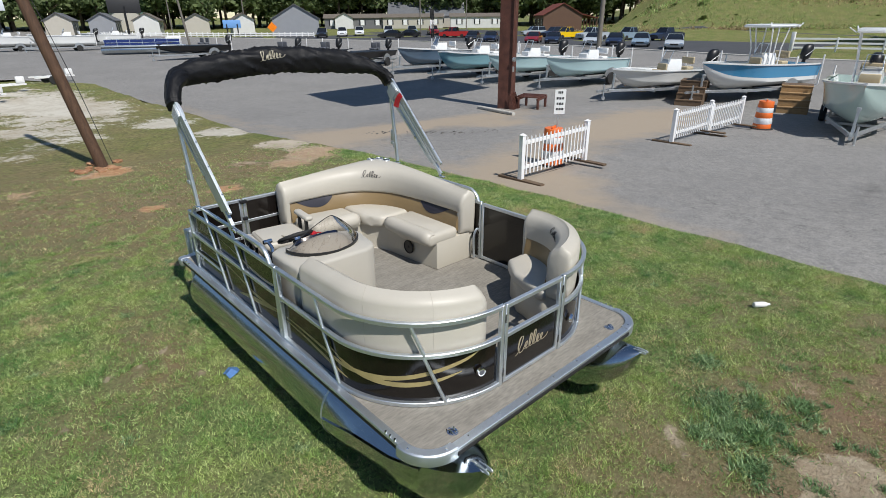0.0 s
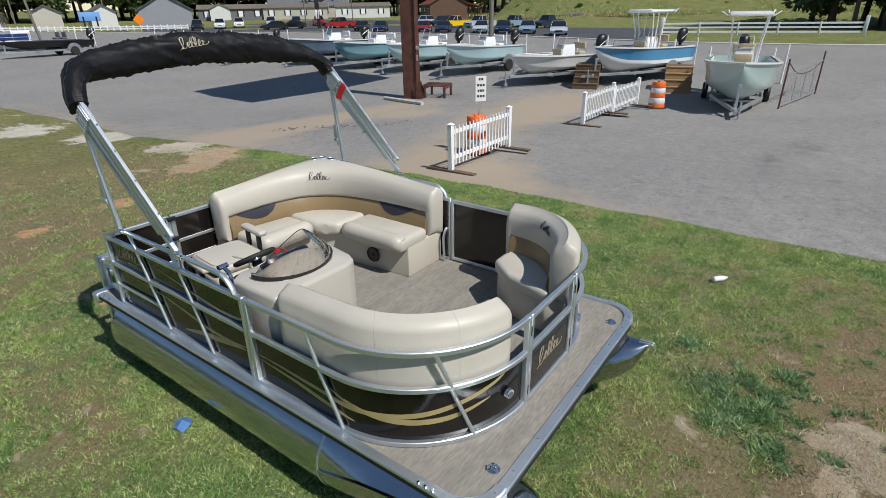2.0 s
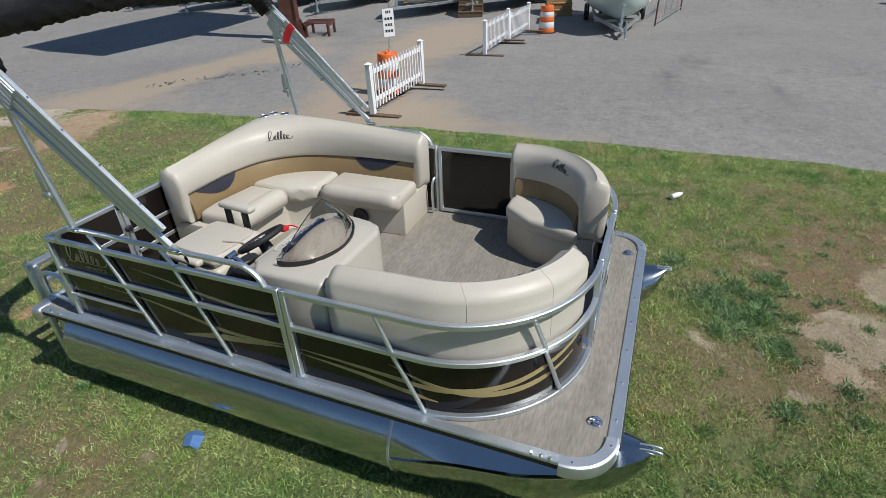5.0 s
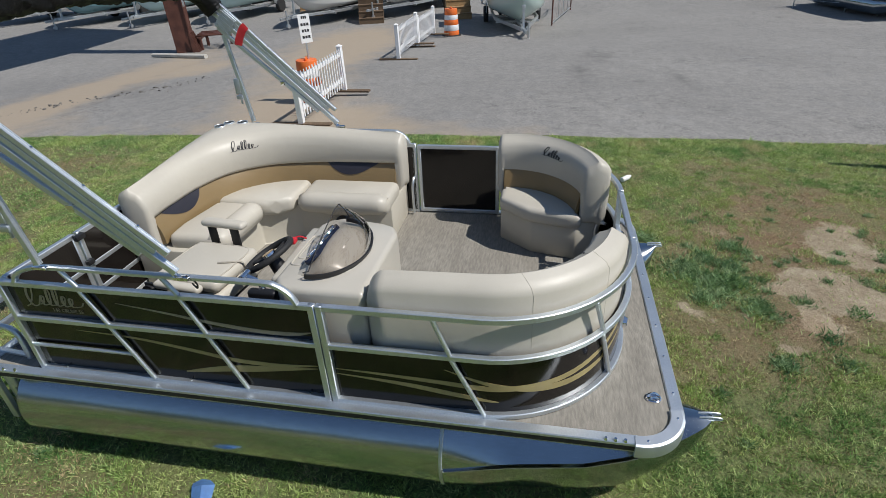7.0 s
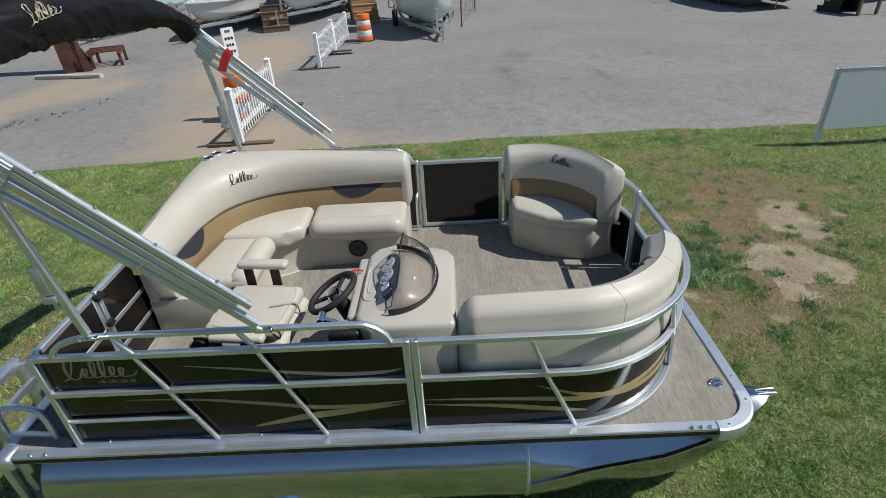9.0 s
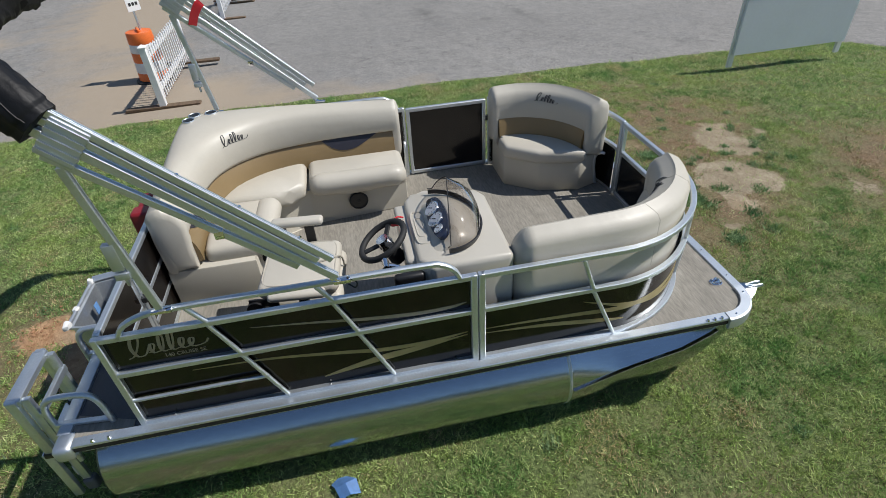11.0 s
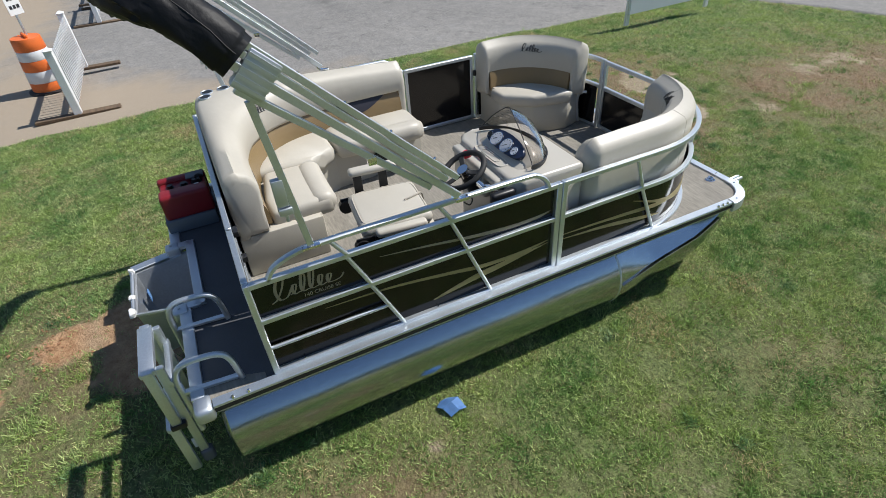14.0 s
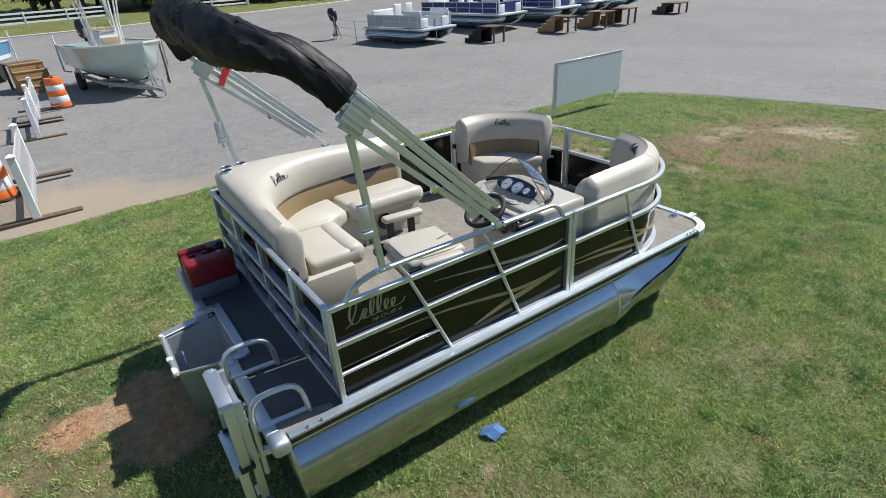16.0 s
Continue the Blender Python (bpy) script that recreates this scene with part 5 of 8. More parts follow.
# ---- bimini top, folded into its boot ----
def grooved(bm, path, w, h, up):
    """A square extruded tube with a groove along each broad side."""
    x, y, b, g = w / 2, h / 2, 0.002, 0.003
    q = y * 0.42
    prof = [(-x, -y + b), (-x + b, -y), (x - b, -y), (x, -y + b), (x, -q), (x - g, -q + 0.001), (x - g, q - 0.001), (x, q), (x, y - b), (x - b, y), (-x + b, y), (-x, y - b), (-x, q), (-x + g, q - 0.001), (-x + g, -q + 0.001), (-x, -q)]
    return sweep(bm, path, prof, up)


def ch_bar(path, w, h, parent, name="tube", up=(1, 0, 0)):
    bm = B()
    grooved(bm, path, h, w, up)
    return part(name, bm, M["alu"], parent, "", 20)


bim_path = smooth_path([(-1.175, 3.305, 1.635), (-1.15, 3.375, 1.72), (-1.08, 3.48, 1.815), (-0.95, 3.60, 1.865), (-0.6, 3.67, 1.91), (-0.3, 3.67, 1.945), (0.0, 3.66, 1.96), (0.31, 3.64, 1.95), (0.66, 3.61, 1.92), (0.98, 3.55, 1.865), (1.15, 3.50, 1.80), (1.225, 3.465, 1.725), (1.245, 3.43, 1.665)], 14)
bm = B()
rings = []
n = 36
L = len(bim_path) - 1
for i, (p, t, s, u) in enumerate(frames_along(bim_path, (0, -1, 0))):
    mid = max(0.0, 1 - (p.x / 1.12) ** 4)
    rv = 0.060 + 0.058 * mid
    ry = 0.092 + 0.010 * mid
    k = 1.0 if 4 < i < L - 4 else 0.93
    ring = []
    for j in range(n):
        a = 2 * math.pi * j / n
        q = 0.5 + 0.5 * mid
        w = q * (noise.noise((p.x * 4.0, p.z * 4 + j * 0.5, 2.0)) * 0.012 + noise.noise((p.x * 17.0 + j * 0.55, j * 0.22, 7.0)) * 0.020 + noise.noise((p.x * 38.0 + j * 0.9, j * 0.25, 3.0)) * 0.015)
        sag = 0.016 * max(0.0, math.cos(a)) * mid
        ring.append(p + s * ((rv + w + sag) * math.cos(a) * k) + u * ((ry + w) * math.sin(a) * k))
    rings.append(ring)
loft(bm, rings)
boot = part("bimini_boot", bm, M["canvas"], boat, "black canvas boot over the folded bimini top", 60)
bm = B()
seam = [r[18] for r in rings]
tube(bm, [Vector(q) for q in seam[2:-2]], 0.003, 5)
part("zip_seam", bm, M["rubber"], boot)
lay_on(emblem(boot, facing((-0.10, 3.56, 1.995), (-0.29, 3.56, 1.975), (0.10, 3.56, 2.01), (0, -0.9, 0.45)), M["boot_mark"], 0.12), boot, (0, 0.9, -0.3), 0.004)
for side, ft, end in ((-1, (-1.155, 2.445, 0.765), (-1.17, 3.36, 1.64)), (1, (1.20, 2.50, 0.775), (1.237, 3.45, 1.66))):
    ft, end = Vector(ft), Vector(end)
    d = (end - ft).normalized()
    up = Vector((side, 0, 0)).cross(d).normalized()
    if up.z < 0:
        up = -up
    bm = B()
    grooved(bm, [ft, end], 0.036, 0.030, (side, 0, 0))
    fr = part("bimini_frame", bm, M["alu"], boat, "square aluminium bimini frame tubes", 20)
    for off, a0, a1, dx in ((0.040, 0.10, 1.0, 0.0), (0.075, 0.06, 1.0, 0.0)):
        a = ft.lerp(end, a0) + up * off + Vector((side * 0.004, 0, 0))
        b = ft.lerp(end, a1) + up * (off + 0.012)
        ch_bar([a, b], 0.026, 0.030, fr, up=(side, 0, 0))
    ch_bar([ft.lerp(end, 0.14) - up * 0.035, ft.lerp(end, 0.93) - up * 0.075], 0.026, 0.030, fr, up=(side, 0, 0))
    # clamp plate near the boot
    bm = B()
    c = ft.lerp(end, 0.90) + up * 0.01
    m = Matrix.Translation(c) @ Matrix((( 1, 0, 0), (0, d.y, up.y), (0, d.z, up.z))).to_4x4()
    box(bm, (0, 0, 0), (0.045, 0.13, 0.16), 0.006, 2, m)
    for k in range(5):
        for o in (-0.024, 0.024):
            box(bm, (o, 0.0, -0.06 + 0.03 * k), (0.008, 0.13, 0.014), 0.0, 1, m)
    part("clamp", bm, M["alu_dull"], fr)
    for k, a in enumerate((0.2, 0.42, 0.62, 0.8)):
        bm = B()
        c = ft.lerp(end, a) + up * 0.088
        cyl(bm, c, c + up * 0.014, 0.008, 0.006, 8)
        part("rivet", bm, M["chrome"], fr)
    cc = ft.lerp(end, 0.42) - up * 0.06
    bm = B()
    box(bm, cc, (0.03, 0.04, 0.04), 0.004)
    part("frame_hinge", bm, M["chrome"], fr)
    bm = B()
    cyl(bm, ft + Vector((0, -0.02, -0.035)), ft + Vector((0, 0.03, 0.0)), 0.012, 0.012, 8)
    box(bm, ft + Vector((0, -0.02, -0.03)), (0.03, 0.08, 0.02), 0.004)
    part("foot", bm, M["chrome"], fr)
    # rear strut
    sfoot = Vector((side * 1.155 if side < 0 else 1.215, 3.225 if side < 0 else 3.285, 0.755 if side < 0 else 0.775))
    shead = ft.lerp(end, 0.88) - up * 0.09
    bm = B()
    grooved(bm, [sfoot, shead], 0.032, 0.028, (side, 0, 0))
    st = part("bimini_strut", bm, M["alu"], boat, "square aluminium bimini support strut", 20)
    bm = B()
    k = sfoot.lerp(shead, 0.42)
    box(bm, k + Vector((0, 0.035, 0.0)), (0.035, 0.05, 0.13), 0.005)
    box(bm, k + Vector((0, 0.03, -0.09)), (0.05, 0.06, 0.035), 0.006)
    cyl(bm, k + Vector((0, 0.03, -0.15)), k + Vector((0, 0.03, -0.09)), 0.008, 0.008, 8)
    part("strut_bracket", bm, M["alu_dull"], st)
    bm = B()
    box(bm, sfoot + Vector((0, 0, -0.02)), (0.03, 0.09, 0.016), 0.004)
    part("foot", bm, M["chrome"], st)
bm = B()
strip(bm, smooth_path([(1.21, 3.17, 1.555), (1.20, 3.20, 1.53), (1.20, 3.24, 1.47), (1.205, 3.27, 1.41)], 4), [0.03] * 13, 0.006, (-0.75, -0.6, 0.25))
part("warning_tag", bm, M["red"], boat, "red warning strap tied to the frame")
bm = B()
tube(bm, smooth_path([(-1.155, 2.40, 0.75), (-1.15, 2.36, 0.71), (-1.14, 2.37, 0.67), (-1.13, 2.40, 0.69)], 4), 0.004, 6)
part("cord", bm, M["rubber"], boat)

# ---- stern fittings ----
for x in (-1.04, -0.53):
    bm = B()
    path = smooth_path([(x, 4.03, -0.30), (x, 4.03, -0.02), (x, 4.025, 0.13), (x, 3.985, 0.195), (x, 3.90, 0.205), (x - 0.01, 3.80, 0.195), (x - 0.02, 3.755, 0.14), (x - 0.035, 3.735, 0.0)], 5)
    tube(bm, path, 0.017, 12)
    gr = part("boarding_rail", bm, M["alu"], boat, "bent aluminium boarding hand rail")
    bm = B()
    bar(bm, [(x, 4.02, 0.012), (x - 0.03, 3.74, 0.02)], 0.03, 0.022)
    part("foot_bar", bm, M["alu"], gr)
# folding ladder
bm = B()
box(bm, (-0.875, 4.06, 0.10), (0.34, 0.03, 0.04), 0.005)
ladder = part("boarding_ladder", bm, M["alu"], boat, "folded aluminium boarding ladder")
for x in (-1.03, -0.72):
    bm = B()
    box(bm, (x, 4.075, -0.13), (0.03, 0.045, 0.72), 0.005)
    part("ladder_rail", bm, M["alu"], ladder)
for y, z0, z1 in ((4.125, -0.18, 0.245), (4.15, -0.58, -0.19)):
    bm = B()
    for x in (-1.055, -0.70):
        box(bm, (x, y, (z0 + z1) / 2), (0.03, 0.05, z1 - z0), 0.005)
    box(bm, (-0.877, y, z1 - 0.02), (0.36, 0.075, 0.035), 0.006)
    part("ladder_section", bm, M["alu"], ladder)
for x in (-1.055, -0.70):
    bm = B()
    box(bm, (x, 4.12, -0.185), (0.045, 0.08, 0.035), 0.006)
    part("ladder_hinge", bm, M["black"], ladder)
bm = B()
box(bm, (-1.03, 4.07, -0.52), (0.06, 0.07, 0.10), 0.02, 3)
part("ladder_foot", bm, M["greybox"], ladder)
bm = B()
box(bm, (-1.03, 4.10, -0.40), (0.004, 0.03, 0.08))
part("label_plate", bm, M["white"], ladder)
for a, b in (((-1.08, 3.93, -0.13), (-1.02, 4.06, -0.16)), ((-0.62, 3.9, -0.10), (-0.70, 4.06, -0.12))):
    bm = B()
    bar(bm, [a, b], 0.04, 0.04)
    part("ladder_mount", bm, M["alu"], ladder)
# motor well
bm = B()
outer_p = [(-0.30, 3.87), (0.36, 3.87), (0.30, 4.27), (-0.20, 4.27)]
secs_o = [(x, y, -0.035) for x, y in outer_p]
bm2 = [( -0.27, 3.90, -0.04), (0.33, 3.90, -0.04), (0.27, 4.25, -0.05), (-0.17, 4.25, -0.05)]
loft(bm, [secs_o, bm2, [(-0.22, 3.93, -0.34), (0.28, 3.93, -0.34), (0.20, 4.22, -0.46), (-0.12, 4.22, -0.46)]], caps=False)
bmesh.ops.holes_fill(bm, edges=[e for e in bm.edges if e.is_boundary and all(v.co.z < -0.25 for v in e.verts)], sides=8)
bmesh.ops.solidify(bm, geom=bm.faces[:], thickness=0.012)
mw = part("motor_pod", bm, M["alu_pod"], boat, "open aluminium outboard motor pod", 25)
for a, b in ((( -0.34, 3.87, 0.005), (-0.34, 4.0, 0.005)), ((0.37, 3.87, 0.005), (0.37, 4.0, 0.005)), ((-0.36, 3.87, 0.005), (0.39, 3.87, 0.005))):
    bm = B()
    bar(bm, [a, b], 0.06, 0.03)
    part("pod_frame", bm, M["alu_dull"], mw)
for x in (0.37, -0.36):
    bm = B()
    box(bm, (x, 3.99, -0.016), (0.085, 0.095, 0.085), 0.016, 3)
    hinge = part("pod_hinge", bm, M["alu_dull"], mw)
    bm = B()
    cyl(bm, (x, 3.995, 0.024), (x, 3.995, 0.032), 0.009, 0.008, 8)
    part("bolt", bm, M["galv"], hinge)
bm = B()
bar(bm, [(0.355, 4.03, -0.026), (0.305, 4.275, -0.03)], 0.07, 0.012)
part("pod_flange", bm, M["alu_dull"], mw)
for x, y, z, w in ((-0.19, 4.272, -0.025, 0.07), (-0.02, 4.275, -0.035, 0.05), (0.27, 4.272, -0.02, 0.05)):
    bm = B()
    box(bm, (x, y, z), (w, 0.035, 0.04), 0.012, 2)
    for v in bm.verts:
        v.co += Vector((noise.noise(v.co * 40), noise.noise(v.co * 40 + Vector((5, 0, 0))), noise.noise(v.co * 40 + Vector((0, 9, 0))))) * 0.012
    part("foam_scrap", bm, M["white"], mw, "torn white foam wrapping")
bm = B()
tube(bm, [(-0.20, 4.272, -0.035), (0.30, 4.272, -0.035)], 0.014, 8)
part("pod_lip", bm, M["alu_dull"], mw)
bm = B()
box(bm, (0.05, 4.19, -0.10), (0.05, 0.004, 0.08))
part("blue_tape", bm, M["blue"], mw)
# fuel can on its tray
can = thing("fuel_can", "dark red plastic fuel can on the aft deck", "fuel can", m=pose(0, 0, 0.695, 0, 0.8, 0))
bm = B()
box(bm, (0.74, 3.80, 0.19), (0.28, 0.33, 0.16), 0.02, 3)
box(bm, (0.637, 3.80, 0.20), (0.134, 0.345, 0.195), 0.024, 4)
box(bm, (0.875, 3.80, 0.20), (0.07, 0.345, 0.195), 0.022, 4)
cb = part("can_body", bm, M["can"], can)
for y, q, h in ((3.885, 0.022, 0.022), (3.79, 0.024, 0.018), (3.70, 0.034, 0.030)):
    bm = B()
    cyl(bm, (0.765, y, 0.262), (0.765, y, 0.270 + h), q, q * 0.9, 18)
    cyl(bm, (0.765, y, 0.264), (0.765, y, 0.273), q * 1.25, q * 1.25, 18)
    part("cap", bm, M["black"], can)
bm = B()
tube(bm, smooth_path([(0.765, 3.70, 0.290), (0.765, 3.69, 0.320), (0.755, 3.67, 0.327), (0.75, 3.645, 0.312)], 4), 0.009, 8)
part("hose_fitting", bm, M["black"], can)
bm = B()
box(bm, (0.83, 3.70, 0.301), (0.10, 0.13, 0.012), 0.005, 2)
part("handle", bm, M["greybox"], can)
bm = B()
box(bm, (0.68, 3.70, 0.2985), (0.012, 0.035, 0.004), 0.001, 1)
part("rating_tag", bm, M["white"], can)
bm = B()
box(bm, (0.74, 3.81, 0.055), (0.375, 0.355, 0.11), 0.012, 2)
tagged(part("battery_tray", bm, M["tray"], None, m=pose(0, 0, 0.695, 0, 0.8, 0)), "grey plastic tray under the fuel can on the aft deck", "tray")


# ---- the display lot ----
def place(x, y, turn=0.0, z=0.0):
    return pose(x, y, ground_z(x, y) + z, 0, 0, turn)


def mesh_of(bm, name, mat, smooth=40.0):
    bmesh.ops.recalc_face_normals(bm, faces=bm.faces[:])
    me = bpy.data.meshes.new(name)
    bm.to_mesh(me)
    bm.free()
    me.materials.append(mat)
    if smooth:
        me.shade_smooth()
        me.set_sharp_from_angle(angle=radians(smooth))
    return me


# picket fence panel: x along it
def picket_mesh(h):
    bm = B()
    w, d = 0.038, 0.016
    box(bm, (0, 0, h / 2), (w, d, h))
    top = [v for v in bm.verts if v.co.z > h * 0.9]
    for v in top:
        v.co.x *= 0.75
    r = bmesh.ops.extrude_face_region(bm, geom=[f for f in bm.faces if f.calc_center_median().z > h * 0.99])
    for v in [g for g in r["geom"] if isinstance(g, bmesh.types.BMVert)]:
        v.co.z += 0.035
        v.co.x *= 0.25
    return mesh_of(bm, "picket", M["white_pvc"])


PICKET = picket_mesh(0.76)


def picket_panel(x, y, length, turn, label, n):
    t = thing("picket_fence", label, "fence", "picket fence panels", m=place(x, y, turn, 0.018))
    for px in (0.0, length):
        bm = B()
        box(bm, (px, 0, 0.50), (0.105, 0.105, 0.92), 0.008, 1)
        loft(bm, [[(px + a * s, b * s, z) for a, b in ((-0.06, -0.06), (0.06, -0.06), (0.06, 0.06), (-0.06, 0.06))] for s, z in ((1, 0.955), (1, 0.965), (0.15, 1.0))])
        part("fence_post", bm, M["white_pvc"], t)
    for z in (0.28, 0.80):
        bm = B()
        box(bm, (length / 2, 0, z), (length - 0.1, 0.045, 0.085), 0.005, 1)
        part("fence_rail", bm, M["white_pvc"], t)
    for k in range(n):
        shared("picket", PICKET, t, Matrix.Translation((0.12 + (length - 0.24) * k / (n - 1), -0.032, 0.13)))
    for px in (0.0, length):
        bm = B()
        box(bm, (px, 0, 0.022), (0.14, 1.15, 0.044), 0.006, 1)
        part("base_board", bm, M["wood_old"], t, "weathered wooden base board")
    return t


picket_panel(5.95, 5.18, 2.35, 0, "white picket fence panel on wooden base boards by the lawn", 17)
picket_panel(12.75, 5.12, 2.45, 0, "white picket fence panel on wooden base boards in the lot", 17)
picket_panel(15.26, 5.10, 2.45, -1, "white picket fence panel on wooden base boards in the lot", 17)


def barrel(x, y, s, label):
    t = thing("traffic_barrel", label, "traffic barrel", "traffic barrels", m=place(x, y, 20, 0.018) @ Matrix.Scale(s, 4))
    prof = [(0.295, 0.0, 0.20, "orange"), (0.285, 0.20, 0.40, "reflector"), (0.272, 0.40, 0.58, "orange"), (0.258, 0.58, 0.74, "reflector"), (0.245, 0.74, 0.95, "orange")]
    for r, z0, z1, mt in prof:
        bm = B()
        n = 36
        rr = [(r - 0.006, z0), (r, z0 + 0.012), (r - 0.012, z1 - 0.012), (r - 0.018, z1)]
        loft(bm, [[(q * math.cos(a), q * math.sin(a), z) for a in np.linspace(0, 2 * math.pi, n + 1)[:-1]] for q, z in rr])
        part("drum_band" if mt == "orange" else "reflective_band", bm, M[mt], t, "" if mt == "orange" else "white reflective band")
    bm = B()
    box(bm, (0, 0, 0.975), (0.30, 0.05, 0.06), 0.02, 2)
    part("handle", bm, M["orange"], t)
    bm = B()
    loft(bm, [[(q * math.cos(a), q * math.sin(a), z) for a in np.linspace(0, 2 * math.pi, 25)[:-1]] for q, z in ((0.36, 0.0), (0.36, 0.03), (0.30, 0.05))])
    part("rubber_base", bm, M["rubber"], t)
    return t


barrel(18.25, 4.48, 1.0, "orange and white striped traffic barrel beside the picket fence")
b1 = barrel(7.75, 5.72, 0.92, "orange and white traffic barrel behind the picket fence")
notice = thing("notice_sign", "white notice sign on a steel post in a traffic barrel", "sign", m=place(7.85, 5.70, -42, 0.3))
bm = B()
box(bm, (0, 0, 0.62), (0.035, 0.02, 1.30), 0.003, 1)
part("sign_post", bm, M["galv"], notice)
bm = B()
box(bm, (0.02, -0.016, 1.18), (0.25, 0.006, 0.55), 0.002, 1)
sp = part("sign_plate", bm, M["white"], notice)
for k, (w, z) in enumerate(((0.12, 1.39), (0.19, 1.26), (0.17, 1.14), (0.19, 1.02))):
    for j in range(3):
        bm = B()
        box(bm, (0.02 - w / 2 + w * (j + 0.5) / 3, -0.0205, z), (w / 3 * 0.75, 0.002, 0.052))
        part("sign_bar", bm, M["ink"], notice)

# display board on the lawn
board = thing("display_board", "blank pale board on white posts at the lawn edge", "sign", m=pose(4.36, -3.82, 0.0, 0, 0, -88))
bm = B()
box(bm, (1.03, 0, 0.60), (2.06, 0.05, 0.84), 0.004, 1)
part("board_panel", bm, M["board"], board)
for px in (0.0, 2.06):
    bm = B()
    box(bm, (px + (0.02 if px == 0 else -0.02), 0.045, 0.5), (0.09, 0.045, 1.04), 0.004, 1)
    part("board_post", bm, M["white"], board)
bm = B()
box(bm, (1.03, 0.0, 1.025), (2.06, 0.06, 0.012), 0.003, 1)
part("cap_strip", bm, M["galv"], board)

# steel sign column with its foot
col = thing("steel_column", "tall brown painted steel column with a bolted foot", "column", m=place(15.95, 14.25, 20))
bm = B()
for dx in (-0.22, 0.22):
    box(bm, (dx, 0, 4.5), (0.05, 0.62, 9.0), 0.008, 1)
box(bm, (0, 0, 4.5), (0.42, 0.05, 9.0), 0.0)
box(bm, (0.0, -0.285, 4.5), (0.50, 0.035, 9.0), 0.006, 1)
part("column_shaft", bm, M["steel_brown"], col)
turn = Matrix.Rotation(radians(-20), 4, "Z")
bm = B()
box(bm, (-0.45, 0.0, 10.3), (9.0, 0.5, 6.2), 0.05, 2, turn)
sg = part("sign_cabinet", bm, M["board"], col, "tall pale sign cabinet on the column")
bm = B()
for zz in (7.2, 13.42):
    box(bm, (-0.45, 0.0, zz), (9.1, 0.56, 0.10), 0.01, 1, turn)
part("cabinet_trim", bm, M["steel_brown"], sg)
for a in range(9):
    bm = B()
    x = -0.36 + 0.09 * a
    loft(bm, [[(x - 0.012, -0.29, 0.02), (x + 0.012, -0.29, 0.02), (x + 0.012, -0.55, 0.02), (x - 0.012, -0.55, 0.02)], [(x - 0.012, -0.29, 0.7), (x + 0.012, -0.29, 0.7), (x + 0.012, -0.31, 0.7), (x - 0.012, -0.31, 0.7)]])
    part("gusset", bm, M["steel_brown"], col)
bm = B()
tube(bm, [(-0.30, -0.33, 0.8), (-0.30, -0.33, 6.0)], 0.025, 8)
part("conduit", bm, M["steel_brown"], col)
bm = B()
tube(bm, [(-0.20, -0.33, 2.2), (-0.20, -0.33, 9.0)], 0.02, 8)
part("conduit", bm, M["steel_brown"], col)
bm = B()
cyl(bm, (-0.30, -0.36, 2.1), (-0.30, -0.46, 2.1), 0.09, 0.09, 14)
box(bm, (-0.26, -0.36, 1.7), (0.10, 0.08, 0.22), 0.01)
part("meter", bm, M["galv"], col, "round electric meter")
frame_t = thing("steel_frame", "low rusted steel frame beside the column", "frame", m=place(16.9, 13.6, 20))
for dy in (-0.5, 0.4):
    bm = B()
    box(bm, (0, dy, 0.45), (1.3, 0.10, 0.10), 0.01)
    for dx in (-0.55, 0.55):
        box(bm, (dx, dy, 0.22), (0.10, 0.10, 0.44), 0.01)
    part("steel_beam", bm, M["steel_brown"], frame_t)
bm = B()
for k in range(4):
    box(bm, (-0.5 + 0.33 * k, 0, 0.53), (0.12, 1.1, 0.05), 0.01)
part("steel_plate", bm, M["steel_brown"], frame_t)
kerb = thing("parking_stop", "long pale concrete parking stop near the column", "parking stop", m=pose(0, 0, 0))
bm = B()
bar(bm, [(15.0, 15.0, ground_z(15, 15) + 0.08), (14.35, 12.45, ground_z(14.35, 12.45) + 0.08)], 0.16, 0.13, b=0.03)
part("stop_block", bm, M["concrete"], kerb)

# leaning wooden pole at the lawn
lp = thing("leaning_pole", "leaning brown wooden pole standing in bare clay", "pole", m=place(0.0, 13.7))
bm = B()
cyl(bm, (0, 0, -0.3), (-1.40, 1.55, 9.0), 0.135, 0.11, 16)
part("pole_shaft", bm, M["pole_wood"], lp)
bm = B()
tube(bm, smooth_path([(0.17, -0.1, 0.05), (-0.02, 0.05, 1.3), (-0.16, 0.22, 2.2), (-0.5, 0.6, 4.0)], 6), 0.008, 6)
part("ground_wire", bm, M["rubber"], lp)
bm = B()
for k in range(26):
    a, r = random.random() * 6.28, 0.2 + random.random() * 0.45
    s = 0.05 + 0.10 * random.random()
    bmesh.ops.create_icosphere(bm, subdivisions=1, radius=s, matrix=Matrix.Translation((r * math.cos(a), r * math.sin(a), 0.02)) @ Matrix.Diagonal((1, 1, 0.45, 1)))
tagged(part("clay_clods", bm, M["dirt_red"], None, m=place(-0.1, 13.7)), "red clay clods round the pole foot", "clay", kind="stuff")
bm = B()
for k in range(70):
    a, r = random.random() * 6.28, random.random() * 0.36
    s = 0.004 + 0.012 * random.random() ** 2
    bmesh.ops.create_icosphere(bm, subdivisions=1, radius=s, matrix=Matrix.Translation((0.6 + r * math.cos(a), 5.1 + r * math.sin(a), 0.0)) @ Matrix.Diagonal((1.2, 1, 0.5, 1)))
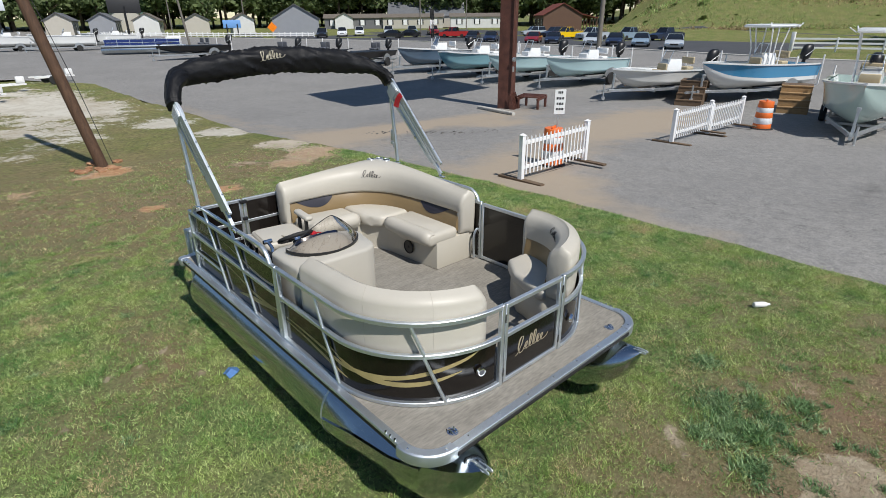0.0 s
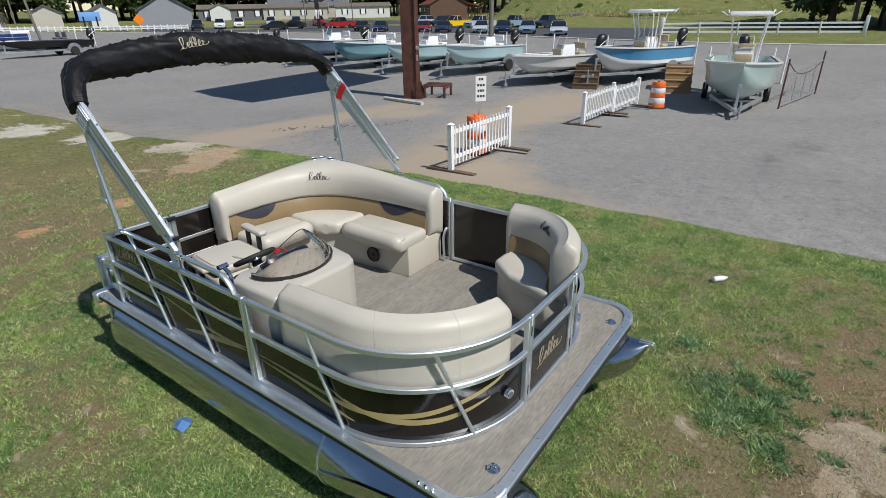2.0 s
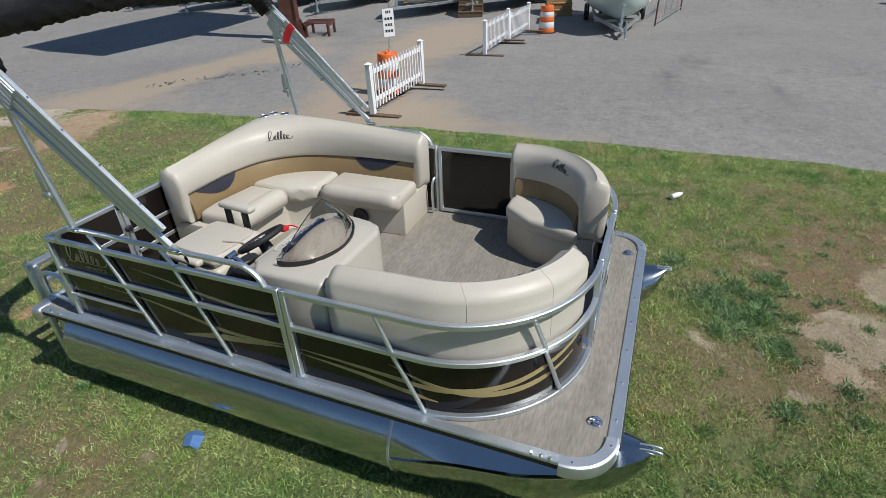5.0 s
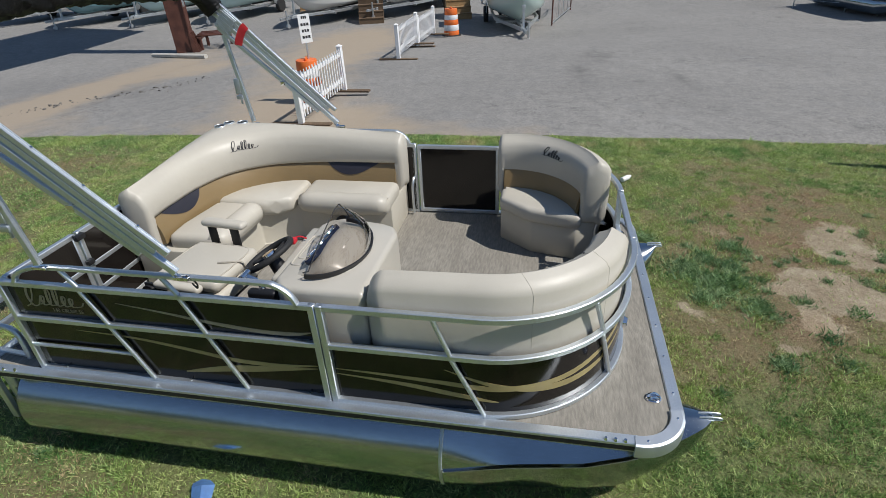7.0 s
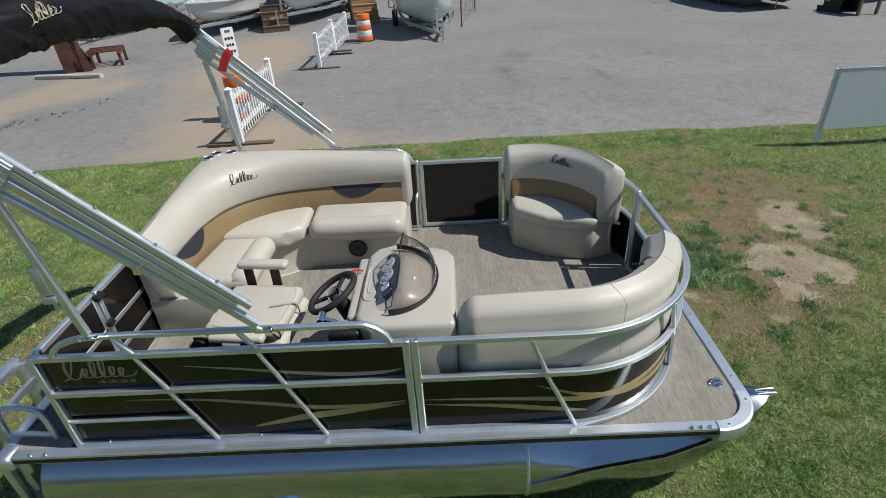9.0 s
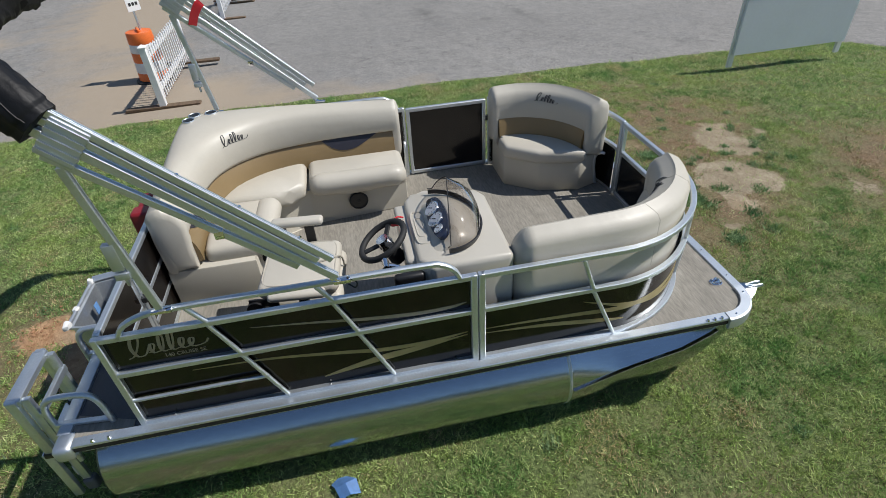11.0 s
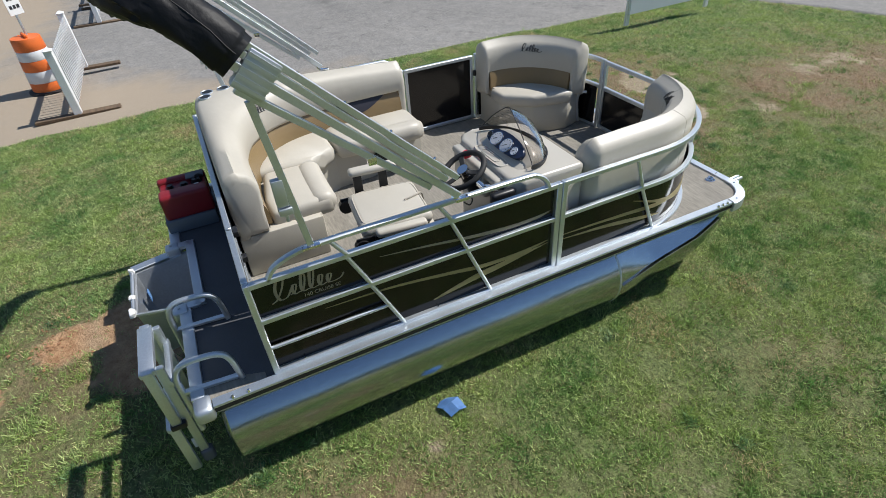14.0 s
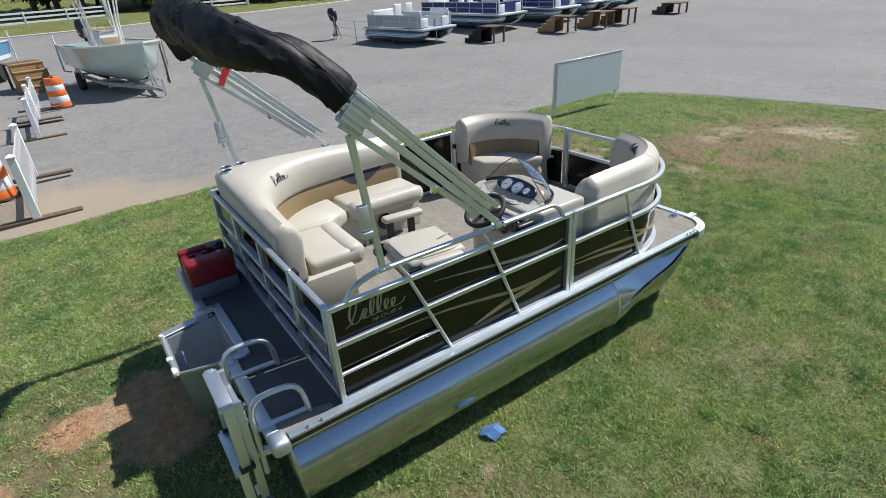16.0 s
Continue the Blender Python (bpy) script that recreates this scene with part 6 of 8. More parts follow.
tagged(part("soil_clods", bm, M["dirt_red"], None), "small clods on the bare clay behind the boat", "clay", kind="stuff")


# wooden boarding steps
def steps(x, y, turn, mat, label, n=4, w=1.15, rise=0.26, run=0.27):
    t = thing("boarding_steps", label, "steps", "boarding steps", m=place(x, y, turn, 0.018))
    for k in range(n):
        bm = B()
        box(bm, (0, run * k + run / 2, rise * (k + 1) - 0.02), (w, run + 0.03, 0.04), 0.004, 1)
        part("tread", bm, mat, t)
        bm = B()
        box(bm, (0, run * k + 0.02, rise * (k + 0.5) - 0.02), (w - 0.04, 0.03, rise - 0.02), 0.003, 1)
        part("riser", bm, mat, t)
    for s in (-1, 1):
        bm = B()
        ys = [(run * n, 0.0), (0.0, 0.0)] + [p for k in range(n) for p in ((run * k, rise * (k + 1) - 0.045), (run * (k + 1), rise * (k + 1) - 0.045))]
        a = [bm.verts.new((s * (w / 2 - 0.05), yy, zz)) for yy, zz in ys]
        b = [bm.verts.new((s * (w / 2 - 0.01), yy, zz)) for yy, zz in ys]
        for i in range(len(ys)):
            j = (i + 1) % len(ys)
            bm.faces.new((a[i], a[j], b[j], b[i]))
        bm.faces.new(a)
        bm.faces.new(b[::-1])
        part("stringer", bm, mat, t, smooth=0)
    bm = B()
    box(bm, (0, run * n + 0.45, rise * n - 0.02), (w, 0.9, 0.045), 0.004, 1)
    part("landing", bm, M["wood_old"], t)
    for s in (-1, 1):
        bm = B()
        box(bm, (s * (w / 2 - 0.06), run * n + 0.82, rise * n / 2 - 0.02), (0.09, 0.09, rise * n - 0.04), 0.004, 1)
        part("leg", bm, M["wood_old"], t)
    return t


steps(23.2, 4.95, -75, M["wood_new"], "treated pine boarding steps beside a boat trailer")
steps(22.4, 8.95, -75, M["wood_old"], "weathered brown boarding steps beside a boat trailer")
steps(24.6, 12.8, -75, M["wood_new"], "treated pine boarding steps behind a boat trailer")


# ---- boats on trailers ----
def hull_colour(name, c):
    return material(name, c, 0.18, 0, 0.03, 1.0, coat=0.4)


def wheel(parent, x, y, z, r=0.33, w=0.20, name="wheel"):
    bm = B()
    loft(bm, [[(x + q * math.cos(a), y + d, z + q * math.sin(a)) for a in np.linspace(0, 2 * math.pi, 25)[:-1]] for q, d in ((r * 0.6, -w / 2), (r * 0.94, -w / 2), (r, -w * 0.3), (r, w * 0.3), (r * 0.94, w / 2), (r * 0.6, w / 2))])
    t = part(name, bm, M["tyre"], parent)
    bm = B()
    cyl(bm, (x, y - w * 0.42, z), (x, y + w * 0.42, z), r * 0.6, r * 0.6, 16)
    for k in range(5):
        a = k * 1.2566
        cyl(bm, (x + r * 0.32 * math.cos(a), y - w * 0.45, z + r * 0.32 * math.sin(a)), (x + r * 0.32 * math.cos(a), y + w * 0.45, z + r * 0.32 * math.sin(a)), r * 0.10, r * 0.10, 8)
    part("rim", bm, M["galv"], t)
    return t


def trailer(L, m, label):
    """Boat trailer; x forward, the coupling at x = L + 1.0."""
    t = thing("boat_trailer", label, "trailer", "boat trailers", m=m)
    for s in (-1, 1):
        bm = B()
        bar(bm, [(-0.1, s * 0.85, 0.42), (L * 0.62, s * 0.85, 0.42), (L + 0.45, s * 0.08, 0.42)], 0.07, 0.12)
        part("side_beam", bm, M["galv"], t)
        bm = B()
        sweep(bm, arc((L * 0.30, s * 1.12, 0.36), 0.42, 170, 10, 10, "xz"), [(-0.13, 0), (0.13, 0), (0.13, 0.02), (-0.13, 0.02)], (0, 1, 0))
        part("fender", bm, M["galv"], t)
        wheel(t, L * 0.30, s * 1.12, 0.33)
        bm = B()
        box(bm, (L * 0.33, s * 0.62, 0.545), (L * 0.55, 0.10, 0.06), 0.01)
        part("bunk", bm, M["rubber"], t)
        bm = B()
        tube(bm, [(0.1, s * 0.98, 0.5), (0.1, s * 1.22, 0.55), (0.1, s * 1.22, 1.9)], 0.035, 8)
        part("guide_pole", bm, M["white"], t, "white guide pole")
    for x in (0.2, L * 0.45, L * 0.70):
        bm = B()
        bar(bm, [(x, -0.85, 0.36), (x, 0.85, 0.36)], 0.07, 0.08)
        part("cross_beam", bm, M["galv"], t)
    bm = B()
    bar(bm, [(L * 0.6, 0, 0.38), (L + 1.05, 0, 0.40)], 0.09, 0.10)
    part("tongue", bm, M["galv"], t)
    bm = B()
    bar(bm, [(L + 0.16, 0, 0.42), (L + 0.10, 0, 1.12)], 0.08, 0.08, (0, 1, 0))
    box(bm, (L + 0.08, 0, 1.12), (0.16, 0.12, 0.10), 0.02)
    part("winch_stand", bm, M["galv"], t)
    bm = B()
    cyl(bm, (L + 0.75, 0.12, 0.12), (L + 0.75, 0.12, 0.72), 0.035, 0.035, 10)
    cyl(bm, (L + 0.75, 0.08, 0.09), (L + 0.75, 0.16, 0.09), 0.09, 0.09, 12)
    part("jack", bm, M["galv"], t)
    return t


def outboard(parent, x, z, s=1.0, mat=None):
    bm = B()
    rings = []
    for zz, a, b, dx in ((0.0, 0.10, 0.11, 0.0), (0.05, 0.19, 0.165, -0.02), (0.22, 0.25, 0.19, -0.05), (0.42, 0.26, 0.19, -0.09), (0.56, 0.22, 0.16, -0.12), (0.62, 0.12, 0.09, -0.14)):
        rings.append([(x + dx * s + a * s * math.cos(t), b * s * math.sin(t), z + zz * s) for t in np.linspace(0, 2 * math.pi, 17)[:-1]])
    loft(bm, rings)
    o = part("outboard_motor", bm, mat or M["black"], parent, "dark outboard motor")
    bm = B()
    box(bm, (x, 0, z - 0.30 * s), (0.14 * s, 0.09 * s, 0.65 * s), 0.02)
    box(bm, (x - 0.06 * s, 0, z - 0.66 * s), (0.32 * s, 0.10 * s, 0.10 * s), 0.03)
    box(bm, (x - 0.10 * s, 0, z - 0.60 * s), (0.30 * s, 0.22 * s, 0.015), 0.0)
    part("lower_unit", bm, mat or M["black"], o)
    for sy in (-1, 1):
        bm = B()
        tube(bm, [(x + 0.20 * s, sy * 0.172 * s, z + 0.15 * s), (x - 0.1 * s, sy * 0.188 * s, z + 0.33 * s), (x - 0.28 * s, sy * 0.16 * s, z + 0.40 * s)], 0.012 * s, 6)
        part("cowl_stripe", bm, M["galv"], o)
    return o


def console_boat(x, y, stern_deg, L, beam, top_mat, low_mat, label, ttop=False, bow_h=1.75, stern_h=1.42, motor=None, split=0.5, seats=M["white"], mscale=1.15):
    """Centre console boat on its trailer, bow at (x, y), stern lying in the direction stern_deg."""
    c, s = math.cos(radians(stern_deg)), math.sin(radians(stern_deg))
    sx, sy = x + L * c, y + L * s
    z = min(ground_z(sx, sy), ground_z(x, y)) + 0.018
    m = pose(sx, sy, (ground_z(sx + (x - sx) * 0.3, sy + (y - sy) * 0.3)) + 0.018, 0, 0, stern_deg + 180)
    t = thing("console_boat", label, "boat", "boats on trailers", m=m)
    st = []
    for k in range(25):
        u = math.sin(k / 24 * math.pi / 2) ** 1.15
        f = max(0.0, (u - 0.55) / 0.45)
        half = max(0.015, beam / 2 * (1 - f ** 2.5) * (0.94 + 0.06 * min(1, u * 4)))
        gun = stern_h + (bow_h - stern_h) * u ** 1.8
        keel = 0.46 + (gun - 0.10 - 0.46) * max(0, (u - 0.70) / 0.30) ** 2.7
        ch = keel + (gun - keel) * (0.30 + 0.14 * f)
        cw = half * (0.90 - 0.30 * f)
        st.append((L * u, half, gun, keel, ch, cw))

    def skin(a0, a1, mat, name, lab=""):
        bm = B()
        for sd in (-1, 1):
            rings = []
            for xx, half, gun, keel, ch, cw in st:
                pts = []
                for v in np.linspace(a0, a1, 9):
                    if v < 0.4:
                        q = v / 0.4
                        pts.append((xx, sd * cw * (q + 0.10 * math.sin(math.pi * q)), keel + (ch - keel) * q ** 1.25))
                    else:
                        q = (v - 0.4) / 0.6
                        pts.append((xx, sd * (cw + (half - cw) * (0.5 * q + 0.5 * q * q)), ch + (gun - ch) * q))
                rings.append(pts)
            loft(bm, rings, closed=False)
        bmesh.ops.remove_doubles(bm, verts=bm.verts[:], dist=0.002)
        return part(name, bm, mat, t, lab, 50)

    skin(0.0, split, low_mat, "hull_bottom")
    skin(split, 1.0, top_mat, "hull_side")
    bm = B()
    xx, half, gun, keel, ch, cw = st[0]
    bm.faces.new([bm.verts.new(p) for p in ((0, 0, keel), (0, cw, ch), (0, half, gun), (0, -half, gun), (0, -cw, ch))])
    part("transom", bm, top_mat, t)
    bm = B()  # gunwale cap
    ringo = [(q[0], q[1], q[2]) for q in st]
    path = [(a, -b, g + 0.01) for a, b, g in ringo] + [(a, b, g + 0.01) for a, b, g in ringo[::-1]]
    sweep(bm, path, [(-0.10, 0.0), (0.03, -0.03), (0.035, 0.02), (-0.10, 0.03)], (0, 0, 1))
    part("gunwale", bm, M["gel_white"], t)
    bm = B()  # inner liner
    loft(bm, [[(q[0], -q[1] * 0.9, q[2] - 0.02), (q[0], -q[5] * 0.9, max(q[2] - 0.5, q[4] + 0.06)), (q[0], q[5] * 0.9, max(q[2] - 0.5, q[4] + 0.06)), (q[0], q[1] * 0.9, q[2] - 0.02)] for q in st[:19]], closed=False)
    part("liner", bm, M["gel_white"], t)
    bm = B()  # raised bow deck
    loft(bm, [[(q[0], -q[1] * 0.95, q[2] - 0.005), (q[0], 0, q[2] + 0.01), (q[0], q[1] * 0.95, q[2] - 0.005)] for q in st[12:]], closed=False)
    part("bow_deck", bm, M["gel_white"], t)
    fl = stern_h - 0.5
    bm = B()
    loft(bm, [[(L * 0.42 + a, b, z_) for a, b in ((-0.45, -0.36), (0.35, -0.30), (0.35, 0.30), (-0.45, 0.36))] if False else [(L * 0.42 + a * k + o, b * k, z_) for a, b in ((-0.45, -0.40), (0.45, -0.34), (0.45, 0.34), (-0.45, 0.40))] for z_, k, o in ((fl, 1.0, 0), (fl + 0.75, 0.92, -0.05), (fl + 1.0, 0.72, -0.16))])
    part("helm_console", bm, M["gel_white"], t)
    bm = B()
    loft(bm, [[(L * 0.42 + 0.30, -0.28, fl + 0.92), (L * 0.42 + 0.30, 0.28, fl + 0.92)], [(L * 0.42 + 0.08, -0.24, fl + 1.32), (L * 0.42 + 0.08, 0.24, fl + 1.32)]], closed=False)
    bmesh.ops.solidify(bm, geom=bm.faces[:], thickness=0.01)
    part("windscreen", bm, M["smoke"], t)
    bm = B()
    tube(bm, [(L * 0.42 + 0.28, -0.27, fl + 0.95), (L * 0.42 + 0.05, -0.24, fl + 1.42), (L * 0.42 + 0.05, 0.24, fl + 1.42), (L * 0.42 + 0.28, 0.27, fl + 0.95)], 0.018, 8)
    part("grab_rail", bm, M["alu"], t)
    for k, (bx, bz, w_) in enumerate(((L * 0.42 + 0.52, fl + 0.45, 0.42), (L * 0.24, fl + 0.55, 0.45))):
        bm = B()
        box(bm, (bx, 0, bz), (w_, 0.75, 0.16), 0.05, 3)
        if k == 1:
            box(bm, (bx - 0.16, 0, bz + 0.36), (0.12, 0.78, 0.32), 0.04, 3)
            box(bm, (bx, 0, bz - 0.3), (0.3, 0.6, 0.45), 0.02)
        else:
            box(bm, (bx - 0.1, 0, bz + 0.22), (0.10, 0.6, 0.30), 0.03, 3)
        part("seat", bm, seats, t)
    outboard(t, -0.28, stern_h + 0.12, mscale, motor)
    if ttop:
        bm = B()
        loft(bm, [[(L * 0.40 + a * k, b * k, fl + z_) for a, b in ((-0.95, -0.75), (0.9, -0.70), (1.0, 0.0), (0.9, 0.70), (-0.95, 0.75))] for z_, k in ((2.12, 0.94), (2.17, 1.0), (2.23, 0.98), (2.27, 0.86))])
        tt = part("t_top", bm, M["gel_white"], t, "white hard top on aluminium legs")
        for sd in (-1, 1):
            for dx, ex in ((0.42, 0.62), (-0.35, -0.5), (0.10, 0.2)):
                bm = B()
                tube(bm, [(L * 0.40 + dx, sd * 0.46, fl + 0.1), (L * 0.40 + dx * 0.9, sd * 0.50, fl + 1.2), (L * 0.40 + ex, sd * 0.60, fl + 2.14)], 0.03, 8)
                part("top_leg", bm, M["white"], tt)
            bm = B()
            tube(bm, [(L * 0.40 - 0.9, sd * 0.72, fl + 2.12), (L * 0.40 - 1.05, sd * 0.80, fl + 2.30)], 0.03, 8)
            tube(bm, [(L * 0.40 - 0.5, sd * 0.76, fl + 2.10), (L * 0.40 - 0.6, sd * 1.0, fl + 2.26)], 0.02, 8)
            part("rod_holder", bm, M["white"], tt)
    trailer(L * 0.96, m, "galvanised boat trailer under a centre console boat")
    return t


mint, aqua, teal, navyb, skyb, greyh = (hull_colour(n, c) for n, c in (("mint_gelcoat", (0.44, 0.56, 0.52)), ("aqua_gelcoat", (0.42, 0.58, 0.60)), ("teal_gelcoat", (0.20, 0.37, 0.42)), ("navy_gelcoat", (0.10, 0.15, 0.21)), ("blue_gelcoat", (0.07, 0.27, 0.47)), ("pale_grey_gelcoat", (0.58, 0.58, 0.56))))
tanseat = material("tan_boat_seat", (0.48, 0.40, 0.26), 0.5, 0, 0.05, 4)
console_boat(17.35, 1.72, 9, 7.0, 2.5, mint, mint, "mint green centre console boat with a white hard top", True, 1.84, 1.55, split=0.30, seats=tanseat)
console_boat(23.15, 8.86, -20, 6.4, 2.4, skyb, M["gel_white"], "blue and white centre console boat with a white hard top", True, 1.66, 1.48, split=0.55, seats=tanseat)
console_boat(21.3, 12.25, -20, 5.9, 2.2, greyh, greyh, "pale grey centre console boat with a dark outboard", False, 1.36, 1.22, seats=tanseat, mscale=1.25)
console_boat(22.0, 16.7, -9, 5.6, 2.3, aqua, aqua, "pale aqua centre console boat with white seats", False, 1.55, 1.32)
console_boat(21.2, 20.2, -9, 5.6, 2.3, aqua, aqua, "pale aqua centre console boat behind the steel column", False, 1.55, 1.32, mscale=1.25)
console_boat(20.6, 23.8, -9, 5.6, 2.3, teal, teal, "teal centre console boat with a pale blue console", False, 1.58, 1.34)
console_boat(20.8, 28.0, -9, 5.6, 2.3, navyb, navyb, "dark navy centre console boat with white seats", False, 1.62, 1.36)


def bass_boat(x, y, stern_deg, L, label, both=True):
    """Low black bass boat with an upright outboard, on a trailer."""
    c, s = math.cos(radians(stern_deg)), math.sin(radians(stern_deg))
    sx, sy = x + L * c, y + L * s
    m = pose(sx, sy, ground_z((x + sx) / 2, (y + sy) / 2) + 0.018, 0, 0, stern_deg + 180)
    t = thing("bass_boat", label, "boat", "boats on trailers", m=m)
    bm = B()
    rings = []
    for k in range(11):
        u = k / 10
        h = 1.05 * (1 - max(0, (u - 0.5) / 0.5) ** 2.2 * 0.93)
        g = 1.05 + 0.10 * u
        kz = 0.55 + 0.42 * max(0, (u - 0.6) / 0.4) ** 2
        rings.append([(L * u, -h, g), (L * u, -h * 0.8, kz + 0.12), (L * u, 0, kz), (L * u, h * 0.8, kz + 0.12), (L * u, h, g), (L * u, h * 0.9, g + 0.02), (L * u, 0, g - 0.02), (L * u, -h * 0.9, g + 0.02)])
    loft(bm, rings)
    part("hull", bm, M["black"], t)
    for bx in (L * 0.32, L * 0.40):
        bm = B()
        box(bm, (bx, 0.35, 1.25), (0.35, 0.5, 0.14), 0.04, 3)
        box(bm, (bx - 0.15, 0.35, 1.5), (0.10, 0.5, 0.4), 0.04, 3)
        part("seat", bm, M["greybox"], t)
    outboard(t, -0.35, 1.15, 1.25)
    bm = B()
    tube(bm, [(L * 0.97, 0.1, 1.2), (L * 0.9, 0.1, 1.35), (L * 0.78, 0.1, 1.4)], 0.03, 8)
    box(bm, (L * 0.97, 0.1, 1.28), (0.2, 0.14, 0.12), 0.03)
    part("bow_motor", bm, M["black"], t)
    trailer(L * 0.95, m, "low galvanised trailer under a black bass boat")
    return t


bass_boat(11.8, 48.8, 8, 6.2, "long black bass boat with tall outboard motor")
bass_boat(14.5, 38.1, 25, 6.2, "black bass boat behind the folded canopy")
bass_boat(16.9, 35.7, 25, 6.2, "black bass boat in the back row")
bass_boat(19.2, 32.5, 22, 6.2, "black bass boat at the end of the back row")


def far_pontoon(x, y, turn, L, panel, label, bench=M["white"], shift=0.0):
    """A plain pontoon boat of the sales row, seen from afar; x along it, bow at +x."""
    t = thing("pontoon_boat", label, "boat", "pontoon boats for sale", m=place(x, y, turn, 0.018))
    for s in (-1, 1):
        bm = B()
        loft(bm, [[(xx, s * 0.85 + r * math.cos(a), zc + r * math.sin(a)) for a in np.linspace(0, 2 * math.pi, 21)[:-1]] for xx, r, zc in ((-L / 2, 0.3, 0.42), (L / 2 - 0.9, 0.3, 0.42), (L / 2 - 0.3, 0.2, 0.52), (L / 2, 0.05, 0.64))])
        part("pontoon", bm, M["pontoon"], t)
    bm = B()
    box(bm, (0, 0, 0.76), (L, 2.4, 0.10), 0.02)
    part("deck", bm, M["alu_dull"], t)
    for s in (-1, 1):
        bm = B()
        box(bm, (0, s * 1.15, 1.12), (L - 0.8, 0.02, 0.55))
        f = part("side_panel", bm, panel, t)
        for z in (0.86, 1.12, 1.42):
            bm = B()
            bar(bm, [(-L / 2 + 0.4, s * 1.17, z), (L / 2 - 0.4, s * 1.17, z)], 0.035, 0.035)
            part("rail", bm, M["alu"], f)
        for k in range(7):
            bm = B()
            xx = -L / 2 + 0.4 + (L - 0.8) * k / 6
            box(bm, (xx, s * 1.17, 1.12), (0.035, 0.035, 0.62), 0.004, 1)
            part("post", bm, M["alu"], f)
    for xx in (-L / 2 + 0.4, L / 2 - 0.4):
        bm = B()
        box(bm, (xx, 0, 1.12), (0.02, 2.2, 0.5))
        part("end_panel", bm, panel, t)
    for xx, yy, w, d in ((-L / 2 + 0.9, 0, 0.6, 2.0), (L / 2 - 1.0, 0.75, 1.3, 0.55), (L / 2 - 1.0, -0.75, 1.3, 0.55)):
        bm = B()
        box(bm, (xx, yy, 1.05), (w, d, 0.45), 0.06, 3)
        box(bm, (xx - (0.25 if w < 1 else 0), yy + (0 if w < 1 else math.copysign(0.22, yy)), 1.42), (0.16 if w < 1 else w, d if w < 1 else 0.14, 0.4), 0.06, 3)
        part("bench", bm, bench, t)
    for yy in (-0.35, 0.45):
        bm = B()
        box(bm, (-0.2, yy, 1.25), (0.5, 0.5, 0.14), 0.05, 3)
        box(bm, (-0.42, yy, 1.6), (0.12, 0.5, 0.6), 0.05, 3)
        cyl(bm, (-0.2, yy, 0.8), (-0.2, yy, 1.2), 0.05, 0.05, 8)
        part("helm_chair", bm, bench, t)
    return t


blue_panel = material("blue_fence_panel", (0.02, 0.04, 0.16), 0.25, 0, 0.1, 2)
white_panel = material("white_fence_panel", (0.62, 0.64, 0.66), 0.35, 0, 0.04, 2)
silver_panel = material("silver_fence_panel", (0.42, 0.44, 0.47), 0.35, 0.2, 0.06, 2)
far_pontoon(14.5, 61.9, -22, 7.6, blue_panel, "blue panelled pontoon boat in the far row")
far_pontoon(22.9, -11.9, 190, 4.8, silver_panel, "small grey pontoon boat with striped chairs behind a notice", M["gel_white"])
far_pontoon(24.3, -17.2, 190, 6.8, blue_panel, "white and blue pontoon boat with a bow deck")
far_pontoon(23.6, -20.9, 190, 6.8, blue_panel, "white and blue pontoon boat further down the sales row")
far_pontoon(24.2, -24.6, 190, 6.8, white_panel, "white pontoon boat far down the sales row")
far_pontoon(24.6, -28.2, 190, 6.8, silver_panel, "grey pontoon boat at the far end of the sales row")
steps(20.1, -13.9, 100, M["rubber"], "dark boarding steps beside a pontoon boat", 4, 0.9, 0.2)
steps(19.6, -18.6, 100, M["wood_new"], "pale wooden boarding steps beside a pontoon boat", 4, 0.9, 0.2)
steps(19.0, -20.9, 100, M["wood_new"], "pale wooden boarding steps further along the row", 4, 0.9, 0.2)
steps(18.7, -22.4, 100, M["wood_old"], "dark wooden boarding steps further along the row", 4, 0.9, 0.2)
steps(18.4, -27.2, 100, M["wood_old"], "dark wooden boarding steps at the end of the row", 3, 1.2, 0.2)

# notice on the wire fence by the pontoon boats
wire = thing("wire_fence", "low wire fence with steel posts by the pontoon boats", "fence", m=pose(0, 0, 0))
pts = [(26.6, -9.3), (24.5, -9.5), (23.0, -10.9), (21.9, -11.6), (20.9, -12.3)]
for x, y in pts:
    bm = B()
    z = ground_z(x, y)
    cyl(bm, (x, y, z), (x, y, z + 1.25), 0.025, 0.025, 8)
    part("wire_post", bm, M["galv"], wire)
for h in (0.35, 0.75, 1.15):
    bm = B()
    tube(bm, [(x, y, ground_z(x, y) + h) for x, y in pts], 0.008, 5)
    part("wire", bm, M["galv"], wire)
cs = thing("closed_sign", "white closed notice hung on the wire fence", "sign", m=pose(22.35, -11.45, ground_z(22.3, -11.4) + 0.85, 90, 0, -122))
bm = B()
box(bm, (0, 0, 0), (0.62, 0.72, 0.01), 0.0)
part("notice_plate", bm, M["white"], cs)
lettering("CLOSED", 0.15, pose(0, 0.17, 0.006), M["ink"], cs)
for k, w in enumerate((0.42, 0.2, 0.4)):
    bm = B()
    box(bm, (0, 0.05 - 0.11 * k, 0.006), (w, 0.035, 0.002))
    part("notice_bar", bm, M["ink"], cs)
mo = thing("spare_outboard", "black outboard motor on a stand by the wire fence", "outboard motor", m=place(26.8, -9.4, 200, 0.018))
outboard(mo, 0, 0.95, 1.1)
bm = B()
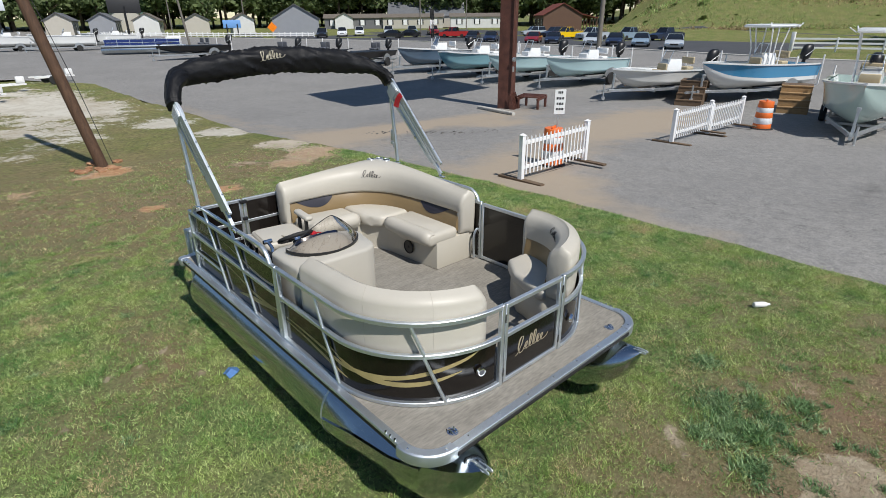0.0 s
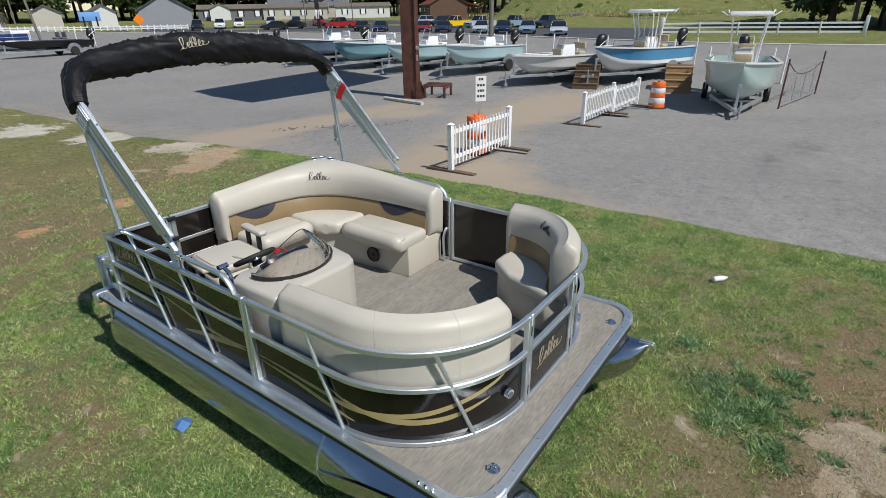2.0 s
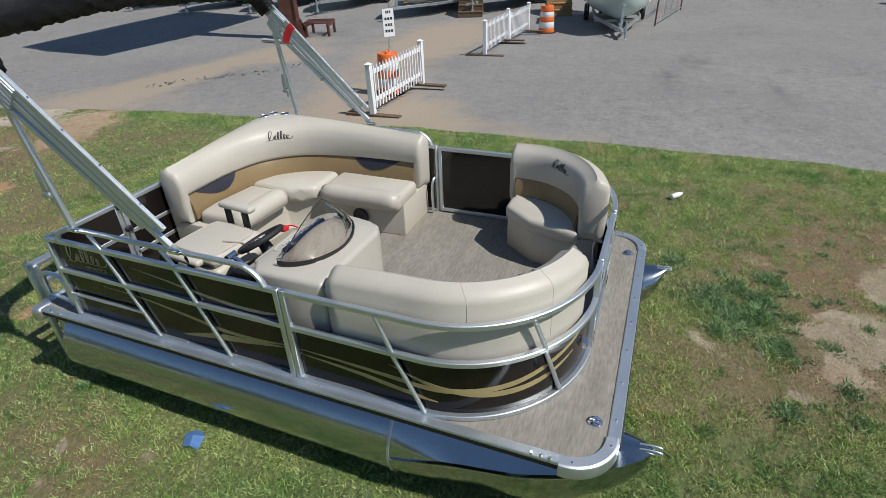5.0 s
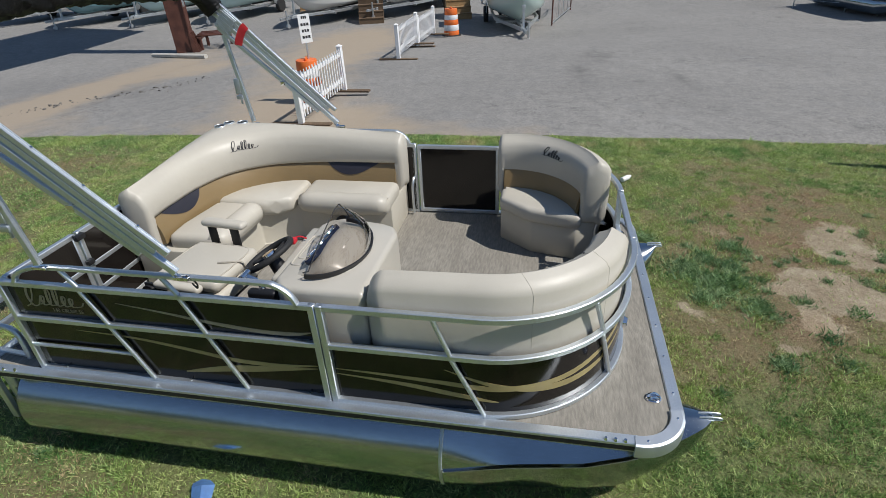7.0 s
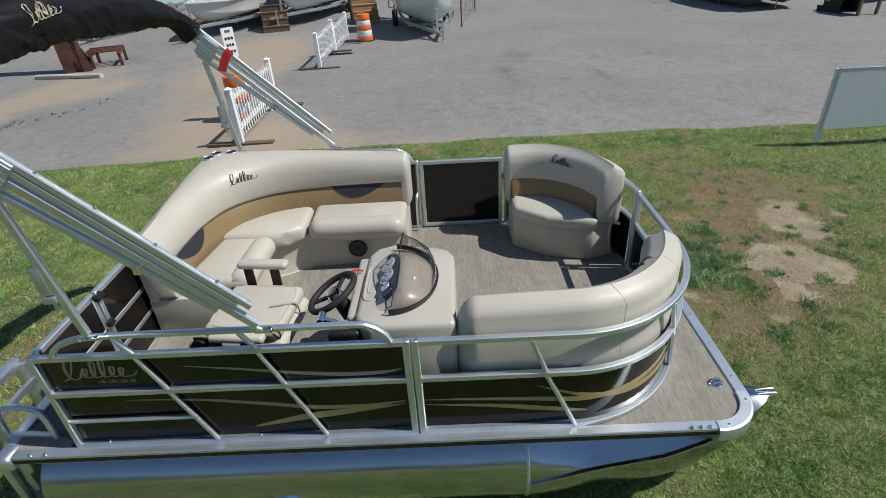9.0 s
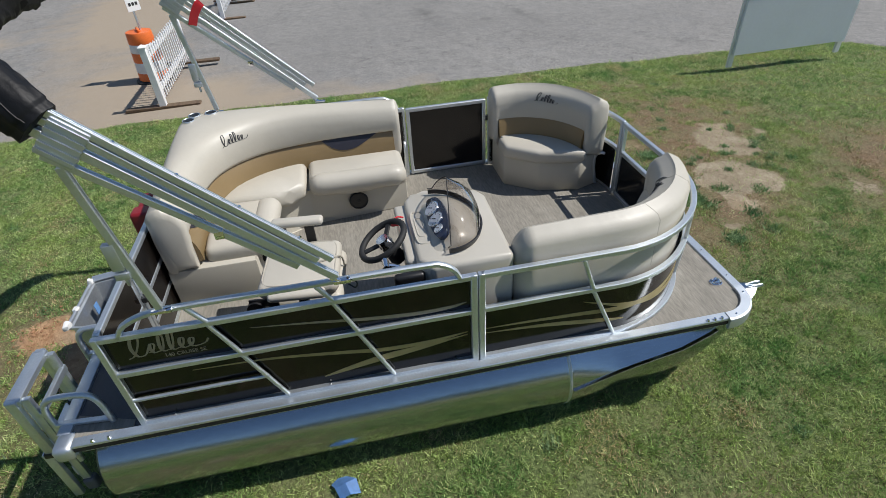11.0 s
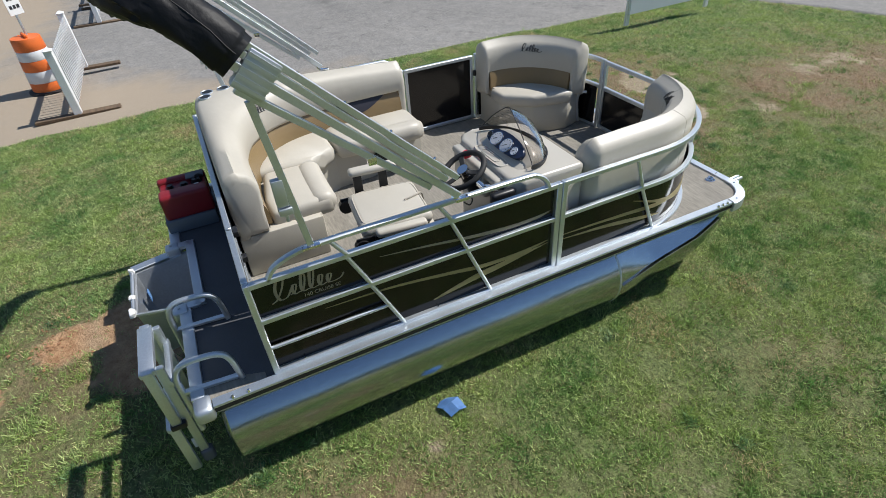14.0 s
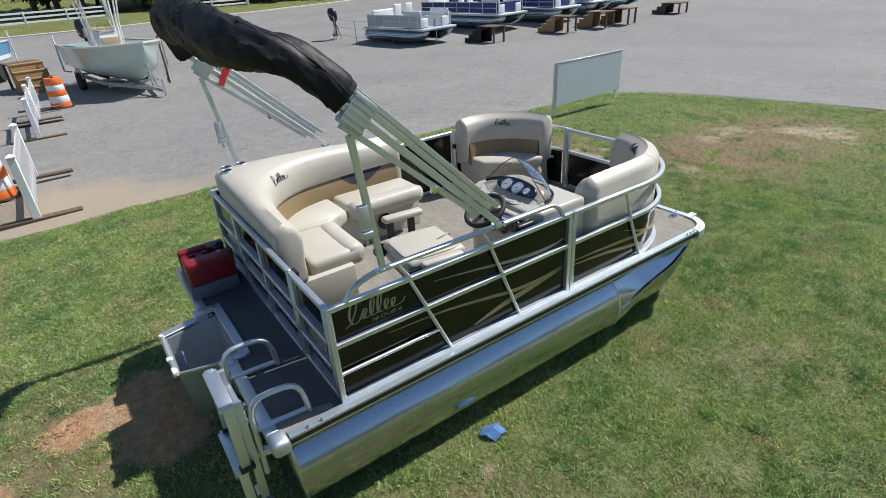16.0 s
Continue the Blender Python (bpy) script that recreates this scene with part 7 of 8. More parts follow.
for s in (-1, 1):
    bar(bm, [(0.1, s * 0.3, 0.0), (0.05, s * 0.1, 0.75)], 0.05, 0.05, (1, 0, 0))
part("motor_stand", bm, M["galv"], mo)

# chain-link gate leaf beside the mint boat
gate = thing("wire_gate", "sagging chain link gate on thin steel posts", "gate", m=pose(0, 0, 0))
ga, gb = (20.6, 0.75), (25.6, -0.1)
for x, y in (ga, gb):
    bm = B()
    cyl(bm, (x, y, ground_z(x, y)), (x + 0.12, y, ground_z(x, y) + 1.75), 0.03, 0.03, 8)
    part("gate_post", bm, M["steel_brown"], gate)
gz = lambda u, h: (ga[0] + (gb[0] - ga[0]) * u, ga[1] + (gb[1] - ga[1]) * u, ground_z(ga[0], ga[1]) + h)
for h0, h1 in ((0.1, 0.1), (1.15, 1.35)):
    bm = B()
    tube(bm, [gz(0.02, h0), gz(0.98, h1)], 0.02, 8)
    part("gate_rail", bm, M["galv"], gate)
for u in (0.3, 0.55, 0.8):
    bm = B()
    tube(bm, [gz(u, 0.1), gz(u, 1.2 + 0.15 * u)], 0.015, 8)
    part("gate_bar", bm, M["galv"], gate)
bm = B()
for k in range(13):
    u0 = k / 12
    for d in (-1, 1):
        u1 = u0 + d * 0.22
        if 0 <= u1 <= 1:
            tube(bm, [gz(u0, 0.1), gz(u1, 1.2)], 0.0016, 3)
part("chain_mesh", bm, M["steel_brown"], gate, "thin wire mesh")
bm = B()
tube(bm, smooth_path([(*ga, ground_z(*ga) + 1.65), (22.2, 0.5, 0.45), (24, 0.15, 0.42), (*gb, ground_z(*gb) + 1.4)], 6), 0.018, 6)
part("slack_cable", bm, M["steel_brown"], gate)
for x, y in ((27.6, 1.4), (28.4, 6.6), (29.5, 10.6), (30.0, 14.2), (30.4, 17.8), (30.4, 21.5), (30.2, 25.5), (29.6, 29.5), (28.2, 33.0)):
    p = thing("marker_pole", "thin white marker pole between lot and road", "pole", "white marker poles", m=place(x, y, 0, 0.018))
    bm = B()
    cyl(bm, (0, 0, 0), (0.08, 0, 1.75), 0.04, 0.04, 10)
    part("pole_tube", bm, M["white_pvc"], p)
    bm = B()
    cyl(bm, (0, 0, 0), (0, 0, 0.08), 0.09, 0.06, 10)
    part("pole_foot", bm, M["concrete"], p)

# scraps on the lawn
bm = B()
rr = [[(-0.09, -0.07, 0.02), (0.02, -0.085, 0.045), (0.09, -0.03, 0.02)], [(-0.075, 0.0, 0.05), (0.01, 0.0, 0.075), (0.10, 0.03, 0.03)], [(-0.06, 0.075, 0.02), (0.03, 0.08, 0.05), (0.085, 0.09, 0.02)]]
loft(bm, rr, closed=False)
bmesh.ops.solidify(bm, geom=bm.faces[:], thickness=0.003)
tagged(part("blue_scrap", bm, M["blue"], None, m=pose(-1.325, 2.635, 0.0, 0, 0, 20) @ Matrix.Scale(0.82, 4)), "crumpled blue plastic scrap on the grass", "litter")
bm = B()
loft(bm, [[(y, r * math.cos(a), 0.045 + r * math.sin(a)) for a in np.linspace(0, 2 * math.pi, 15)[:-1]] for y, r in ((-0.085, 0.026), (-0.078, 0.032), (0.03, 0.032), (0.06, 0.026), (0.075, 0.013))])
bottle = tagged(part("plastic_bottle", bm, M["white"], None, m=pose(3.52, -0.28, 0.0, 0, 0, -40)), "white plastic bottle lying on the grass", "bottle")
bm = B()
cyl(bm, (0.072, 0, 0.045), (0.10, 0, 0.045), 0.014, 0.014, 12)
part("cap", bm, M["white"], bottle)


# ---- beyond the road ----
def car(x, y, turn, kind, paint, label):
    """Parked car, nose to +x."""
    t = thing("parked_car", label, "car", "parked cars", m=place(x, y, turn, 0.03))
    L, W, H = {"sedan": (4.6, 1.8, 1.42), "suv": (4.7, 1.9, 1.75), "pickup": (5.5, 1.95, 1.82)}[kind]
    belt = {"sedan": 0.92, "suv": 1.08, "pickup": 1.12}[kind]
    hood = {"sedan": 0.84, "suv": 1.0, "pickup": 1.08}[kind]
    prof = [(-L / 2, 0.35), (-L / 2 - 0.02, 0.6), (-L / 2 + 0.03, belt - 0.06), (-L / 2 + 0.3, belt), (L * 0.16, belt), (L * 0.22, hood + 0.05), (L / 2 - 0.25, hood - 0.10), (L / 2, hood - 0.30), (L / 2 + 0.02, 0.5), (L / 2 - 0.05, 0.28), (-L / 2 + 0.05, 0.28)]
    bm = B()
    loft(bm, [[(a, y_ * (W / 2), b if abs(y_) < 0.95 else 0.45 + (b - 0.45) * 0.92) for a, b in prof] for y_ in (-1.0, -0.96, -0.7, 0.7, 0.96, 1.0)])
    part("body", bm, paint, t)
    if kind == "sedan":
        cab = [(-L * 0.40, belt - 0.02), (-L * 0.27, H - 0.06), (-L * 0.12, H), (L * 0.05, H - 0.02), (L * 0.21, belt - 0.04)]
    elif kind == "suv":
        cab = [(-L * 0.48, belt - 0.02), (-L * 0.44, H - 0.05), (-L * 0.2, H), (L * 0.06, H - 0.02), (L * 0.20, belt - 0.04)]
    else:
        cab = [(-L * 0.12, belt - 0.02), (-L * 0.09, H - 0.04), (L * 0.0, H), (L * 0.12, H - 0.03), (L * 0.22, belt - 0.04)]
    bm = B()
    loft(bm, [[(a, y_ * W / 2 * (0.93 if i in (0, 4) else 0.74), b) for i, (a, b) in enumerate(cab)] for y_ in (-1.0, 1.0)])
    part("glasshouse", bm, M["glass_dark"], t, "dark glass")
    bm = B()
    loft(bm, [[(a, y_ * W / 2 * 0.745, b + 0.012) for a, b in cab[1:4]] + [(cab[3][0] - 0.02, y_ * W / 2 * 0.745, cab[3][1] - 0.03), (cab[1][0] + 0.02, y_ * W / 2 * 0.745, cab[1][1] - 0.03)] for y_ in (-1, 1)])
    part("roof", bm, paint, t)
    for sy in (-1, 1):
        bm = B()
        xs = cab[2][0] + 0.25
        bar(bm, [(xs, sy * W / 2 * 0.935, belt), (xs, sy * W / 2 * 0.75, cab[2][1])], 0.09, 0.03, (0, 1, 0))
        bar(bm, [(cab[4][0] - 0.02, sy * W / 2 * 0.94, belt - 0.03), (cab[3][0], sy * W / 2 * 0.75, cab[3][1])], 0.05, 0.04, (0, 1, 0))
        part("pillar", bm, paint, t)
        for xx in (-L * 0.30, L * 0.31):
            wheel(t, xx, sy * (W / 2 - 0.08), 0.33, 0.33, 0.22)
        bm = B()
        box(bm, (L / 2 - 0.06, sy * W * 0.36, hood - 0.30), (0.10, 0.34, 0.14), 0.03)
        part("headlight", bm, M["chrome"], t)
    if kind == "pickup":
        bm = B()
        box(bm, (-L * 0.30, 0, belt + 0.004), (L * 0.33, W * 0.8, 0.01))
        part("bed", bm, M["black"], t)
    bm = B()
    box(bm, (L / 2 + 0.005, 0, hood - 0.36), (0.04, 0.8, 0.16), 0.01)
    part("grille", bm, M["black"], t)
    return t


def paint(name, c):
    return material(name, c, 0.28, 0.0, 0.03, 1.0, coat=0.6)


P = {k: paint(k + "_car_paint", c) for k, c in (("black", (0.012, 0.013, 0.016)), ("navy", (0.015, 0.025, 0.06)), ("silver", (0.42, 0.46, 0.5)), ("white", (0.75, 0.76, 0.77)), ("red", (0.22, 0.015, 0.02)), ("yellow", (0.80, 0.52, 0.01)), ("bluegrey", (0.22, 0.30, 0.38)), ("bright_red", (0.45, 0.02, 0.02)))}
CARS = [  # x, y, facing, kind, paint, label
    (55.4, 25.4, 205, "sedan", "silver", "silver sedan parked at the lot edge"), (58.2, 30.6, 205, "sedan", "bluegrey", "pale blue sedan parked at the lot edge"), (58.6, 34.1, 205, "sedan", "navy", "dark blue sedan parked at the lot edge"),
    (59.1, 37.5, 205, "sedan", "silver", "silver blue sedan parked at the lot edge"), (59.8, 44.0, 210, "sedan", "navy", "dark blue sedan in the car lot"), (59.9, 47.4, 210, "sedan", "red", "dark red sedan in the car lot"),
    (60.9, 56.2, 215, "sedan", "navy", "dark sedan in the car lot"), (62.2, 61.3, 215, "sedan", "black", "black sedan in the car lot"), (72.6, 78.1, 120, "sedan", "black", "black sedan parked sideways"),
    (66.7, 82.9, 125, "sedan", "black", "black coupe parked sideways"), (61.9, 82.1, 125, "sedan", "black", "black hatchback parked sideways"), (56.5, 97.1, 235, "suv", "black", "dark suv near the grey house"), (62.6, 99.3, 235, "suv", "white", "white suv near the grey house"),
    (67.4, 100.1, 235, "suv", "white", "white suv in the back row"), (72.4, 96.5, 235, "pickup", "silver", "silver pickup in the back row"), (76.7, 93.8, 235, "pickup", "bluegrey", "grey pickup in the back row"), (79.7, 90.3, 235, "pickup", "red", "dark red pickup in the back row"),
    (77.9, 54.4, 160, "pickup", "yellow", "bright yellow pickup truck in the car lot"), (77.0, 49.0, 165, "pickup", "silver", "silver pickup truck in the car lot"), (79.9, 44.1, 165, "pickup", "bluegrey", "grey pickup truck in the car lot"), (79.0, 37.8, 165, "pickup", "navy", "dark blue pickup truck in the car lot"),
    (83.1, 61.0, 160, "suv", "navy", "dark suv before the barn"), (71.1, 74.7, 120, "pickup", "bright_red", "red pickup behind the green sign"), (86.9, 68.8, 150, "suv", "silver", "grey suv before the barn"),
]
for x, y, a, k, c, lab in CARS:
    car(x, y, a, k, P[c], lab)

SIDING = {k: material(k + "_siding", c, 0.6, 0, 0.04, 1.0, 0.03, 20) for k, c in (("grey", (0.26, 0.27, 0.29)), ("beige", (0.46, 0.43, 0.37)), ("pale", (0.62, 0.62, 0.60)), ("darkgrey", (0.15, 0.15, 0.155)), ("log", (0.12, 0.065, 0.04)))}
ROOF = {k: material(k + "_shingle", c, 0.85, 0, 0.15, 2.0, 0.2, 25) for k, c in (("grey", (0.12, 0.125, 0.135)), ("brown", (0.14, 0.12, 0.10)), ("red", (0.17, 0.045, 0.03)), ("green", (0.07, 0.15, 0.11)))}


def house(x, y, turn, L, W, h, ridge, wall, roof, label, windows=2, gable_window=True, z=0.0):
    """A gabled house; its gable end faces local -y, length runs along +y."""
    t = thing("house", label, "house", "houses beyond the road", m=place(x, y, turn, z))
    bm = B()
    pf = [(-W / 2, 0), (W / 2, 0), (W / 2, h), (0, h + ridge), (-W / 2, h)]
    loft(bm, [[(a, yy, b) for a, b in pf] for yy in (0, L)])
    part("wall", bm, wall, t, smooth=0)
    for s in (-1, 1):
        bm = B()
        k = ridge / (W / 2)
        a = [(0, h + ridge + 0.12), (s * (W / 2 + 0.35), h + 0.12 - 0.35 * k), (s * (W / 2 + 0.35), h - 0.02 - 0.35 * k), (0, h + ridge - 0.02)]
        loft(bm, [[(p, yy, q) for p, q in a] for yy in (-0.35, L + 0.35)])
        part("roof", bm, roof, t, smooth=0)
        bm = B()
        b = [(0, h + ridge + 0.08), (s * (W / 2 + 0.35), h + 0.08 - 0.35 * k), (s * (W / 2 + 0.35), h - 0.12 - 0.35 * k), (0, h + ridge - 0.14)]
        loft(bm, [[(p, yy, q) for p, q in b] for yy in (-0.39, -0.34)])
        part("barge_board", bm, M["white"], t, smooth=0)

    def window(px, py, pz, w_, h_, along_y, shutters=True):
        m = Matrix.Translation((px, py, pz)) @ (Matrix.Rotation(radians(90), 4, "Z") if along_y else Matrix.Identity(4))
        bm = B()
        box(bm, (0, 0, 0), (w_ + 0.2, 0.08, h_ + 0.2), 0.0)
        wf = part("window", bm, M["white"], t, m=m)
        for i in (-1, 1):
            for j in (-1, 1):
                bm = B()
                box(bm, (i * w_ / 4, -0.03, j * h_ / 4), (w_ / 2 - 0.05, 0.05, h_ / 2 - 0.05))
                part("pane", bm, M["glass_dark"], wf)
        if shutters:
            for i in (-1, 1):
                bm = B()
                box(bm, (i * (w_ / 2 + 0.28), -0.01, 0), (0.32, 0.08, h_ + 0.1))
                part("shutter", bm, M["black"], wf)

    if gable_window:
        for k in range(windows):
            px = (k - (windows - 1) / 2) * W / (windows + 0.6)
            window(px, -0.03, h * 0.55, 0.9, 1.3, False)
    for k in range(max(1, int(L / 4))):
        window(-W / 2 - 0.03, (k + 0.5) * L / max(1, int(L / 4)), h * 0.55, 0.9, 1.2, True)
        window(W / 2 + 0.03, (k + 0.5) * L / max(1, int(L / 4)), h * 0.55, 0.9, 1.2, True)
    bm = B()
    box(bm, (W * 0.28, -0.03, 1.05), (0.95, 0.06, 2.05), 0.0)
    d = part("door", bm, M["white"], t)
    return t


house(63.9, 120.1, 150, 13.00, 9.49, 3.29, 2.69, SIDING["grey"], ROOF["grey"], "grey sided gabled house with white trim and white fence", 1)
house(47.9, 139.3, 160, 14.00, 5.00, 2.91, 1.30, SIDING["beige"], ROOF["grey"], "grey mobile home with shuttered windows", 1)
house(56.3, 134.7, 160, 14.00, 4.59, 2.91, 1.30, SIDING["pale"], ROOF["brown"], "pale mobile home with a gabled front", 1)
house(39.7, 146.2, 160, 14.00, 5.00, 2.91, 1.41, SIDING["pale"], ROOF["brown"], "white mobile home with a shuttered window", 1)
house(31.8, 150.8, 162, 14.00, 5.00, 2.91, 1.41, SIDING["grey"], ROOF["grey"], "grey mobile home with a gabled front", 1)
house(23.9, 155.4, 165, 14.00, 5.00, 2.91, 1.41, SIDING["beige"], ROOF["grey"], "beige mobile home at the end of the row", 1)
house(41.8, 168.9, 160, 14.00, 10.00, 3.00, 3.00, SIDING["beige"], ROOF["green"], "large house with a green roof behind the mobile homes", 1)
house(91.1, 141.6, 145, 8.00, 5.00, 2.80, 1.30, SIDING["pale"], ROOF["brown"], "small white cottage behind the car lot", 1)
house(98.2, 131.6, 52, 17.00, 4.50, 2.91, 0.91, SIDING["darkgrey"], ROOF["brown"], "long grey mobile home behind the car lot", 1)
house(110.0, 119.9, 48, 17.00, 4.50, 3.00, 0.80, SIDING["beige"], ROOF["brown"], "long beige mobile home behind the car lot", 1)
house(122.5, 108.1, 48, 15.00, 4.50, 3.00, 0.80, SIDING["pale"], ROOF["brown"], "long pale mobile home beside the barn", 1)
house(121.5, 123.5, 48, 22.00, 12.00, 3.20, 3.59, SIDING["beige"], ROOF["grey"], "wide building with a dark roof behind the mobile homes", 1)
barn = house(116.9, 86.6, 48 - 90 + 180, 12.00, 9.00, 3.40, 2.40, SIDING["log"], ROOF["red"], "brown log barn with a rusty red roof and porch", 2)
bm = B()
loft(bm, [[(a, yy, b) for a, b in ((-4.6, 3.6), (-8.2, 2.7), (-8.2, 2.55), (-4.6, 3.45))] for yy in (-0.3, 12.3)])
part("porch_roof", bm, ROOF["red"], barn, smooth=0)
for k in range(5):
    bm = B()
    cyl(bm, (-8.0, 0.2 + 2.9 * k, 0), (-8.0, 0.2 + 2.9 * k, 2.7), 0.12, 0.12, 8)
    part("porch_post", bm, SIDING["log"], barn)

# low white picket line along the houses, and the rail fence below the hill
lowf = thing("low_fence", "low white fence along the houses", "fence", m=pose(0, 0, 0))
pts = [(57.8, 102.6), (49.4, 111.4), (41.8, 120.3), (33.3, 130.2), (24.8, 140.1)]
for i in range(len(pts) - 1):
    for k in range(10):
        u = k / 10
        x, y = pts[i][0] + (pts[i + 1][0] - pts[i][0]) * u, pts[i][1] + (pts[i + 1][1] - pts[i][1]) * u
        bm = B()
        z = ground_z(x, y)
        box(bm, (x, y, z + 0.45), (0.16, 0.16, 0.95))
        part("fence_post", bm, M["white_pvc"], lowf)
bm = B()
for h in (0.3, 0.65):
    bar(bm, [(x, y, ground_z(x, y) + h) for x, y in pts], 0.06, 0.22)
part("fence_boards", bm, M["white_pvc"], lowf)


def rail_fence(pts, label):
    t = thing("rail_fence", label, "fence", m=pose(0, 0, 0))
    for i, (x, y) in enumerate(pts):
        bm = B()
        z = ground_z(x, y)
        big = i in (0, len(pts) - 1)
        box(bm, (x, y, z + (0.85 if big else 0.62)), (0.30 if big else 0.14, 0.30 if big else 0.14, 1.7 if big else 1.25), 0.02)
        part("rail_post", bm, M["white_pvc"], t)
    for h in (0.35, 0.75, 1.12):
        bm = B()
        bar(bm, [(x, y, ground_z(x, y) + h) for x, y in pts], 0.06, 0.16)
        part("fence_rail", bm, M["white_pvc"], t)


rail_fence([(57.1, 15.0), (58.2, 11.7), (59.2, 8.4), (60.1, 5.1), (60.9, 1.8), (62.0, -1.6)], "white three rail fence along the road below the hill")
rail_fence([(62.4, -7.9), (63.4, -11.9), (64.4, -16.1)], "short white rail fence by the woods")


def sign_on_poles(x, y, turn, w, h, z, face, label, bars=(), poles=2, pole_mat=None):
    t = thing("road_sign", label, "sign", m=place(x, y, turn))
    bm = B()
    box(bm, (0, 0, z + h / 2), (w, 0.25, h), 0.02)
    part("sign_face", bm, face, t)
    for k in range(poles):
        bm = B()
        px = 0 if poles == 1 else (k - 0.5) * w * 0.6
        cyl(bm, (px, 0.1, 0), (px, 0.1, z + h * 0.5), 0.14, 0.14, 10)
        part("sign_pole", bm, pole_mat or M["black"], t)
    for bw, bh, bz, mt in bars:
        bm = B()
        box(bm, (0, -0.14, z + bz), (bw, 0.02, bh))
        part("sign_bar", bm, mt, t)


sign_on_poles(28.4, 121.7, 165, 5.6, 2.4, 4.6, M["ink"], "dark dealer sign with a pale mark on a post", ((4.2, 0.5, 0.7, M["greybox"]),), 1)
sign_on_poles(28.3, 121.9, 165, 4.8, 1.5, 7.1, M["white"], "white upper dealer sign on a post", ((3.6, 0.4, 0.6, M["greybox"]),), 1)
sign_on_poles(6.7, 121.4, 175, 6.5, 2.2, 5.0, M["board"], "pale blue billboard among the trees", ((5, 0.6, 1.1, M["blue"]),), 2)
sign_on_poles(69.3, 78.9, 215, 2.3, 1.6, 3.3, M["ink"], "roadside sign with a green picture panel", ((2.0, 1.0, 0.95, hull_colour("green_sign_paint", (0.12, 0.35, 0.10))),), 2)
sign_on_poles(69.1, 78.7, 215, 2.3, 1.5, 1.6, M["white"], "white letter board under the roadside sign", ((1.9, 0.25, 1.1, M["ink"]), (1.9, 0.25, 0.6, M["ink"])), 2)
sign_on_poles(48.1, 119.7, 160, 3.6, 1.6, 1.6, M["blue"], "blue and white sign before the mobile homes", ((2.2, 0.4, 0.8, M["white"]),), 2)
dia = thing("warning_sign", "orange diamond road works sign", "sign", m=place(49.7, 104.3, 157))
bm = B()
box(bm, (0, 0, 0), (1.35, 0.04, 1.35), 0.0, 1, Matrix.Translation((0, 0, 1.95)) @ Matrix.Rotation(radians(45), 4, "Y"))
part("sign_plate", bm, hull_colour("orange_sign_paint", (0.85, 0.22, 0.01)), dia)
bm = B()
box(bm, (0, -0.025, 1.95), (0.12, 0.01, 0.8))
box(bm, (0, -0.025, 2.1), (0.5, 0.01, 0.12))
part("sign_mark", bm, M["ink"], dia)
bm = B()
box(bm, (0, 0.03, 0.6), (0.06, 0.04, 1.2))
part("sign_post", bm, M["galv"], dia)
for x, y, h, r, lean in ((37.8, 23.4, 11, 0.20, 0.0), (25.4, 80.7, 12, 0.16, -1.2), (70.1, 83.2, 12, 0.13, 0), (39.6, 132.0, 12, 0.15, 0), (52.9, 124.0, 12, 0.14, 0), (15.2, 131.6, 12, 0.15, -0.5), (8.9, 124.8, 12, 0.15, -0.5), (97.0, 97.4, 12, 0.14, 0)):
    p = thing("utility_pole", "weathered grey wooden utility pole", "pole", "utility poles", m=place(x, y))
    bm = B()
    cyl(bm, (0, 0, 0), (lean, 0, h), r, r * 0.75, 12)
    part("pole_shaft", bm, M["pole_grey"], p)
    bm = B()
    box(bm, (lean * 0.95, 0, h * 0.95), (2.2, 0.1, 0.12), 0.01)
    part("cross_arm", bm, M["pole_grey"], p)

# pale rowboats and frames on the grass to the left
for k, (x, y, a, L) in enumerate(((2.8, 38.6, 10, 2.2), (-0.2, 35.5, 5, 2.6), (-1.2, 31.5, 30, 2.2))):
    t = thing("small_trailer", "small white utility trailer on the grass", "trailer", "small trailers", m=place(x, y, a))
    bm = B()
    for s in (-0.5, 0.5):
        bar(bm, [(-L / 2, s, 0.4), (L / 2, s * 0.4, 0.4)], 0.07, 0.09)
    for q in (-0.8, 0.0, 0.7):
        bar(bm, [(q, -0.5, 0.42), (q, 0.5, 0.42)], 0.06, 0.06)
    part("trailer_frame", bm, M["white"], t)
    bm = B()
    box(bm, (L / 2 - 0.2, 0, 0.62), (0.4, 0.2, 0.35), 0.05)
    part("winch_post", bm, M["white"], t)
    for s in (-1, 1):
        wheel(t, -0.2, s * 0.65, 0.24, 0.24, 0.14)
for k, (x, y, a) in enumerate(((6.7, 77.3, 0), (1.6, 82.5, 8), (-5.7, 88.0, 10), (12.3, 79.9, -10))):
    console_boat(x, y, a, 6.5, 2.3, M["gel_white"], M["gel_white"], "white runabout on a trailer in the far lot", False, 1.9, 1.6)


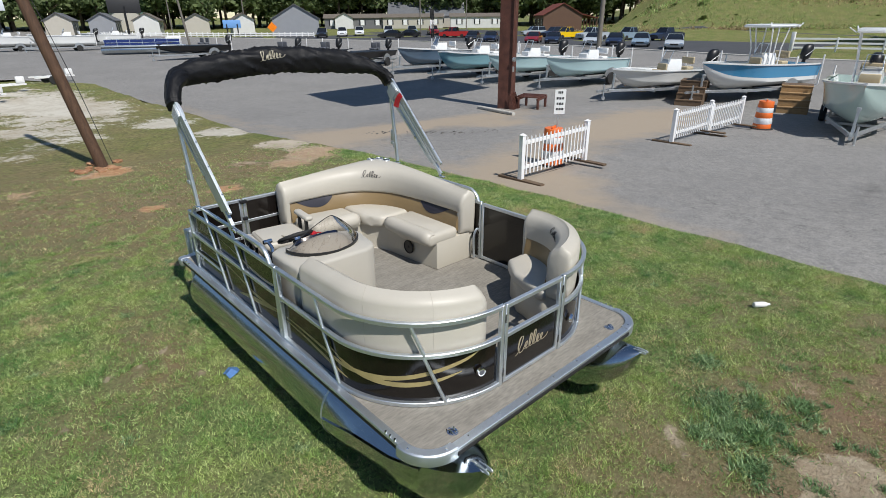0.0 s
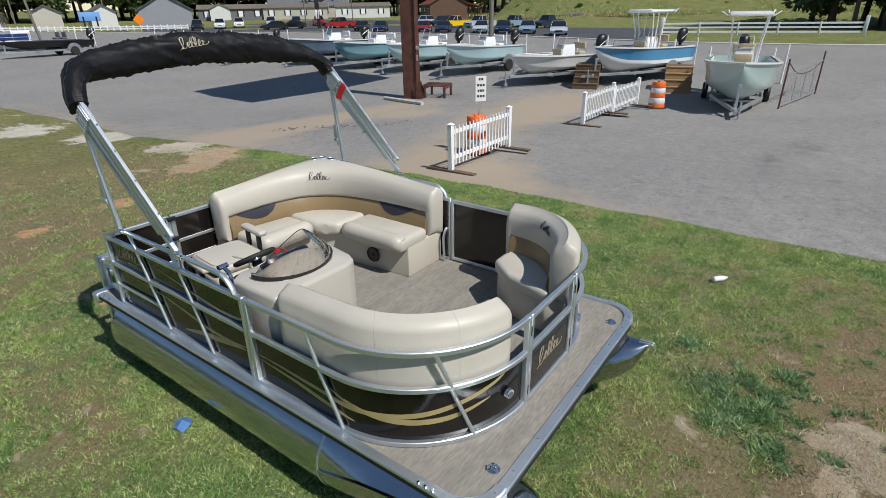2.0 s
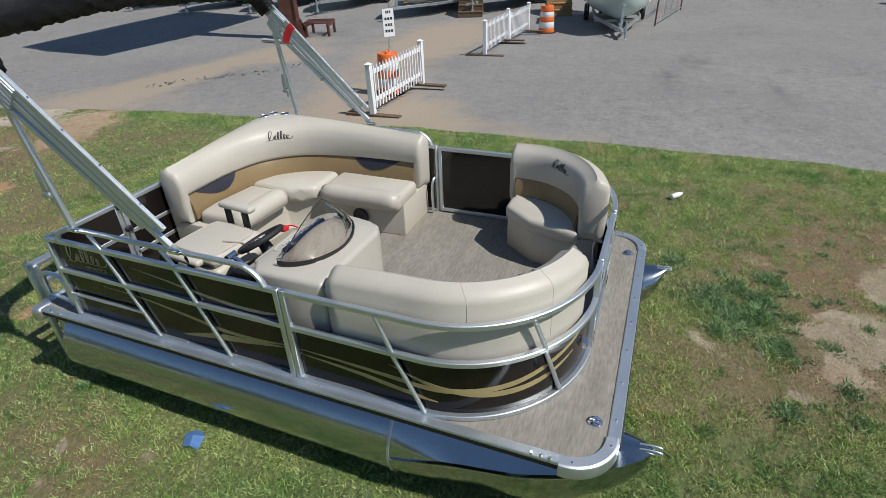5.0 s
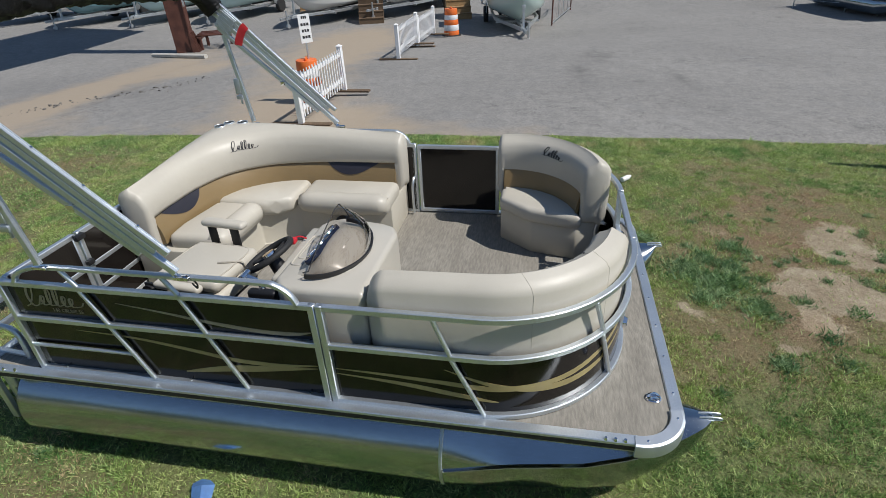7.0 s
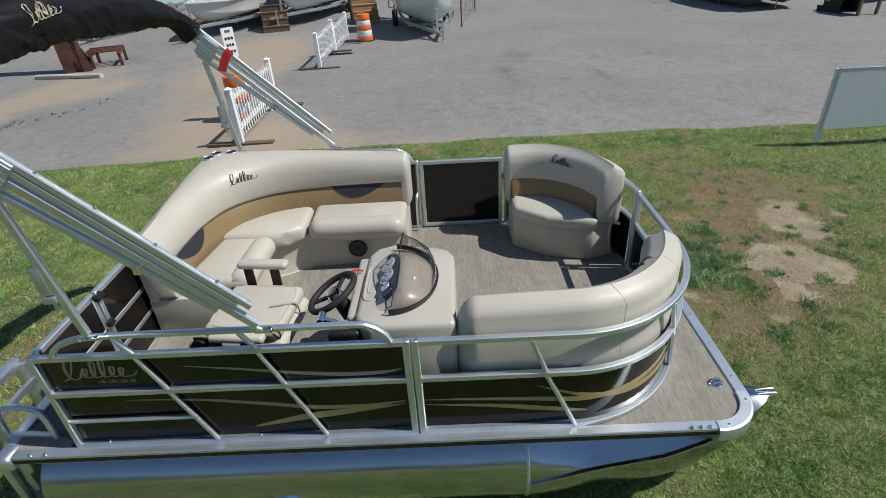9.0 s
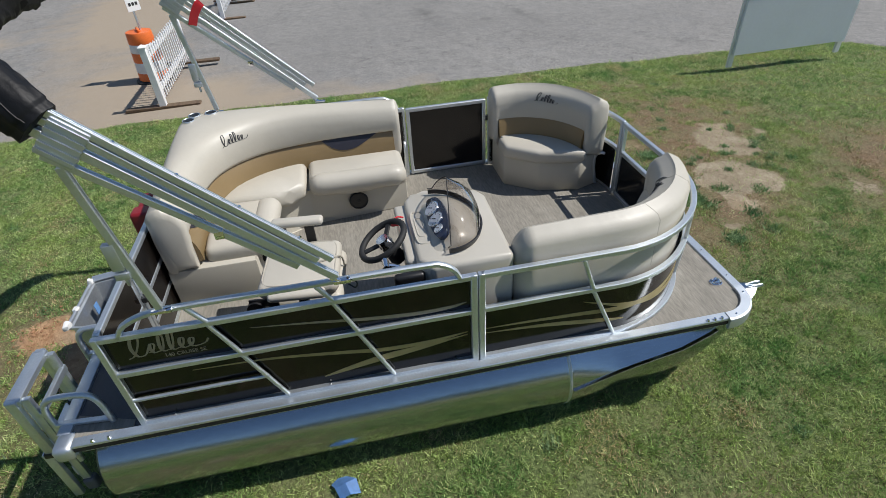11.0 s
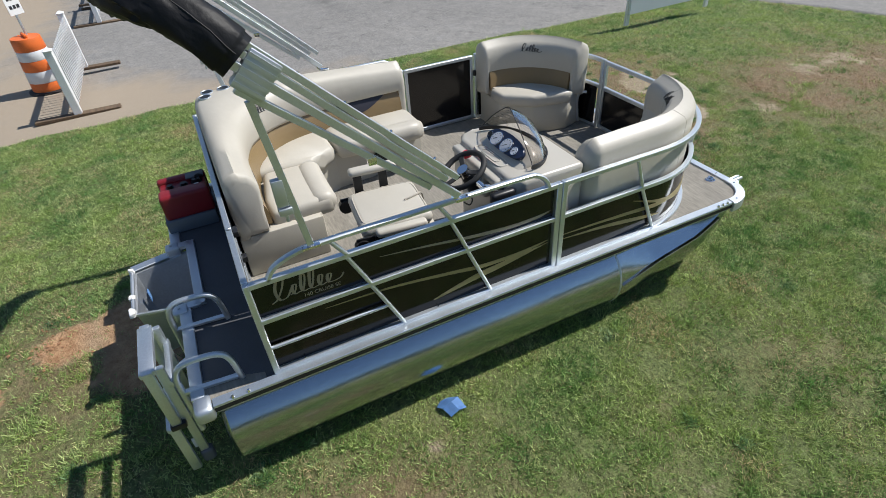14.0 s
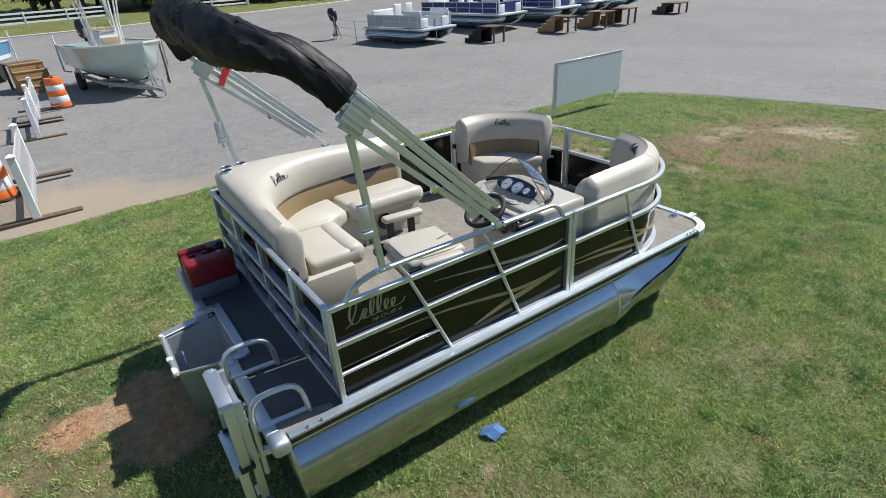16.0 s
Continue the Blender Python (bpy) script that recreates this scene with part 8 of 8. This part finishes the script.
# ---- trees ----
def leaf_mat(name, a, b, through_light=0.0, clump=0.0):
    m = bpy.data.materials.new(name)
    m.use_nodes = True
    t = m.node_tree
    bs = t.nodes["Principled BSDF"]
    g = t.nodes.new("ShaderNodeNewGeometry")
    r = t.nodes.new("ShaderNodeValToRGB")
    r.color_ramp.elements[0].color, r.color_ramp.elements[1].color = (*a, 1), (*b, 1)
    fac = g.outputs["Random Per Island"]
    if clump:
        nz = t.nodes.new("ShaderNodeTexNoise")
        nz.inputs["Scale"].default_value, nz.inputs["Detail"].default_value = clump, 4.0
        t.links.new(g.outputs["Position"], nz.inputs["Vector"])
        mr = t.nodes.new("ShaderNodeMapRange")
        mr.inputs["From Min"].default_value, mr.inputs["From Max"].default_value = 0.34, 0.66
        t.links.new(nz.outputs["Fac"], mr.inputs[0])
        av = t.nodes.new("ShaderNodeMix")
        av.inputs[0].default_value = 0.55
        t.links.new(fac, av.inputs[2])
        t.links.new(mr.outputs[0], av.inputs[3])
        fac = av.outputs[0]
    t.links.new(fac, r.inputs[0])
    t.links.new(r.outputs[0], bs.inputs["Base Color"])
    bs.inputs["Roughness"].default_value = 0.6
    bs.inputs["Specular IOR Level"].default_value = 0.3
    if through_light:
        tl = t.nodes.new("ShaderNodeBsdfTranslucent")
        mx = t.nodes.new("ShaderNodeMixShader")
        mx.inputs[0].default_value = through_light
        t.links.new(r.outputs[0], tl.inputs[0])
        t.links.new(bs.outputs[0], mx.inputs[1])
        t.links.new(tl.outputs[0], mx.inputs[2])
        t.links.new(mx.outputs[0], t.nodes["Material Output"].inputs[0])
    return m


M["leaf"] = leaf_mat("leaves", (0.065, 0.100, 0.036), (0.190, 0.245, 0.100), 0.4)
M["leaf_light"] = leaf_mat("light_leaves", (0.10, 0.14, 0.035), (0.22, 0.27, 0.085), 0.4)
M["bark"] = material("bark", (0.10, 0.075, 0.055), 0.9, 0, 0.3, 4, 0.2, 30, stretch=(4, 4, 0.5))


def tree_meshes(seed, H, n_clump, n_leaf, leaf, low):
    rnd = random.Random(seed)
    bm = B()
    path = smooth_path([(0, 0, 0), (0.1, 0.05, H * 0.3), (-0.1, 0.1, H * 0.6), (0.05, 0, H * 0.9)], 4)
    sweep(bm, path, [(math.cos(a), math.sin(a)) for a in np.linspace(0, 6.283, 9)[:-1]], None, [0.22 * (1 - 0.85 * i / (len(path) - 1)) for i in range(len(path))])
    verts, faces = [], []
    for c in range(n_clump):
        u = low + (1 - low) * rnd.random()
        rad = H * 0.24 * math.sin(math.pi * min(1.0, 0.18 + 0.80 * (u - low) / (1 - low))) * (0.5 + 0.6 * rnd.random())
        a = rnd.random() * 6.283
        cx, cy, cz = rad * math.cos(a), rad * math.sin(a), H * u
        if c % 4 == 0:
            tube(bm, [(0, 0, cz - H * 0.08), (cx, cy, cz)], 0.05, 5)
        s = H * 0.07 * (0.7 + 0.7 * rnd.random())
        for k in range(n_leaf):
            d = Vector((rnd.gauss(0, 1), rnd.gauss(0, 1), rnd.gauss(0, 0.7)))
            p = Vector((cx, cy, cz)) + d * s * 0.6
            t1 = Vector((rnd.gauss(0, 1), rnd.gauss(0, 1), rnd.gauss(0, 0.6))).normalized()
            t2 = t1.cross(Vector((rnd.gauss(0, 1), rnd.gauss(0, 1), rnd.gauss(0, 1)))).normalized()
            i = len(verts)
            q = leaf * (0.6 + 0.8 * rnd.random())
            verts += [p - t1 * q, p + t2 * q * 0.55, p + t1 * q, p - t2 * q * 0.55]
            faces.append((i, i + 1, i + 2, i + 3))
    tr = mesh_of(bm, "trunk", M["bark"])
    cr = bpy.data.meshes.new("crown")
    cr.from_pydata(verts, [], faces)
    return tr, cr


KINDS = [tree_meshes(s, 11.0, 60, 26, 0.37, lo) for s, lo in ((1, 0.22), (2, 0.30), (3, 0.12))]
for tr, cr in KINDS:
    cr.materials.append(M["leaf"])
SHRUB = tree_meshes(9, 2.4, 26, 36, 0.16, 0.05)
SHRUB[1].materials.append(M["leaf_light"])


def tree(x, y, s, k, group="woods", label="leafy green tree in the woods"):
    t = thing("tree", label, "tree", group, m=place(x, y, random.random() * 360, -0.1) @ Matrix.Diagonal((s, s, s * (0.9 + 0.3 * random.random()), 1)))
    shared("trunk", KINDS[k][0], t, Matrix.Identity(4))
    shared("crown", KINDS[k][1], t, Matrix.Identity(4))


rt = random.Random(5)
for ring in range(4):
    for k in range(46):
        a = radians(26 + 68 * (k + rt.random() * 0.8) / 46)
        r = 172 + ring * 12 + rt.random() * 10
        tree(-2 + r * math.cos(a), r * math.sin(a), 1.5 + 0.7 * rt.random(), rt.randrange(3))
for ring in range(3):
    for k in range(22):
        a = radians(3 - 52 * (k + rt.random() * 0.8) / 22)
        r = 78 + ring * 8 + rt.random() * 7
        tree(-2 + r * math.cos(a), r * math.sin(a), 1.2 + 0.6 * rt.random(), rt.randrange(3), "roadside woods", "leafy green tree in the roadside woods")
# unseen trees, added to hide the bright horizon from the pontoons' reflections
for k in range(44):
    a = radians(106 + 146 * (k + rt.random() * 0.8) / 44)
    r = 62 + 14 * rt.random()
    tree(-2 + r * math.cos(a), 2 + r * math.sin(a), 0.85 + 0.35 * rt.random(), rt.randrange(3), "woods behind the lawn", "unseen leafy tree added to block the bright horizon in reflections")
for k in range(280):
    a = radians(34 - 36 * rt.random())
    r = 104 + 85 * rt.random()
    x, y = -2 + r * math.cos(a), r * math.sin(a)
    t = thing("shrub", "light green shrub on the grassy hill", "shrub", "shrubs on the hill", m=place(x, y, rt.random() * 360, -0.1) @ Matrix.Diagonal((1.6, 1.6, 0.5, 1)) @ Matrix.Scale(0.2 + 0.55 * rt.random() ** 3, 4))
    shared("stems", SHRUB[0], t, Matrix.Identity(4))
    shared("foliage", SHRUB[1], t, Matrix.Identity(4))
for k in range(20):
    a = radians(2 - 40 * rt.random())
    r = 70 + 4 * rt.random()
    t = thing("shrub", "light green roadside shrub below the woods", "shrub", "roadside shrubs", m=place(-2 + r * math.cos(a), r * math.sin(a), rt.random() * 360, -0.1) @ Matrix.Scale(0.6 + 0.6 * rt.random(), 4))
    shared("stems", SHRUB[0], t, Matrix.Identity(4))
    shared("foliage", SHRUB[1], t, Matrix.Identity(4))


# ---- grass blades on the near lawn ----
def grass_mat(name, deep, fresh, pale, straw, straw_part, through_light):
    """Blades that differ one from another and drift in hue over the lawn."""
    m = bpy.data.materials.new(name)
    m.use_nodes = True
    t = m.node_tree
    bs = t.nodes["Principled BSDF"]
    g = t.nodes.new("ShaderNodeNewGeometry")

    def tex(s, lo, hi):
        n = t.nodes.new("ShaderNodeTexNoise")
        n.inputs["Scale"].default_value, n.inputs["Detail"].default_value = s, 4.0
        t.links.new(g.outputs["Position"], n.inputs["Vector"])
        return ranged(n.outputs["Fac"], lo, hi)

    def ranged(v, lo, hi, a=0.0, c=1.0):
        n = t.nodes.new("ShaderNodeMapRange")
        for k, x in zip(("From Min", "From Max", "To Min", "To Max"), (lo, hi, a, c)):
            n.inputs[k].default_value = x
        t.links.new(v, n.inputs[0])
        return n.outputs[0]

    def mix(f, a, c):
        n = t.nodes.new("ShaderNodeMix")
        n.data_type = "RGBA"
        t.links.new(f, n.inputs[0])
        for k, v in ((6, a), (7, c)):
            if isinstance(v, tuple):
                n.inputs[k].default_value = (*v, 1)
            else:
                t.links.new(v, n.inputs[k])
        return n.outputs[2]

    def add(a, c):
        n = t.nodes.new("ShaderNodeMath")
        t.links.new(a, n.inputs[0])
        t.links.new(c, n.inputs[1])
        return n.outputs[0]

    rnd = g.outputs["Random Per Island"]
    w = t.nodes.new("ShaderNodeTexWhiteNoise")
    w.noise_dimensions = "1D"
    t.links.new(rnd, w.inputs["W"])
    col = mix(tex(1.3, 0.42, 0.58), deep, fresh)
    col = mix(ranged(add(w.outputs["Value"], tex(5.0, 0.30, 0.70)), 0.9, 1.8), col, pale)
    dead = ranged(add(rnd, tex(1.7, 0.45, 0.72)), 2.0 - 2.0 * straw_part, 2.06 - 2.0 * straw_part)
    col = mix(dead, col, straw)
    sc = t.nodes.new("ShaderNodeVectorMath")
    sc.operation = "SCALE"
    t.links.new(col, sc.inputs[0])
    t.links.new(ranged(w.outputs["Value"], 0.0, 1.0, 0.5, 1.45), sc.inputs["Scale"])
    t.links.new(sc.outputs[0], bs.inputs["Base Color"])
    bs.inputs["Roughness"].default_value = 0.5
    bs.inputs["Specular IOR Level"].default_value = 0.35
    tl = t.nodes.new("ShaderNodeBsdfTranslucent")
    mx = t.nodes.new("ShaderNodeMixShader")
    mx.inputs[0].default_value = through_light
    t.links.new(sc.outputs[0], tl.inputs[0])
    t.links.new(bs.outputs[0], mx.inputs[1])
    t.links.new(tl.outputs[0], mx.inputs[2])
    t.links.new(mx.outputs[0], t.nodes["Material Output"].inputs[0])
    return m


M["blade"] = grass_mat("grass_blades", (0.160, 0.318, 0.088), (0.330, 0.450, 0.130), (0.545, 0.600, 0.270), (0.580, 0.470, 0.270), 0.38, 0.42)
M["straw"] = grass_mat("dry_grass_blades", (0.270, 0.200, 0.100), (0.430, 0.325, 0.170), (0.620, 0.510, 0.290), (0.36, 0.24, 0.14), 0.4, 0.4)
M["weed"] = grass_mat("weed_leaves", (0.105, 0.215, 0.085), (0.190, 0.320, 0.130), (0.370, 0.475, 0.260), (0.40, 0.38, 0.20), 0.12, 0.4)
FX, FY, FSTEP = -6.0, -10.0, 0.05


def chart(f, nx=240, ny=480):
    """Samples a function of the plan on a fine grid and gives a quick look-up of it."""
    a = np.array([[f(FX + i * FSTEP, FY + j * FSTEP) for i in range(nx)] for j in range(ny)])

    def read(x, y):
        u, v = np.clip((x - FX) / FSTEP, 0, nx - 1.001), np.clip((y - FY) / FSTEP, 0, ny - 1.001)
        i, j = u.astype(int), v.astype(int)
        p, q = u - i, v - j
        return (a[j, i] * (1 - p) + a[j, i + 1] * p) * (1 - q) + (a[j + 1, i] * (1 - p) + a[j + 1, i + 1] * p) * q
    return read


rise_at = chart(lambda x, y: ground_z(x, y) + 0.012 * (noise.noise((x * 0.9, y * 0.9, 0)) + 0.5 * noise.noise((x * 3.1, y * 3.1, 4))))
bare_at = chart(lambda x, y: dirt_at(x, y)[0] + 0.5 * noise.noise((x * 5.0, y * 5.0, 11)))
parched_at = chart(lambda x, y: 0.65 * max(0.0, noise.noise((x * 0.8, y * 0.8, 43)) + 0.6 * noise.noise((x * 2.7, y * 2.7, 47)) - 0.05) + dry_at(x, y) * (0.85 + 1.1 * noise.noise((x * 2.0, y * 2.0, 19)) + 0.6 * noise.noise((x * 7.0, y * 7.0, 23))))
patch_at = chart(lambda x, y: noise.noise((x * 0.55, y * 0.55, 31)) + 0.6 * noise.noise((x * 1.9, y * 1.9, 7)) + 0.4 * noise.noise((x * 6.0, y * 6.0, 9)))
clump_at = chart(lambda x, y: noise.noise((x * 8.5, y * 8.5, 61)) + 0.6 * noise.noise((x * 3.6, y * 3.6, 67)))
EDGE_LINE = np.array([[y, lot_edge(y)] for y in np.arange(-12.0, 15.0, 0.03)])


def kerb_x(y):
    return np.interp(y, EDGE_LINE[:, 0], EDGE_LINE[:, 1])


def blades(name, n, x0, x1, y0, y1, hmin, hmax, wid, mat, label, seed, keep, at_places=None, tuft=5, z=None):
    """Grass as leaning pointed blades, in small tufts with a common lean."""
    rng = np.random.default_rng(seed)
    if at_places:
        xs, ys = at_places
        n = len(xs)
        way = rng.uniform(0, 2 * np.pi, n)
    else:
        k = n // tuft
        cx, cy, cw = rng.uniform(x0, x1, k), rng.uniform(y0, y1, k), rng.uniform(0, 2 * np.pi, k)
        n = tuft * k
        xs, ys, way = np.repeat(cx, tuft) + rng.normal(0, 0.014, n), np.repeat(cy, tuft) + rng.normal(0, 0.014, n), np.repeat(cw, tuft)
    sel = keep(xs, ys, rng.random(n))
    xs, ys, way = xs[sel], ys[sel], way[sel]
    n = len(xs)
    zs = rise_at(xs, ys) if z is None else z(xs, ys)
    a, lean = rng.uniform(0, 2 * np.pi, n), rng.uniform(0.4, 1.5, n)
    h, w = rng.uniform(hmin, hmax, n) * np.clip(1.0 + 0.75 * clump_at(xs, ys), 0.5, 1.7), rng.uniform(0.6, 1.3, n) * wid
    b = way + rng.normal(0, 0.9, n)
    dx, dy = np.cos(a) * w, np.sin(a) * w
    lx, ly = np.cos(b) * h * lean, np.sin(b) * h * lean
    base = np.stack([xs, ys, zs - 0.004], 1)
    v = np.stack([base + np.stack([-dx, -dy, 0 * h], 1), base + np.stack([dx, dy, 0 * h], 1), base + np.stack([lx, ly, h * 0.95], 1)], 1).reshape(-1, 3)
    me = bpy.data.meshes.new(name)
    me.vertices.add(n * 3)
    me.vertices.foreach_set("co", v.astype(np.float32).ravel())
    me.loops.add(n * 3)
    me.loops.foreach_set("vertex_index", np.arange(n * 3, dtype=np.int32))
    me.polygons.add(n)
    me.polygons.foreach_set("loop_start", np.arange(0, n * 3, 3, dtype=np.int32))
    me.update()
    me.validate()
    me.materials.append(mat)
    return tagged(new(name, me), label, "grass", kind="stuff")


def green_here(x, y, q):
    d = np.maximum((bare_at(x, y) - 0.22) * 2.6, parched_at(x, y) * 1.12) + np.clip(-0.7 * clump_at(x, y), -0.2, 0.5)
    return (x < kerb_x(y) - 0.02) & (q > (x - 2.4) / 7.0) & (q > (-3.6 - x) / 0.8) & (q > (y - 10.0) / 3.5) & (q > (-7.8 - y) / 1.5) & (q > np.clip(d, 0.0, 0.97))


def dry_here(x, y, q):
    p = np.maximum(0.10, 0.22 + 0.5 * patch_at(x, y)) + 0.8 * parched_at(x, y)
    return (x < kerb_x(y) - 0.02) & (q > (-3.6 - x) / 0.8) & (q < p) & (q > (bare_at(x, y) - 0.30) * 3.2)


def disc(spots, per, seed):
    """Places strewn round each spot, thinning outward."""
    rng = np.random.default_rng(seed)
    xy = [rng.normal((a, b), r * 0.48, (int(per * r), 2)) for a, b, r in spots]
    xy = np.concatenate(xy)
    return xy[:, 0], xy[:, 1]


blades("grass_blades", 1560000, -3.9, 5.5, -3.2, 7.4, 0.012, 0.036, 0.0040, M["blade"], "short green mown grass blades", 3, green_here)
blades("dry_grass_blades", 400000, -3.9, 5.5, -3.4, 7.4, 0.008, 0.026, 0.0030, M["straw"], "dry straw coloured grass blades", 4, dry_here)
blades("grass_verge", 60000, 4.7, 5.6, -7.0, 11.0, 0.025, 0.065, 0.0034, M["blade"], "longer green grass along the asphalt edge", 5, lambda x, y, q: (0.35 * q + kerb_x(y) - 0.75 < x) & (x < kerb_x(y) + 0.08 * q))
blades("grass_outer", 200000, -3.8, 5.5, -9.0, -3.2, 0.02, 0.048, 0.0044, M["blade"], "mown green grass blades further out", 6, green_here)
blades("dry_grass_outer", 60000, -3.8, 5.5, -9.0, -3.2, 0.012, 0.03, 0.0042, M["straw"], "dry grass blades further out", 16, dry_here)
blades("grass_back", 150000, -3.8, 5.5, 7.4, 13.4, 0.02, 0.045, 0.0050, M["blade"], "mown green grass blades behind the boat", 7, green_here)
blades("dry_grass_back", 60000, -3.8, 5.5, 7.4, 13.0, 0.012, 0.03, 0.0048, M["straw"], "dry grass blades behind the boat", 17, dry_here)
rw = random.Random(12)
WEEDS = [(1.53, -0.60, 0.20), (1.38, -0.74, 0.16), (1.17, -0.80, 0.18), (1.34, -0.98, 0.16), (1.60, -1.02, 0.14), (1.98, -1.12, 0.13), (0.97, -1.07, 0.15), (1.72, -0.82, 0.13), (0.28, -1.05, 0.10), (2.05, -0.30, 0.14), (1.05, -0.66, 0.10)]
for k, (wx, wy, wr) in enumerate(WEEDS):
    blades("weed_patch", 0, 0, 0, 0, 0, 0.022, 0.062, 0.0072, M["weed"], "patch of broad dark green weeds in the lawn", 20 + k, lambda x, y, q: x < 99, disc([(wx, wy, wr)], 3800, 60 + k))
small = [(rw.uniform(-3.3, 4.9), rw.uniform(-3.0, 7.0), rw.uniform(0.04, 0.09)) for k in range(60)] + [(rw.uniform(1.0, 2.9), rw.uniform(-2.7, -1.0), rw.uniform(0.03, 0.06)) for k in range(26)] + [(1.38, -1.24, 0.09), (1.45, -2.12, 0.10), (0.99, -1.84, 0.10), (0.62, -1.49, 0.12), (1.09, -1.47, 0.10), (0.86, -1.19, 0.12), (1.52, -0.61, 0.10), (0.32, -1.49, 0.12), (1.79, -1.97, 0.07)]
blades("weed_tufts", 0, 0, 0, 0, 0, 0.016, 0.046, 0.0060, M["weed"], "scattered tufts of dark weeds in the lawn", 8, lambda x, y, q: x < kerb_x(y) - 0.1, disc(small, 1700, 91))

# rough tall grass on the hillside
rn = np.random.default_rng(15)
for name, count, lo, hi, mat, label in (("tall_grass", 52000, 0.35, 0.9, M["blade"], "tall rough green grass covering the hillside"), ("tall_dry_grass", 42000, 0.35, 0.8, M["straw"], "tall dry grass among the green on the hillside")):
    ha, hr = np.radians(rn.uniform(-3, 35, count)), 104 + 80 * rn.random(count) ** 1.5
    seed = 41 if name == "tall_grass" else 43
    hx, hy = -2 + hr * np.cos(ha), hr * np.sin(ha)
    blades(name, count, 0, 0, 0, 0, lo, hi, 0.12, mat, label, seed, lambda x, y, q: q < np.array([0.55 + 1.6 * noise.noise((a * 0.06, b * 0.06, seed)) + 0.6 * noise.noise((a * 0.2, b * 0.2, 3)) for a, b in zip(x, y)]), (hx, hy), z=lambda x, y: np.array([ground_z(a, b) for a, b in zip(x, y)]))
